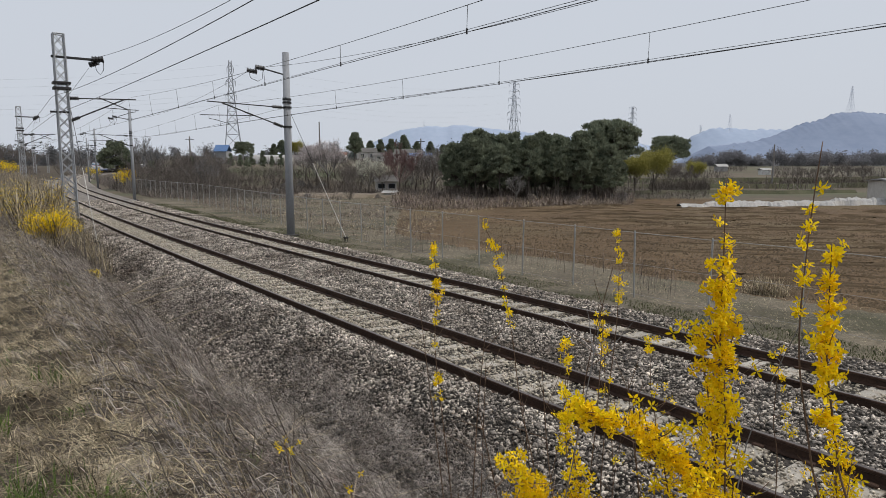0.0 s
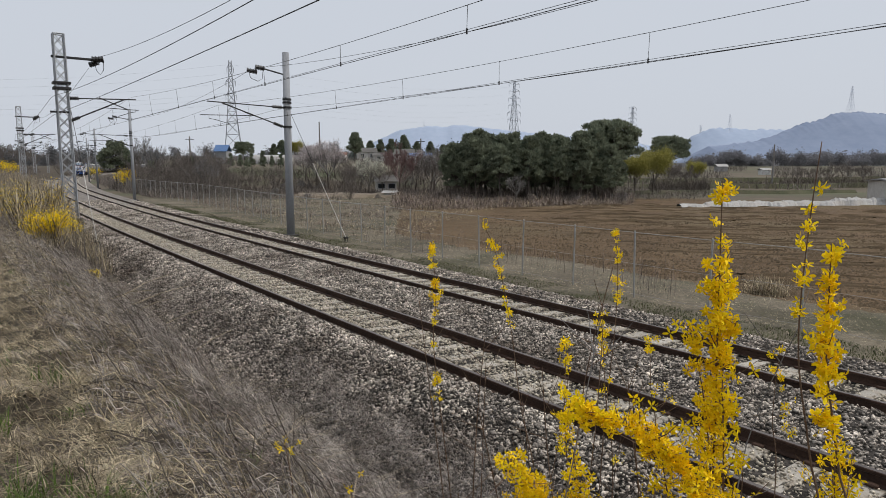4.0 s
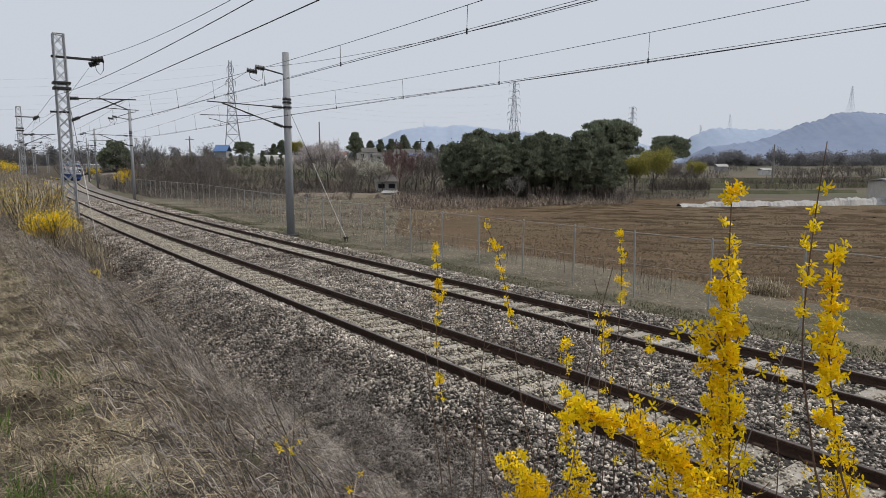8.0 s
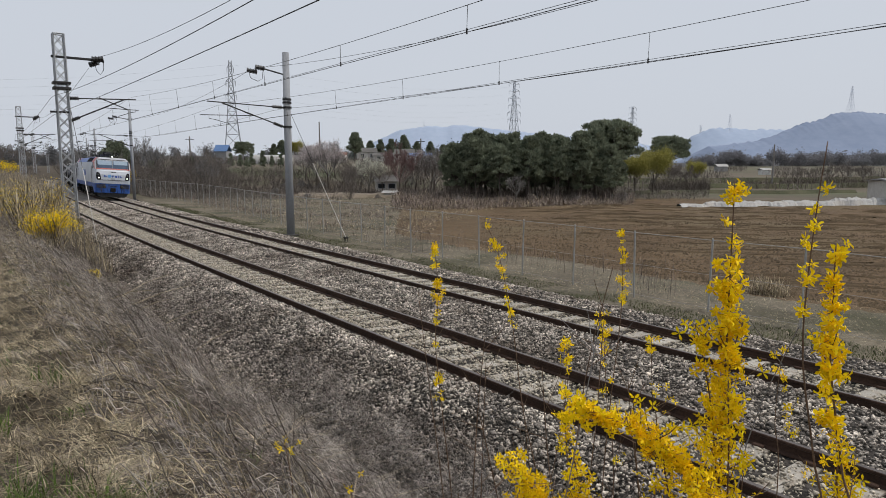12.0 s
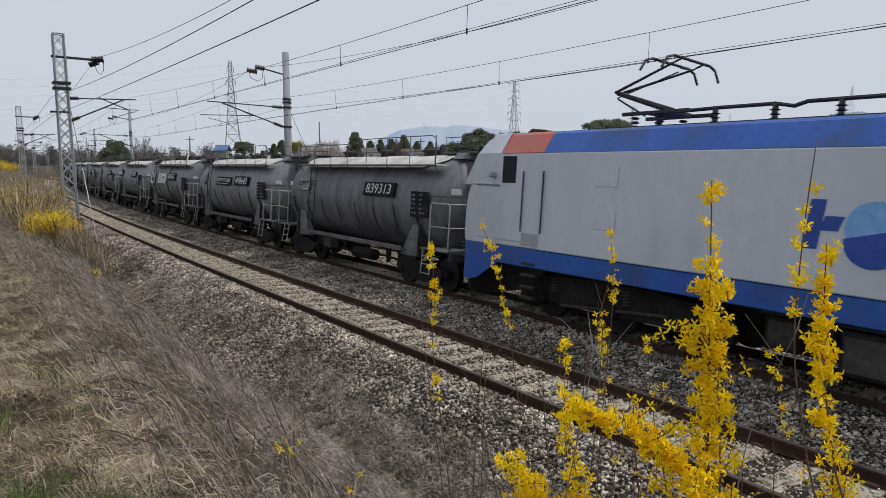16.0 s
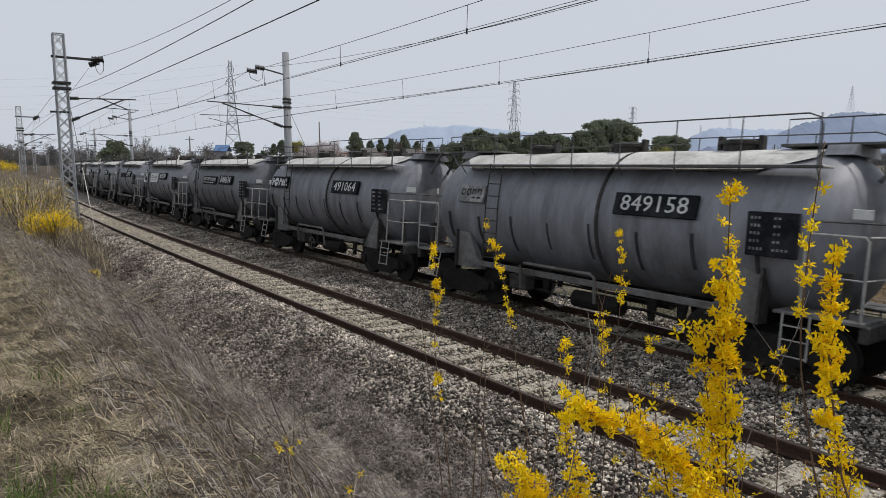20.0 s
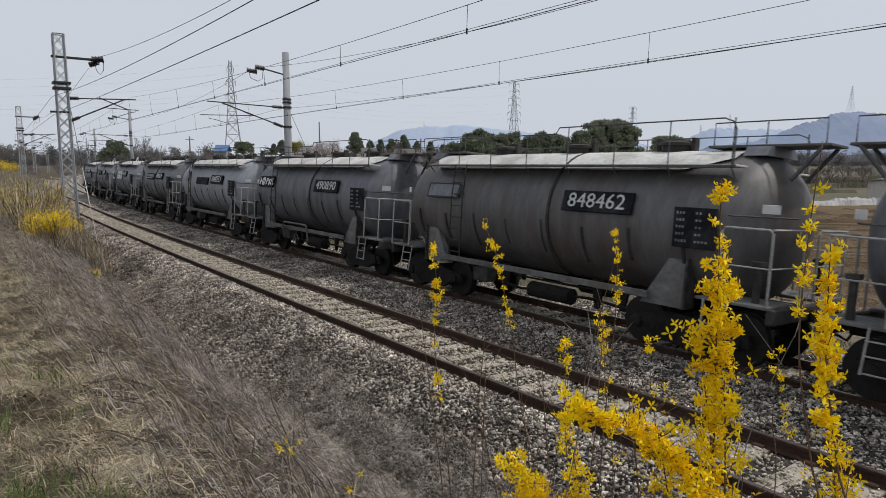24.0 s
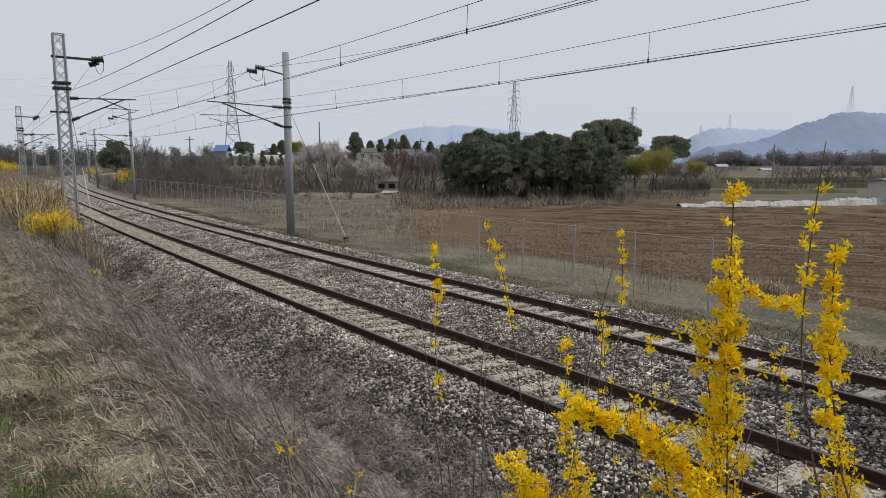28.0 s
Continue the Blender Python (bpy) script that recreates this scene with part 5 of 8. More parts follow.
        for k in range(12):
            fs += [(3 * k, 3 * k + 1, 3 * k + 4, 3 * k + 3), (3 * k + 1, 3 * k + 2, 3 * k + 5, 3 * k + 4)]
        g.add(vs, fs)
        part("trim_band", g, M["board_black"], t)
        # emblem lettering on the nose as plain shapes
        g = Geo()
        px = X(1.728)
        for y0, y1, z0, z1 in ((-0.62, -0.54, 2.13, 2.32), (-0.54, -0.44, 2.19, 2.26), (-0.10, -0.04, 2.13, 2.32), (-0.04, 0.06, 2.22, 2.32), (0.13, 0.27, 2.13, 2.30), (0.34, 0.40, 2.13, 2.32), (0.46, 0.52, 2.13, 2.32), (0.52, 0.64, 2.13, 2.19)):
            s = Geo()
            e = sx
            s.box(px - sx * 0.03, px + sx * 0.012, e * y0 * 1.2, e * y1 * 1.2, z0 - 0.08, z1 - 0.08)
            part("emblem_bar", s, M["logo_blue"], t)
        s = Geo()
        s.lathe([(px, 0.15), (px + sx * 0.014, 0.15)], 18, "x", (0, sx * -0.31, 2.16))
        part("emblem_disc", s, M["logo_sky"], t)
        for k in range(4):
            s = Geo()
            s.box(px - sx * 0.12, px - sx * 0.055, -0.2 + k * 0.115, -0.11 + k * 0.115, 2.50, 2.58)
            part("vent_slot", s, M["black_metal"], t)
            s = Geo()
            s.box(px, px + sx * 0.010, -0.17 + k * 0.09, -0.11 + k * 0.09, 1.84, 1.96)
            part("number_bar", s, M["loco_grey"], t)
        # windows and doors on the sides
        for side in (-1, 1):
            g = Geo()
            xw = X(-0.05)
            g.box(X(-0.47), X(-0.06), side * (W - 0.02), side * (W + 0.012), 2.80, 3.36, 0.05)
            part("side_window", g, M["dark_glass"], t, "dark side window")
            for x in (X(-0.72), X(-1.28)):
                g = Geo()
                g.tube([(x, side * (W + 0.03), 1.8), (x, side * (W + 0.03), 3.05)], 0.016, 5)
                part("grab_rail", g, M["black_metal"], t)
            g = Geo()
            g.box(X(-1.22), X(-0.78), side * W, side * (W + 0.006), 1.50, 3.34, 0.002)
            part("cab_door", g, M["loco_white"], t, "white cab door")
            g = Geo()
            g.box(X(-1.22), X(-0.74), side * W, side * (W + 0.010), 1.52, 1.78, 0.002)
            part("kick_plate", g, M["loco_grey"], t)
            g = Geo()
            for z in (1.16, 0.92, 0.68, 0.45):
                g.box(X(-1.18), X(-0.78), side * (W - 0.16), side * (W + 0.012), z - 0.03, z + 0.03, 0.01)
            part("door_steps", g, M["black_metal"], t)
            g = Geo()
            g.box(X(0.16), X(0.34), side * W, side * (W + 0.12), 2.90, 3.02, 0.03)
            part("mirror", g, M["loco_grey"], t)
            g = Geo()
            g.box(X(-0.70), X(0.10), side * W, side * (W + 0.006), 1.575, 1.60)
            g.box(X(0.30), X(0.85), side * W, side * (W + 0.006), 1.575, 1.60)
            part("trim_line", g, M["loco_grey"], t)
        # buffer beam
        g = Geo()
        g.box(X(1.20), X(1.50), -1.30, 1.30, 0.62, 1.02, 0.03)
        part("buffer_beam", g, M["black_metal"], t)
        for side in (-1, 1):
            g = Geo()
            for k in range(5):
                g.box(X(1.40), X(1.74), side * 0.62, side * 1.36, 1.06 + k * 0.075, 1.10 + k * 0.075, 0.01)
            part("step_grille", g, M["frame_dirt"], t)
            g = Geo()
            g.lathe([(X(1.45), 0.13), (X(1.78), 0.13), (X(1.81), 0.09)], 14, "x", (0, side * 0.72, 1.16))
            part("jumper_box", g, M["frame_dirt"], t)
        g = Geo()
        g.box(X(1.45), X(1.95), -0.16, 0.16, 0.74, 1.05, 0.05)
        g.box(X(1.85), X(2.05), -0.24, 0.20, 0.70, 1.08, 0.05)
        part("coupler", g, M["bogie"], t)
        g = Geo()
        g.prism([(-1.28, 0.60), (1.28, 0.60), (1.22, 0.34), (1.02, 0.20), (-1.02, 0.20), (-1.22, 0.34)], X(1.38), X(1.50), "yz")
        for y in (-0.95, -0.55, 0.55, 0.95):
            g.box(X(1.46), X(1.54), y - 0.03, y + 0.03, 0.24, 0.60, 0.01)
        part("snow_plough", g, M["black_metal"], t)
        g = Geo()
        g.tube([(X(1.62), -0.45, 1.35), (X(1.72), -0.2, 1.2), (X(1.72), 0.2, 1.22), (X(1.62), 0.55, 1.36)], 0.02, 5)
        part("brake_hose", g, M["bogie"], t)
        for y in (-0.95, -0.75, -0.42, 0.42, 0.75, 0.95):
            g = Geo()
            g.tube([(X(1.60), y, 1.02), (X(1.70), y, 0.86), (X(1.69), y * 0.97, 0.66), (X(1.60), y * 0.95, 0.56)], 0.022, 5)
            part("air_hose", g, M["frame_dirt"], t)
        # roof lamp and horns
        g = Geo()
        g.lathe([(Q(6.95), 0.06), (Q(7.15), 0.10), (Q(7.40), 0.115), (Q(7.41), 0.09)], 16, "x", (0, 0, 3.98))
        g.box(Q(6.6), Q(6.95), -0.12, 0.12, 3.89, 3.99, 0.02)
        part("roof_lamp", g, M["black_metal"], t, "black roof headlamp housing")
        g = Geo()
        g.lathe([(Q(7.412), 0.085), (Q(7.42), 0.085)], 14, "x", (0, 0, 3.98))
        part("lamp_lens", g, M["lamp_glass"] if sx > 0 else M["lamp_dull"], t)
        for y in (-0.55, -0.35, 0.5):
            g = Geo()
            g.tube([(X(-0.35), y, 3.97), (X(0.10), y, 3.98)], 0.035, 8, 0.07)
            g.box(X(-0.30), X(-0.15), y - 0.04, y + 0.04, 3.88, 3.96, 0.01)
            part("horn", g, M["black_metal"], t)

    cab(1, 6.74, "front")
    cab(-1, 8.45, "rear")
    g = Geo()
    g.box(-8.50, -7.28, -W + 0.002, W - 0.002, Z1 + 0.002, ZE - 0.002, 0.02)
    part("rear_body", g, M["loco_white"], t)
    # side panels and emblem
    for side in (-1, 1):
        s = -side
        for x0, x1, z0, z1 in ((-2.42, -2.22, 2.04, 2.72), (-2.22, -1.98, 2.30, 2.50), (-1.20, -1.02, 2.06, 2.68), (-1.02, -0.78, 2.36, 2.68), (-0.65, -0.30, 2.08, 2.62), (-0.17, 0.0, 2.10, 2.66), (0.10, 0.26, 2.10, 2.65), (0.26, 0.50, 2.10, 2.25)):
            g = Geo()
            c = -0.96
            a, b = (x0, x1) if side < 0 else (2 * c - x1, 2 * c - x0)
            a, b = a + 0.2, b + 0.2
            g.prism([(a - 0.03, z0), (b - 0.03, z0), (b + 0.04, z1), (a + 0.04, z1)], side * (W + 0.002), side * (W + 0.008))
            part("emblem_bar", g, M["logo_blue"], t)
        cx = -1.38 if side < 0 else -0.14
        g = Geo()
        g.lathe([(side * (W + 0.002), 0.36), (side * (W + 0.009), 0.36)], 28, "y", (cx, 0, 2.36))
        part("emblem_disc", g, M["logo_sky"], t)
        g = Geo()
        g.lathe([(side * (W + 0.010), 0.36), (side * (W + 0.012), 0.34)], 28, "y", (cx, 0, 2.20))
        g.v = [(x, y, min(z, 2.30 + 0.25 * (x - cx))) for x, y, z in g.v]
        part("emblem_lower", g, M["logo_blue"], t)
        for k in range(4):
            g = Geo()
            g.box(-1.0 + k * 0.10, -0.94 + k * 0.10, side * W, side * (W + 0.005), 1.70, 1.80)
            part("number_bar", g, M["loco_grey"], t)
        for z in (2.78, 2.0):
            g = Geo()
            g.box(-5.9, -5.4, side * W, side * (W + 0.006), z, z + 0.012)
            g.box(-5.4, -5.388, side * W, side * (W + 0.006), z, z + 0.35)
            part("hatch_seam", g, M["loco_grey"], t)
        g = Geo()
        g.box(-7.2, 6.6, side * W, side * (W + 0.012), 1.475, 1.49)
        part("sill_strip", g, M["loco_grey"], t)
        # equipment under the floor
        r = random.Random(12)
        for x0, x1, z0, z1, y1 in ((-2.7, -2.2, 0.50, 1.0, 1.34), (-2.1, -1.75, 0.62, 1.05, 1.42), (-1.68, -0.9, 0.36, 0.98, 1.38), (-0.82, -0.35, 0.55, 1.05, 1.30), (-0.28, 0.5, 0.34, 0.95, 1.40), (0.6, 0.95, 0.52, 1.05, 1.35), (1.02, 1.6, 0.40, 1.0, 1.41), (1.68, 2.4, 0.46, 0.92, 1.33)):
            pale = r.random() < 0.45
            bx = part("equipment_box", Geo().box(x0, x1, side * 0.85, side * y1, z0, z1, 0.03), M["saddle_dust"] if pale else M["bogie"], t)
            part("box_cover", Geo().box(x0 + 0.06, x1 - 0.06, side * y1, side * (y1 + 0.012), z0 + 0.07, z1 - 0.07, 0.006), M["frame_dirt"], bx)
        g = Geo()
        g.tube([(-2.8, side * 1.30, 1.03), (2.6, side * 1.30, 1.03)], 0.022, 6)
        part("floor_pipe", g, M["frame_dirt"], t)
    # solid box added to keep daylight from showing through below the floor
    g = Geo()
    g.box(-7.9, 6.6, -0.62, 0.62, 0.36, 1.09, 0.04)
    part("underframe", g, M["bogie"], t)
    # bogies
    for x0 in (-5.6, 4.3):
        b = part("bogie", Geo().box(-1.9, 1.9, -0.5, 0.5, 0.55, 0.85, 0.04), M["bogie"], t)
        b.matrix_basis = pose(x0, 0, 0)
        for side in (-1, 1):
            g = Geo()
            g.prism([(-2.35, 0.40), (-2.35, 0.85), (-0.8, 1.0), (0.8, 1.0), (2.35, 0.85), (2.35, 0.40), (1.0, 0.42), (-1.0, 0.42)], side * 0.98, side * 1.14)
            part("side_frame", g, M["bogie"], b)
            for x in (-1.75, 0.0, 1.75):
                g = Geo()
                g.lathe([(side * 1.05, 0.17), (side * 1.24, 0.16), (side * 1.26, 0.08)], 14, "y", (x, 0, 0.48))
                part("axle_box", g, M["bogie"], b)
                part("spring", coil(x + 0.34, side * 1.12, 0.62, 0.92, 0.085, 5, 0.02), M["frame_dirt"], b)
            g = Geo()
            g.tube([(-1.2, side * 1.18, 0.4), (1.2, side * 1.18, 0.62)], 0.03, 6)
            part("brake_rod", g, M["frame_dirt"], b)
        add_wheels(b, (-1.75, 0.0, 1.75), 0.48)
    # roof gear
    ZT = ZR
    for x in (-4.55, -3.5, -2.5, -1.5, -0.5, 0.5, 1.4, 2.0, 2.6):
        g = Geo()
        for k in range(5):
            g.lathe([(ZT + k * 0.075, 0.045), (ZT + 0.02 + k * 0.075, 0.09), (ZT + 0.04 + k * 0.075, 0.045)], 10, "z", (x, 0.0, 0))
        g.tube([(x, 0, ZT), (x, 0, 4.30)], 0.05, 8)
        part("roof_insulator", g, M["ceramic"], t)
    g = Geo()
    g.tube([(-5.4, 0, 4.28), (-4.5, 0, 4.30), (-3.5, 0, 4.30), (-3.2, 0, 4.24), (-3.0, 0, 4.30), (-1.5, 0, 4.30), (0.5, 0, 4.30), (0.8, 0, 4.36), (2.7, 0, 4.36)], 0.036, 6)
    part("roof_busbar", g, M["black_metal"], t)
    g = Geo()
    g.lathe([(3.88, 0.14), (4.1, 0.14), (4.12, 0.20), (4.45, 0.20), (4.47, 0.12)], 14, "z", (1.75, 0.25, 0))
    g.box(1.15, 1.6, -0.1, 0.5, 4.22, 4.50, 0.03)
    g.box(1.5, 2.6, -0.35, -0.29, 4.08, 4.14, 0.01)
    g.tube([(0.9, -0.3, ZT), (0.9, -0.3, 4.34)], 0.06, 8)
    g.tube([(2.35, 0.3, ZT), (2.35, 0.3, 4.40)], 0.07, 8)
    part("circuit_breaker", g, M["black_metal"], t)

    def pantograph(x0, up, name):
        g = Geo()
        g.box(x0 - 0.7, x0 + 0.75, -0.42, -0.36, 4.20, 4.27, 0.01)
        g.box(x0 - 0.7, x0 + 0.75, 0.36, 0.42, 4.20, 4.27, 0.01)
        g.box(x0 - 0.15, x0 + 0.35, -0.36, 0.36, 4.20, 4.28, 0.01)
        p = part("pantograph", g, M["black_metal"], t, "black raised pantograph" if up else "black folded pantograph")
        for x in (x0 - 0.4, x0 + 0.15):
            for y in (-0.38, 0.38):
                g = Geo()
                for k in range(4):
                    g.lathe([(ZT + k * 0.08, 0.05), (ZT + 0.025 + k * 0.08, 0.085), (ZT + 0.05 + k * 0.08, 0.05)], 8, "z", (x, y, 0))
                part("insulator", g, M["ceramic"], p)
        knee = (x0 - 1.15, 4.74) if up else (x0 - 1.2, 4.36)
        head = (x0 + 0.25, 5.10) if up else (x0 + 0.95, 4.34)
        g = Geo()
        g.tube([(x0 + 0.15, 0, 4.3), (knee[0], 0, knee[1])], 0.06, 8, 0.045)
        g.tube([(x0 - 0.45, 0, 4.24), (knee[0] + 0.02, 0, knee[1] - 0.12)], 0.02, 6)
        part("lower_arm", g, M["black_metal"], p)
        g = Geo()
        for y in (-1, 1):
            g.tube([(knee[0], y * 0.08, knee[1]), (head[0], y * 0.36, head[1])], 0.03, 6, 0.022)
        g.tube([(knee[0], 0, knee[1] - 0.1), (head[0] - 0.05, 0, head[1] - 0.08)], 0.014, 5)
        part("upper_arm", g, M["black_metal"], p)
        g = Geo()
        for dx in (-0.22, 0.22):
            z = head[1] + 0.09
            g.tube([(head[0] + dx, -0.95, z - 0.26), (head[0] + dx, -0.80, z - 0.06), (head[0] + dx, -0.6, z), (head[0] + dx, 0.6, z), (head[0] + dx, 0.80, z - 0.06), (head[0] + dx, 0.95, z - 0.26)], 0.026, 6)
        for y in (-0.36, 0.36):
            g.tube([(head[0] - 0.24, y, head[1] + 0.08), (head[0], y, head[1]), (head[0] + 0.24, y, head[1] + 0.08)], 0.02, 5)
        part("contact_head", g, M["black_metal"], p)

    pantograph(-5.56, True, "rear")
    pantograph(3.6, False, "front")
    g = Geo()
    for y in (-0.95, 0.95):
        g.box(-6.6, 5.3, y - 0.03, y + 0.03, 3.885, 3.915)
    part("roof_edge", g, M["black_metal"], t)
    return t


LOCO = loco()


# ---- plants ----
def spot(u, d):
    """Ground point d metres ahead, u times as far to the right."""
    x, y = u * d, d
    return Vector((x, y, land_at(x, y)))


def twigs(rng, starts, length, spread, levels, thick, split=3, up=0.25):
    """Branching tapered twigs as three-sided spikes; returns points and triangles, and the tips."""
    vs, fs, tips = [], [], []
    queue = [(Vector(p), Vector(d).normalized(), length, thick, 0) for p, d in starts]
    while queue:
        p, d, ln, r, lev = queue.pop()
        bend = Vector((rng.uniform(-1, 1), rng.uniform(-1, 1), rng.uniform(-0.4, 1))) * 0.18
        mid = p + d * ln * 0.5
        end = p + (d + bend).normalized() * ln
        ref = Vector((0, 0, 1)) if abs(d.z) < 0.8 else Vector((1, 0, 0))
        a = d.cross(ref).normalized()
        b = d.cross(a)
        n = len(vs)
        r2 = max(r * 0.7, 0.011)
        for q, rr in ((p, r), (end, r2)):
            for k in range(3):
                t = 2.094 * k
                vs.append(q + a * (rr * math.cos(t)) + b * (rr * math.sin(t)))
        for k in range(3):
            fs.append((n + k, n + (k + 1) % 3, n + 3 + (k + 1) % 3))
            fs.append((n + k, n + 3 + (k + 1) % 3, n + 3 + k))
        if lev < levels:
            m = split + (1 if rng.random() < 0.4 else 0)
            for k in range(m):
                w = Vector((rng.uniform(-1, 1), rng.uniform(-1, 1), rng.uniform(-0.35, 0.8)))
                nd = (d + w * spread + Vector((0, 0, up))).normalized()
                base = p.lerp(end, rng.uniform(0.45, 1.0)) if k else end
                queue.append((base, nd, ln * rng.uniform(0.55, 0.8), max(r2 * 0.8, 0.011), lev + 1))
        else:
            tips.append((end, d))
    return vs, fs, tips


def leaf_bits(rng, centres, per, radius, size, flat=0.6):
    """Small three-cornered leaves round the given centres, as arrays."""
    c = np.repeat(np.array([tuple(p) for p in centres]), per, 0)
    n = len(c)
    r = np.random.RandomState(rng.randrange(1 << 30))
    off = r.normal(0, 1, (n, 3)) * radius * np.array([1, 1, flat])
    a = r.normal(0, 1, (n, 3))
    a /= np.linalg.norm(a, axis=1)[:, None]
    b = np.cross(a, r.normal(0, 1, (n, 3)))
    b /= np.linalg.norm(b, axis=1)[:, None] + 1e-9
    sz = size * r.uniform(0.6, 1.4, (n, 1))
    p = c + off
    v = np.stack([p - a * sz * 0.5, p + b * sz * 0.4, p + a * sz * 0.6, p - b * sz * 0.35], 1).reshape(-1, 3)
    f = (np.arange(n) * 4)[:, None] + np.array([0, 1, 2, 3])
    return v, f


def bare_tree(name, label, h, seed, mat, levels=4, spread=0.75, blossom=None, group="bare trees across the fields"):
    rng = random.Random(seed)
    t = thing(name, label, "tree", group)
    g = Geo()
    lean = rng.uniform(-0.06, 0.06)
    top = Vector((lean * h, 0, h * 0.38))
    g.tube([(0, 0, -0.3), (lean * h * 0.4, 0, h * 0.18), tuple(top)], h * 0.022, 7, h * 0.013)
    part("trunk", g, M["bark"], t)
    starts = []
    for k in range(6):
        a = k * 1.05 + rng.uniform(-0.4, 0.4)
        z = rng.uniform(0.6, 1.0)
        starts.append((top * z, (math.cos(a) * 0.75, math.sin(a) * 0.75, 0.8)))
    starts.append((top, (0.05, 0, 1)))
    vs, fs, tips = twigs(rng, starts, h * 0.27, spread, levels, h * 0.010)
    part("crown", array_mesh("crown", [tuple(v) for v in vs], fs, mat), None, t)
    if blossom:
        v, f = leaf_bits(rng, [p for p, _ in tips], 6, h * 0.030, h * 0.016, 1.0)
        part("blossom", array_mesh("blossom", v, f, blossom), None, t)
    return t


def needle_bits(rng, centres, per, radius, size):
    """Upswept needle shoots round the given centres: slim blades that fan out and up, as arrays."""
    c = np.repeat(np.array([tuple(p) for p in centres]), per, 0)
    n = len(c)
    r = np.random.RandomState(rng.randrange(1 << 30))
    way = r.normal(0, 1, (n, 3))
    way /= np.linalg.norm(way, axis=1)[:, None]
    p = c + way * np.array([1.0, 1.0, 0.55]) * (radius * r.uniform(0, 1, (n, 1)) ** 0.45)
    a = way * 0.6 + np.array([0, 0, 0.8]) + r.normal(0, 0.35, (n, 3))
    a /= np.linalg.norm(a, axis=1)[:, None]
    b = np.cross(a, r.normal(0, 1, (n, 3)))
    b /= np.linalg.norm(b, axis=1)[:, None] + 1e-9
    sz = size * r.uniform(0.6, 1.4, (n, 1))
    v = np.stack([p - b * sz * 0.28, p + b * sz * 0.28, p + a * sz], 1).reshape(-1, 3)
    f = (np.arange(n) * 3)[:, None] + np.array([0, 1, 2])
    return v, f


def pine_tree(name, label, h, wide, seed, bare=0.4, group="pine trees across the fields", lumps=46, cone=0.0, per=110, pad=0.19, bit=0.03, crown=None):
    """crown: (height share, reach share) rows of the outline, or none for an upright oval."""
    rng = random.Random(seed)
    t = thing(name, label, "tree", group)
    g = Geo()
    lean = rng.uniform(-0.05, 0.05)
    g.tube([(0, 0, -0.3), (lean * h * 0.5, 0, h * 0.45), (lean * h, 0, h * 0.92)], h * 0.015, 7, h * 0.006)
    part("trunk", g, M["bark"], t)
    centres, starts = [], []
    for k in range(lumps):
        z = bare + (0.97 - bare) * rng.random() ** 0.85
        u = (z - bare) / (1 - bare)
        if crown:
            rad = wide * float(np.interp(z, [q[0] for q in crown], [q[1] for q in crown])) * rng.uniform(0.1, 1.0) ** 0.5
        else:
            rad = wide * (0.55 + 0.45 * math.sin(math.pi * min(1, 0.25 + u * 0.72))) * (1 - 0.55 * u ** 3) * (1 - cone * u) * math.sqrt(rng.uniform(0.15, 1.0))
        a = rng.uniform(0, 6.28)
        p = Vector((lean * h * z + rad * math.cos(a), rad * math.sin(a), h * z + rng.uniform(-0.03, 0.02) * h))
        centres.append(p)
        starts.append((Vector((lean * h * z, 0, h * max(0.2, z - 0.10))), p))
    g = Geo()
    for a, b in starts[::2]:
        g.tube([a, b], h * 0.006, 4, h * 0.002)
    part("limb_work", g, M["bark"], t)["kind"] = "stuff"
    v, f = needle_bits(rng, centres, per, wide * pad, h * bit)
    part("crown", array_mesh("crown", v, f, M["pine"]), None, t)
    return t


def put(ob, u, d, turn, scale=1.0, sink=0.0):
    p = spot(u, d)
    return Matrix.Translation(p - Vector((0, 0, sink))) @ pose(0, 0, 0, 0, 0, turn) @ Matrix.Diagonal((scale, scale, scale, 1))


prng = random.Random(77)
# the pine grove at the field's far edge
grove = [pine_tree("pine_tree", "dark green pine tree in a dense grove", 8.0, 2.1, 100 + k, (0.48, 0.24, 0.38, 0.30)[k], lumps=180, cone=0.35, per=80, pad=0.19, bit=0.034) for k in range(4)]
u_list = [0.012, 0.020, 0.040, 0.062, 0.090, 0.112, 0.134, 0.158, 0.178, 0.198, 0.218, 0.238, 0.024, 0.045, 0.066, 0.085, 0.105, 0.128, 0.150, 0.170, 0.192, 0.212, 0.232, 0.252, 0.035, 0.058, 0.078, 0.098, 0.118, 0.140, 0.162, 0.184, 0.204, 0.226, 0.246, 0.266]
for k, u in enumerate(u_list):
    d = (74 if k < 12 else 79 if k < 24 else 84) + prng.uniform(-2, 2)
    m = put(None, u, d, prng.uniform(0, 360), prng.uniform(0.95, 1.03) * (0.84 if u < 0.03 else 1.0))
    if k < 4:
        grove[k].matrix_basis = m
    else:
        copy_thing(grove[k % 4], m)
for k in range(22):
    copy_thing(grove[k % 4], put(None, 0.028 + 0.238 * (k + prng.uniform(0.1, 0.9)) / 22, prng.uniform(72.5, 80), prng.uniform(0, 360), prng.uniform(0.84, 0.99)))
big = pine_tree("pine_tree", "tall broad dark pine above the grove", 9.5, 4.0, 140, 0.56, lumps=170, per=150, pad=0.15, bit=0.028,
                crown=[(0.56, 1.0), (0.64, 0.98), (0.74, 0.80), (0.84, 0.85), (0.93, 0.72), (1.0, 0.45)])
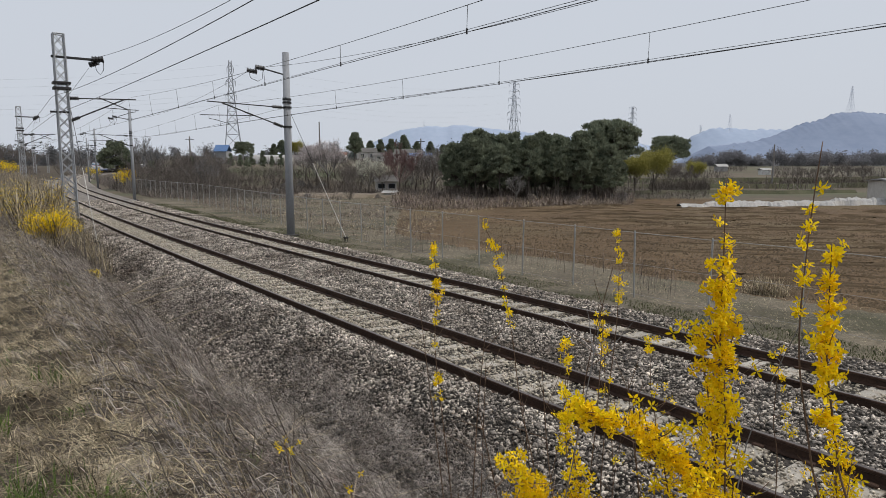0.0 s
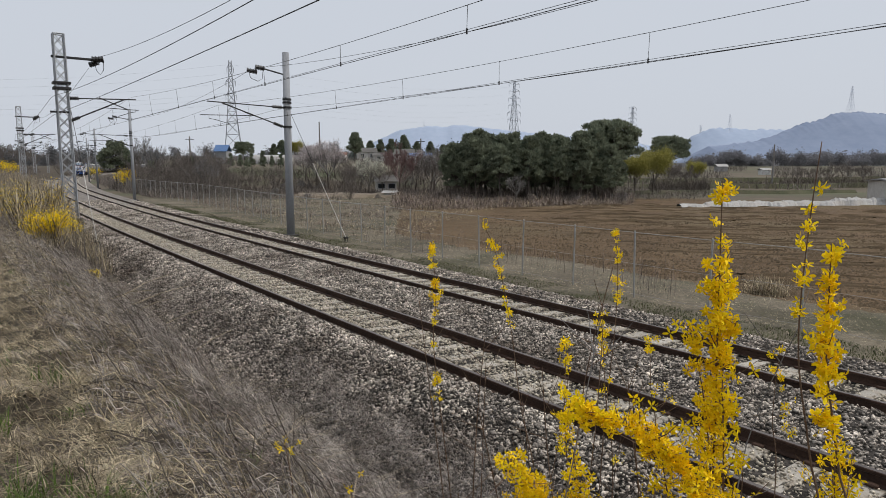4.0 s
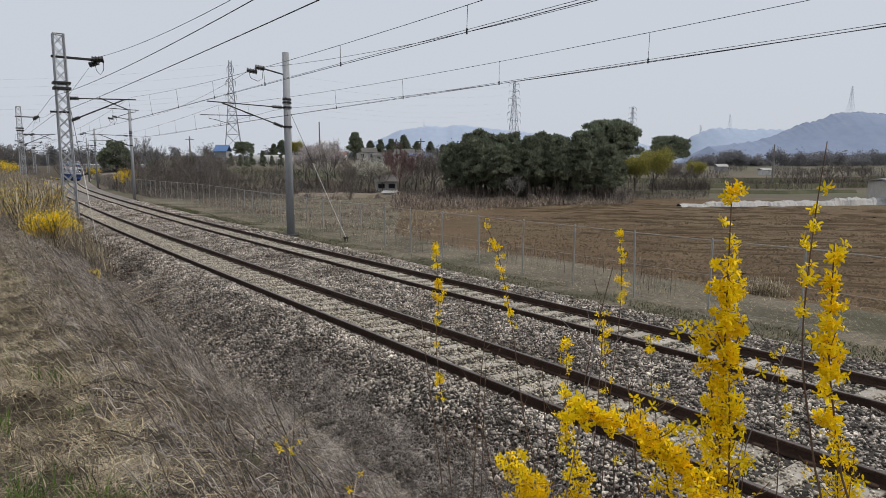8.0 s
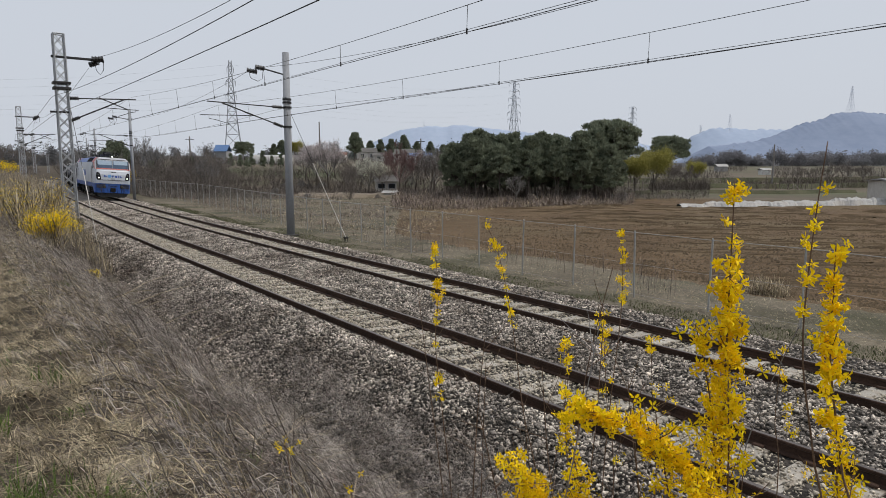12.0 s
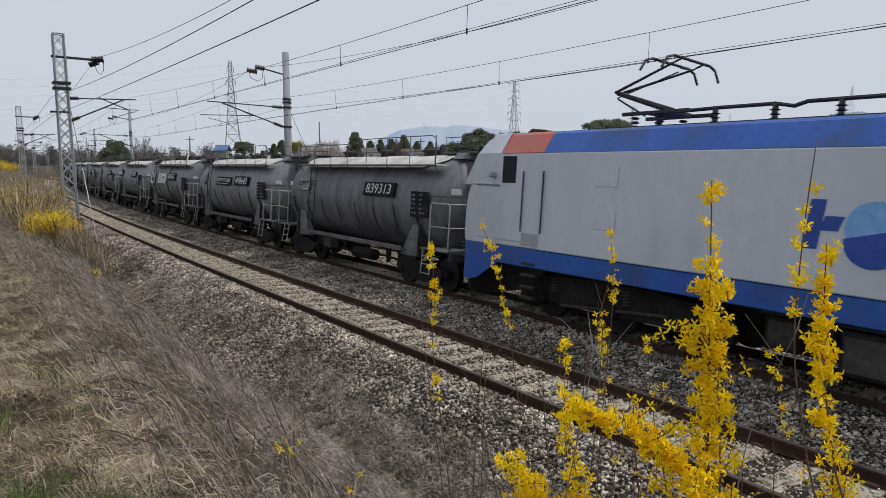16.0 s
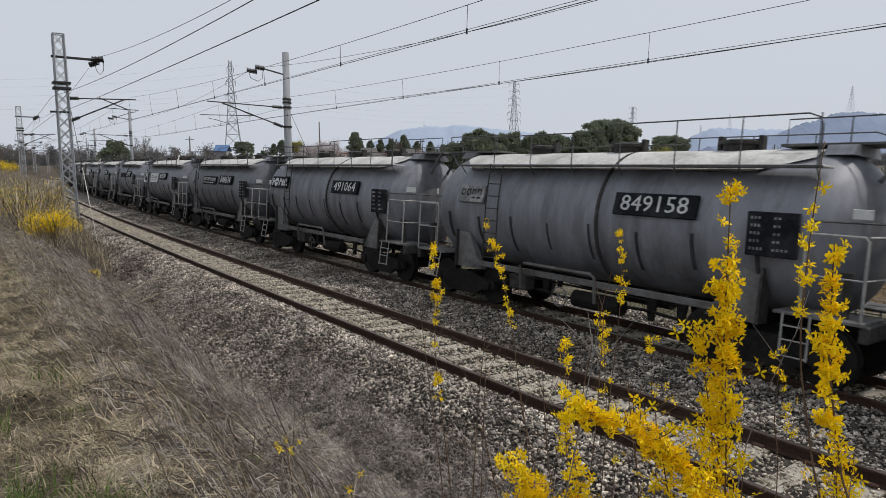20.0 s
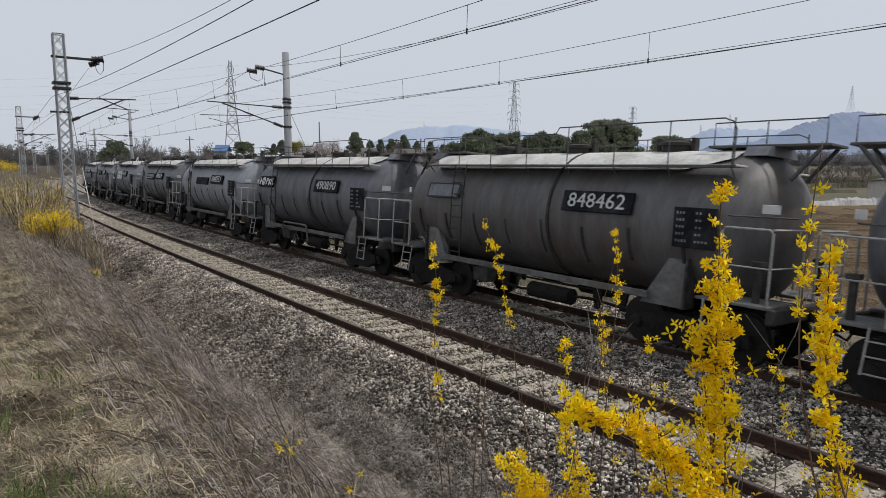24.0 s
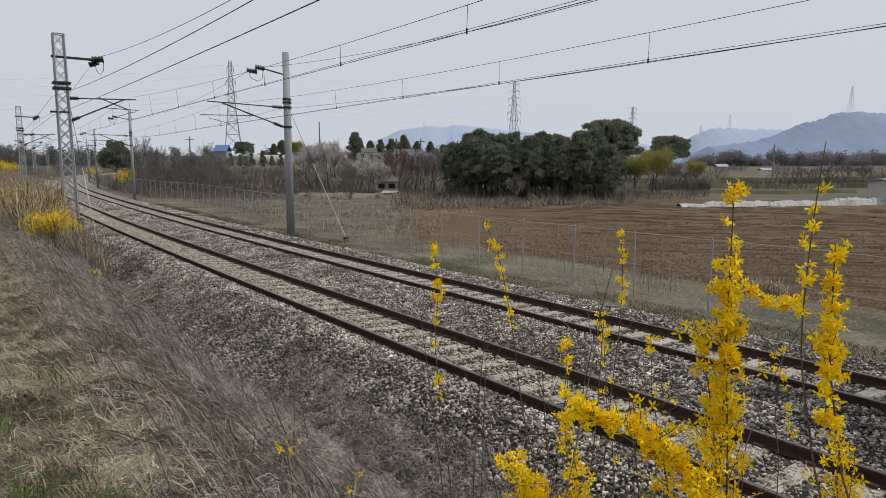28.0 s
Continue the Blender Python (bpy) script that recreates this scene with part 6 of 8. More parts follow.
big.matrix_basis = put(None, 0.257, 78, 40)
lone = pine_tree("pine_tree", "lone umbrella-shaped pine beyond the fields", 9.6, 4.6, 141, 0.50, lumps=170, per=130, pad=0.16, bit=0.032,
                 crown=[(0.45, 0.4), (0.58, 0.95), (0.75, 1.0), (0.9, 0.8), (1.0, 0.4)])
lone.matrix_basis = put(None, 0.354, 140, 10)
copy_thing(lone, put(None, -0.312, 140, 60, 0.52))
round_pine = pine_tree("pine_tree", "round dark pine beside the line", 7.4, 2.5, 142, 0.46, lumps=120, per=150, pad=0.20, bit=0.034)
round_pine.matrix_basis = put(None, -0.514, 100, 0)
for u, d, sc, k in ((-0.252, 165, 0.66, 0), (-0.265, 168, 0.55, 1), (-0.139, 165, 0.76, 2), (-0.245, 160, 0.5, 3), (-0.115, 215, 0.75, 0), (-0.098, 220, 0.8, 1), (-0.08, 215, 0.7, 2),
                    (-0.060, 225, 0.8, 3), (-0.04, 222, 0.75, 0), (-0.02, 225, 0.85, 1), (0.0, 220, 0.75, 2), (-0.132, 218, 0.7, 3), (-0.395, 118, 0.45, 1), (-0.46, 110, 0.6, 2)):
    copy_thing(grove[k], put(None, u, d, prng.uniform(0, 360), sc * (1.35 if d > 150 else 1.0)))
conifer = pine_tree("young_conifer", "small dark cone-shaped conifer in a garden row", 2.6, 0.75, 150, 0.06, "garden conifers", 70, cone=0.75, per=50, pad=0.30, bit=0.05)
for k, (u, d, sc) in enumerate(((-0.333, 122, 1.0), (-0.318, 122, 0.9), (-0.300, 121, 1.05), (-0.283, 122, 1.2), (-0.268, 123, 0.85), (-0.255, 122, 1.0), (-0.308, 118, 0.8))):
    m = put(None, u, d, prng.uniform(0, 360), sc)
    if k == 0:
        conifer.matrix_basis = m
    else:
        copy_thing(conifer, m)

# willows in first leaf
def willow(h, wide, seed):
    rng = random.Random(seed)
    t = thing("willow_tree", "yellow-green willow in first leaf", "tree", "willows by the grove")
    part("trunk", Geo().tube([(0, 0, -0.3), (0.1, 0, h * 0.5)], h * 0.025, 7, h * 0.015), M["bark"], t)
    starts = [((0.05, 0, h * 0.25), (math.cos(a) * 0.5, math.sin(a) * 0.5, 1)) for a in np.arange(0, 6.2, 0.8)]
    vs, fs, tips = twigs(rng, starts, h * 0.32, 0.55, 3, h * 0.008)
    part("limb_work", array_mesh("limb_work", [tuple(v) for v in vs], fs, M["twig_brown"]), None, t)
    v, f = leaf_bits(rng, [p for p, _ in tips], 60, h * 0.06, h * 0.022, 1.3)
    part("crown", array_mesh("crown", v, f, M["willow"]), None, t)
    return t


w1 = willow(5.6, 2.2, 160)
w1.matrix_basis = put(None, 0.330, 88, 0)
copy_thing(w1, put(None, 0.302, 86, 120, 0.86))
copy_thing(w1, put(None, 0.398, 112, 200, 0.72))
copy_thing(w1, put(None, -0.232, 170, 20, 0.9))

# bare trees
kinds = [bare_tree("bare_tree", "leafless brown tree in the village scrub", 6.2, 200 + k, M["twig_brown"], 4, 0.95) for k in range(3)]
greys = [bare_tree("bare_tree", "leafless grey tree with fine twigs", 7.2, 210 + k, M["twig_grey"], 4, 0.85) for k in range(2)]
red = bare_tree("budding_tree", "reddish budding tree beside a house", 6.0, 220, M["twig_red"], 5, 0.5)
red.matrix_basis = put(None, -0.070, 82, 0)
pale = bare_tree("blossom_tree", "pale pink blossom tree in the village scrub", 7.2, 221, M["twig_grey"], 4, 0.7, M["blossom"])
pale.matrix_basis = put(None, -0.180, 96, 0)
copy_thing(pale, put(None, -0.198, 100, 80, 0.9))
copy_thing(pale, put(None, -0.216, 106, 150, 0.75))
copy_thing(pale, put(None, -0.036, 104, 250, 0.75))
white = bare_tree("blossom_tree", "white blossom tree beside a shed", 5.0, 222, M["twig_grey"], 4, 0.8, M["blossom_white"])
white.matrix_basis = put(None, -0.118, 84, 30)
spots = [(-0.466, 98, 1.2, "g"), (-0.43, 96, 1.04, "b"), (-0.415, 90, 1.10, "b"), (-0.40, 92, 1.17, "b"), (-0.385, 88, 1.10, "b"), (-0.37, 90, 1.04, "b"), (-0.358, 86, 0.98, "b"),
         (-0.445, 92, 0.98, "b"), (-0.48, 96, 0.91, "b"), (-0.345, 95, 0.6, "b"), (-0.02, 86, 1.05, "b"), (-0.014, 88, 0.95, "g"), (-0.045, 90, 0.8, "b"), (-0.095, 92, 0.7, "b"),
         (-0.155, 95, 0.75, "b"), (-0.17, 110, 0.9, "g"), (-0.21, 112, 0.8, "b"), (0.115, 70, 0.45, "g"), (0.36, 98, 0.7, "b"), (0.375, 100, 0.65, "b"), (0.39, 104, 0.6, "b"),
         (0.345, 102, 0.7, "b"), (-0.58, 120, 0.9, "g"), (-0.60, 140, 0.9, "b"), (0.56, 120, 0.5, "b"), (0.585, 118, 0.6, "b"), (0.61, 121, 0.6, "b"), (0.63, 117, 0.65, "b"), (0.66, 119, 0.65, "b"),
         (-0.475, 88, 0.7, "b"), (-0.455, 84, 0.65, "b"), (-0.435, 82, 0.7, "b"), (-0.41, 80, 0.65, "b"), (-0.39, 78, 0.6, "b"), (-0.375, 80, 0.6, "g"), (-0.36, 76, 0.55, "b"), (-0.34, 84, 0.6, "b"), (-0.325, 90, 0.55, "b"), (-0.30, 92, 0.5, "b"), (-0.27, 96, 0.6, "b"), (-0.25, 100, 0.6, "b"), (-0.225, 95, 0.65, "g"), (-0.145, 90, 0.6, "b"), (-0.13, 98, 0.8, "b"), (-0.06, 95, 0.8, "b"), (-0.05, 100, 0.8, "g"), (-0.03, 98, 0.8, "b"), (0.005, 92, 0.8, "b"), (0.015, 84, 0.7, "b"),
         (-0.64, 150, 0.9, "b"), (-0.66, 140, 0.9, "b"), (-0.69, 120, 0.8, "b")]
for k, (u, d, sc, w) in enumerate(spots):
    src = greys[k % 2] if w == "g" else kinds[k % 3]
    m = put(None, u, d, prng.uniform(0, 360), sc, (1.3 if w == "b" and d < 100 and u < -0.2 else 0.5) * sc)
    if k == 0:
        greys[0].matrix_basis = m
    elif k == 17:
        greys[1].matrix_basis = m
    elif k in (1, 2, 3):
        kinds[k % 3].matrix_basis = m
    else:
        copy_thing(src, m)


# leafless bushes, branching from the ground
shrub_spots = [(prng.uniform(-0.50, 0.02), prng.uniform(74, 104)) for _ in range(52)]
shrub_spots += [(prng.uniform(0.335, 0.40), prng.uniform(90, 104)) for _ in range(9)] + [(prng.uniform(0.02, 0.29), prng.uniform(70, 73)) for _ in range(10)]
shrub_spots += [(prng.uniform(0.60, 0.69), prng.uniform(138, 152)) for _ in range(7)]
bush = [bare_tree("bare_bush", "leafless bush in the scrub", 5.0, 230 + k, M["twig_grey"] if k else M["twig_brown"], 4, 1.1, None, "leafless bushes across the fields") for k in range(2)]
for k, (u, d) in enumerate(shrub_spots):
    sc = prng.uniform(0.35, 0.75)
    m = put(None, u, d, prng.uniform(0, 360), sc, 0.34 * 5.0 * sc)
    if k < 2:
        bush[k].matrix_basis = m
    else:
        copy_thing(bush[k % 2], m)


# ---- scrub, grass and weeds ----
def spikes(name, label, x, y, z, height, lean, width, mat, seed, category="dry grass", curl=0.5, joints=3, way=None):
    """Thin bent blades, one from each point, as jointed ribbons."""
    r = np.random.RandomState(seed)
    n = len(x)
    a = r.uniform(0, 6.283, n) if way is None else way + r.normal(0, 0.7, n)
    h = height * r.uniform(0.45, 1.3, n)
    ln = lean * r.uniform(0.2, 1.5, n)
    w = width * r.uniform(0.6, 1.4, n)
    dx, dy = np.cos(a), np.sin(a)
    tx, ty = -dy, dx
    rows = []
    for u, wf in (((0.0, 1.0), (0.4, 0.85), (0.75, 0.55), (1.0, 0.12)) if joints == 3 else ((0.0, 1.0), (0.55, 0.75), (1.0, 0.15))):
        bend = ln * (u ** 1.7)
        up = h * (u - curl * 0.5 * u * u * np.minimum(ln / np.maximum(h, 1e-3), 1.0))
        cx, cy, cz = x + dx * bend, y + dy * bend, z - 0.02 + up
        for sgn in (-1, 1):
            rows.append(np.stack([cx + sgn * tx * w * wf * 0.5, cy + sgn * ty * w * wf * 0.5, cz], 1))
    v = np.stack(rows, 1).reshape(-1, 3)
    q = np.array([[0, 1, 3, 2], [2, 3, 5, 4], [4, 5, 7, 6]])[:joints]
    f = ((np.arange(n) * 2 * (joints + 1))[:, None, None] + q[None]).reshape(-1, 4)
    return thing(name, label, category, kind="stuff", data=array_mesh(name, v, f, mat))


def strip_points(n, s0, s1, o0, o1, seed, power=1.0):
    r = np.random.RandomState(seed)
    s = s0 + (s1 - s0) * r.uniform(0, 1, n) ** power
    o = r.uniform(0, 1, n)
    o = o0 + (o1 - o0) * o
    x, y = along(s, o)
    return s, o, x, y, land(s, o, x, y)


def clear_of_eye(x, y, *more):
    keep = np.hypot(x, y) > 1.3
    return [a[keep] for a in (x, y, *more)]


def tufts(n, per, s0, s1, o0, o1, seed, power, spread):
    """Blades gathered in tufts: plan points and the way each blade leans."""
    r = np.random.RandomState(seed)
    m = n // per
    cs, co = s0 + (s1 - s0) * r.uniform(0, 1, m) ** power, r.uniform(o0, o1, m)
    cx, cy = along(cs, co)
    lay = r.uniform(0, 6.283, m)
    d, a = np.abs(r.normal(0, spread, (m, per))), r.uniform(0, 6.283, (m, per))
    x, y = (cx[:, None] + d * np.cos(a)).ravel(), (cy[:, None] + d * np.sin(a)).ravel()
    ahead = np.where(r.uniform(0, 1, (m, per)) < 0.5, a, lay[:, None]).ravel()
    s, o = nearest(x, y)
    return s, o, x, y, land(s, o, x, y), ahead


# grey tangle on the face of the near bank
def on_face(s, o, x, y, z):
    return np.maximum(z, np.interp(o, bed_o, bed_z) * (o > -7.2) - 2 * (o <= -7.2))


s, o, x, y, z, w = tufts(84000, 22, -5.5, 26, -10.05, -5.3, 301, 1.45, 0.10)
keep = (o < toe(s) + 0.40 + 0.5 * rough(x, y, 1.3, 31)) & (rough(x, y, 0.8, 61) + 0.6 * rough(x, y, 0.35, 62) > -0.50)
x, y, z, w = clear_of_eye(x[keep], y[keep], on_face(s, o, x, y, z)[keep], w[keep])
spikes("dead_weeds", "tangle of grey-brown dead weeds on the bank", x, y, z, 0.10, 0.13, 0.0064, M["dead_stem"], 302, curl=1.5, way=w + np.random.RandomState(350).normal(0, 1.1, len(w)))
# thicker cover where the bank runs out over the stones
s, o, x, y, z, w = tufts(26000, 20, -5.5, 3.5, -7.6, -5.9, 351, 0.8, 0.12)
keep = o < -6.05 + 0.22 * rough(x, y, 1.1, 31) - 0.55 * sstep(0.5, 3.5, s)
x, y, z = clear_of_eye(x[keep], y[keep], on_face(s, o, x, y, z)[keep])
spikes("dead_weeds", "tangle of grey-brown dead weeds over the stones", x, y, z, 0.15, 0.22, 0.0074, M["pale_stem"], 352, curl=1.2)


def tangle(name, label, n, s0, s1, o0, o1, seed, size, r, mat, lift=0.10, power=1.3):
    """Crooked thin stems lying across one another, each a four-jointed three-sided rod."""
    rs = np.random.RandomState(seed)
    sv, ov = s0 + (s1 - s0) * rs.uniform(0, 1, n) ** power, rs.uniform(o0, o1, n)
    tx, ty = along(sv, ov)
    keep = (ov < toe(sv) + 0.25) & (rough(tx, ty, 0.9, 63) + 0.7 * rough(tx, ty, 0.4, 64) > -0.35)
    sv, ov = sv[keep], ov[keep]
    n = len(sv)
    px, py = along(sv, ov)
    a = rs.uniform(0, 6.283, n)
    step = size * rs.uniform(0.4, 1.5, n) / 4
    rise = rs.uniform(-0.2, 1.5, n)
    up = rs.uniform(0.0, lift, n)
    line, ring = [], []
    for k in range(5):
        s2, o2 = nearest(px, py)
        line.append(np.stack([px, py, on_face(s2, o2, px, py, land(s2, o2, px, py)) + up], 1))
        a = a + rs.normal(0, 1.0, n)
        px, py = px + step * np.cos(a), py + step * np.sin(a)
        up = np.maximum(up + step * (rise + rs.normal(0, 0.6, n)) * (1.0 if k < 2 else 0.1 if k == 2 else -0.7), 0.0)
    wide = r * rs.uniform(0.6, 1.4, n)
    for k in range(5):
        for q in range(3):
            t = 2.094 * q
            ring.append(line[k] + (wide * (1 - 0.17 * k))[:, None] * np.array([math.cos(t) * 0.7, math.sin(t) * 0.7, math.sin(t + 0.8)]))
    v = np.stack(ring, 1).reshape(-1, 3)
    f = []
    for k in range(4):
        for q in range(3):
            f.append((3 * k + q, 3 * k + (q + 1) % 3, 3 * k + 3 + (q + 1) % 3, 3 * k + 3 + q))
    f = ((np.arange(n) * 15)[:, None, None] + np.array(f)[None]).reshape(-1, 4)
    far = np.repeat(np.hypot(line[0][:, 0], line[0][:, 1]) > 1.5, 12)
    thing(name, label, "dry stems", kind="stuff", data=array_mesh(name, v, f[far], mat))


tangle("dead_tangle", "criss-cross mat of thin bleached dead stems on the bank", 26000, -5.5, 15, -10.0, -5.7, 353, 0.19, 0.0032, M["pale_stem"])
tangle("toe_tangle", "pale dead stems straggling over the stones", 5500, -5.5, 3.5, -7.6, -5.9, 356, 0.22, 0.0034, M["pale_stem"], 0.07, 0.8)
tangle("dark_tangle", "dark dead stems among the bleached weeds", 1500, -5.5, 22, -10.0, -5.7, 354, 0.45, 0.0036, M["bark"], 0.14)
tangle("straw_tangle", "criss-cross mat of bleached straw on the bank", 11000, -5.5, 14, -11.6, -9.2, 355, 0.20, 0.0028, M["straw"], 0.06)
s, o, x, y, z = strip_points(2600, -6, 24, -9.6, -6.2, 303, 1.1)
keep = (o < toe(s)) & (rough(x, y, 2.5, 33) > -0.25)
x, y, z = clear_of_eye(x[keep], y[keep], z[keep])
spikes("weed_stalks", "upright dry weed stalks on the bank", x, y, z, 0.22, 0.26, 0.005, M["dead_stem"], 304, curl=0.9)
s, o, x, y, z = strip_points(1500, -6, 16, -9.6, -6.4, 331, 1.1)
x, y, z = clear_of_eye(x[o < toe(s)], y[o < toe(s)], z[o < toe(s)])
spikes("bleached_stalks", "long bleached stalks lying over the weeds", x, y, z + 0.05, 0.22, 0.55, 0.006, M["straw"], 332, curl=0.9)
# straw-coloured grass on the crown of the bank
s, o, x, y, z, w = tufts(95000, 30, -5.5, 20, -11.3, -9.8, 305, 1.25, 0.085)
keep = rough(x, y, 1.7, 51) + 0.5 * rough(x, y, 0.6, 52) > -0.95
x, y, z, w = clear_of_eye(x[keep], y[keep], z[keep], w[keep])
spikes("straw_grass", "matted straw-coloured grass on top of the bank", x, y, z, 0.095, 0.16, 0.0052, M["straw"], 306, curl=1.15, joints=2, way=w)
s, o, x, y, z, w = tufts(36000, 26, -5.5, 20, -11.3, -9.3, 333, 1.5, 0.10)
x, y, z, w = clear_of_eye(x, y, z, w)
spikes("dead_grass", "dull brown dead grass among the straw", x, y, z, 0.075, 0.16, 0.0045, M["dead_stem"], 334, curl=1.2, joints=2, way=w)
s, o, x, y, z, w = tufts(7000, 30, -5.5, 9, -11.4, -9.2, 307, 1.2, 0.05)
keep = rough(x, y, 1.4, 35) > 0.10
x, y, z, w = clear_of_eye(x[keep], y[keep], z[keep], w[keep])
spikes("young_grass", "tufts of fresh green grass in the straw", x, y, z, 0.10, 0.10, 0.0045, M["green_blade"], 308, "grass", curl=0.6, joints=2, way=w)
s, o, x, y, z, w = tufts(30000, 24, -14, -5, -16, -8.6, 339, 1.0, 0.12)
x, y, z, w = clear_of_eye(x, y, z, w)
behind = y < 2.4
spikes("bank_grass", "thin straw-coloured grass on the crown of the bank", x[behind], y[behind], z[behind], 0.09, 0.16, 0.006, M["straw"], 340, curl=1.1, joints=2, way=w[behind])
r = np.random.RandomState(335)
for cx, cy, n, sd in ((-2.80, 3.67, 170, 0.07), (-1.95, 2.74, 300, 0.10), (-1.50, 2.72, 120, 0.08), (-2.95, 4.6, 60, 0.06)):
    x, y = cx + r.normal(0, sd, n), cy + r.normal(0, sd, n)
    s, o = nearest(x, y)
    spikes("grass_tuft", "bright green tuft of young grass on the bank", x, y, land(s, o, x, y), 0.17, 0.13, 0.0055, M["green_blade"], 336 + n, "grass", curl=0.5)
# brown thicket along the bank further on
s, o, x, y, z = strip_points(26000, 17, 95, -16, -6.4, 309, 1.3)
keep = o < toe(s) - 0.7
x, y, z = x[keep], y[keep], z[keep]
spikes("bank_thicket", "brown leafless thicket along the bank", x, y, z, 1.05, 0.5, 0.012, M["straw"], 310, "thicket", curl=0.3)
s, o, x, y, z = strip_points(6000, 14, 95, -18, -7.0, 311, 1.3)
keep = o < toe(s) - 0.9
spikes("bank_brushwood", "grey-brown brushwood along the bank", x[keep], y[keep], z[keep], 1.35, 0.4, 0.011, M["twig_brown"], 312, "thicket", curl=0.2)
# brush that closes in where the line bends away
for s0, s1, o0, o1, n, high, seed in ((92, 175, -24, -6.6, 9000, 1.5, 381), (84, 170, 4.6, 14, 8000, 1.9, 382), (70, 90, 5.6, 12, 2500, 1.1, 383)):
    s, o, x, y, z = strip_points(n, s0, s1, o0, o1, seed)
    keep = rough(x, y, 6, 70) + 0.5 * rough(x, y, 2.5, 71) > -0.35
    x, y, z = x[keep], y[keep], z[keep]
    spikes("line_brush", "brown leafless brush beside the bending line", x, y, z, high * (0.85 + 0.4 * rough(x, y, 5, 72)), 0.7, 0.030, M["twig_brown"], seed + 5, "thicket", curl=0.5)
# weeds between ballast and fence and beyond it
s, o, x, y, z = strip_points(15000, -6, 60, 4.2, 9.5, 313, 1.4)
spikes("verge_grass", "low dry grass on the verge by the fence", x, y, z, 0.09, 0.14, 0.010, M["straw"], 314)
s, o, x, y, z = strip_points(16000, -6, 40, 4.9, 7.3, 356, 1.3)
keep = rough(x, y, 3.0, 57) > -0.3
spikes("verge_straw", "pale flattened straw between the weeds and the field", x[keep], y[keep], z[keep], 0.05, 0.18, 0.016, M["straw"], 357, curl=1.2)
s, o, x, y, z = strip_points(26000, -6, 60, 3.45, 4.75, 315, 1.4)
keep = rough(x, y, 3.5, 36) > -0.35
spikes("verge_green", "thin green weeds on the verge", x[keep], y[keep], z[keep], 0.09, 0.10, 0.014, M["verge_blade"], 316, "grass")
s, o, x, y, z = strip_points(1800, 2, 60, 5.6, 9.0, 317, 1.2)
keep = rough(x, y, 4.0, 37) > -0.1
spikes("fence_weeds", "tall dry weed stalks along the fence", x[keep], y[keep], z[keep], 0.75, 0.25, 0.010, M["dead_stem"], 318, curl=0.3)
# scrubby waste ground between the fence and the village
r = np.random.RandomState(319)
n = 42000
d = 36 + 60 * r.uniform(0, 1, n) ** 0.8
u = r.uniform(-0.52, 0.30, n)
x, y = u * d, d
sv, ov = nearest(x, y)
edge = 30 + 34 * sstep(-0.08, 0.10, u + 0.02 * rough(x, y, 7, 41)) + 3 * rough(x, y, 8, 40)
keep = (ov > 8.0) & (d > edge) & (rough(x, y, 11, 38) + 0.6 * rough(x, y, 4, 43) > 0.0)
x, y = x[keep], y[keep]
z = land(sv[keep], ov[keep], x, y)
spikes("waste_scrub", "brown scrub and tall dead grass on waste ground", x, y, z, 0.34, 0.45, 0.024, M["dead_stem"], 320, "scrub", curl=0.7)
n = 26000
d = 36 + 55 * r.uniform(0, 1, n)
u = r.uniform(-0.50, 0.28, n)
x, y = u * d, d
sv, ov = nearest(x, y)
edge = 28 + 34 * sstep(-0.08, 0.10, u + 0.02 * rough(x, y, 7, 41)) + 3 * rough(x, y, 8, 40)
keep = (ov > 8.0) & (d > edge)
x, y = x[keep], y[keep]
spikes("waste_grass", "pale dry grass on waste ground", x, y, land(sv[keep], ov[keep], x, y), 0.22, 0.35, 0.026, M["straw"], 321, "dry grass", curl=0.8)
# undergrowth below the village trees and the grove
n = 30000
d = 72 + 45 * r.uniform(0, 1, n)
u = r.uniform(-0.55, 0.42, n)
x, y = u * d, d
sv, ov = nearest(x, y)
keep = (ov > 9) & ((u < 0.02) | (d > 76)) & (rough(x, y, 16, 42) > -0.35) & ((u < -0.16) | (u > -0.06) | (d > 88))
x, y = x[keep], y[keep]
spikes("undergrowth", "dense brown undergrowth below the trees", x, y, land(sv[keep], ov[keep], x, y), 0.85, 0.7, 0.030, M["twig_brown"], 325, "scrub", curl=0.3)
n = 34000
u = r.uniform(-0.08, 0.30, n)
d = 58 + 30 * np.maximum(u, -0.02) + (82 - 58 - 30 * np.maximum(u, -0.02)) * r.uniform(0, 1, n)
x, y = u * d, d
sv, ov = nearest(x, y)
keep = rough(x, y, 5, 44) + 0.5 * rough(x, y, 2, 45) > -0.35
x, y = x[keep], y[keep]
z, high = land(sv[keep], ov[keep], x, y), np.maximum(0.75 + 1.0 * rough(x, y, 5.0, 58) + 0.6 * rough(x, y, 1.8, 46), 0.15)
half = np.arange(len(x)) % 3 > 0
spikes("grove_brush", "brown brush along the edge of the pine grove", x[half], y[half], z[half], high[half], 0.95, 0.026, M["dead_stem"], 326, "scrub", curl=0.9)
spikes("grove_straw", "pale dead grass among the brush by the grove", x[~half], y[~half], z[~half], 0.7 * high[~half], 0.8, 0.026, M["straw"], 328, "dry grass", curl=0.9)
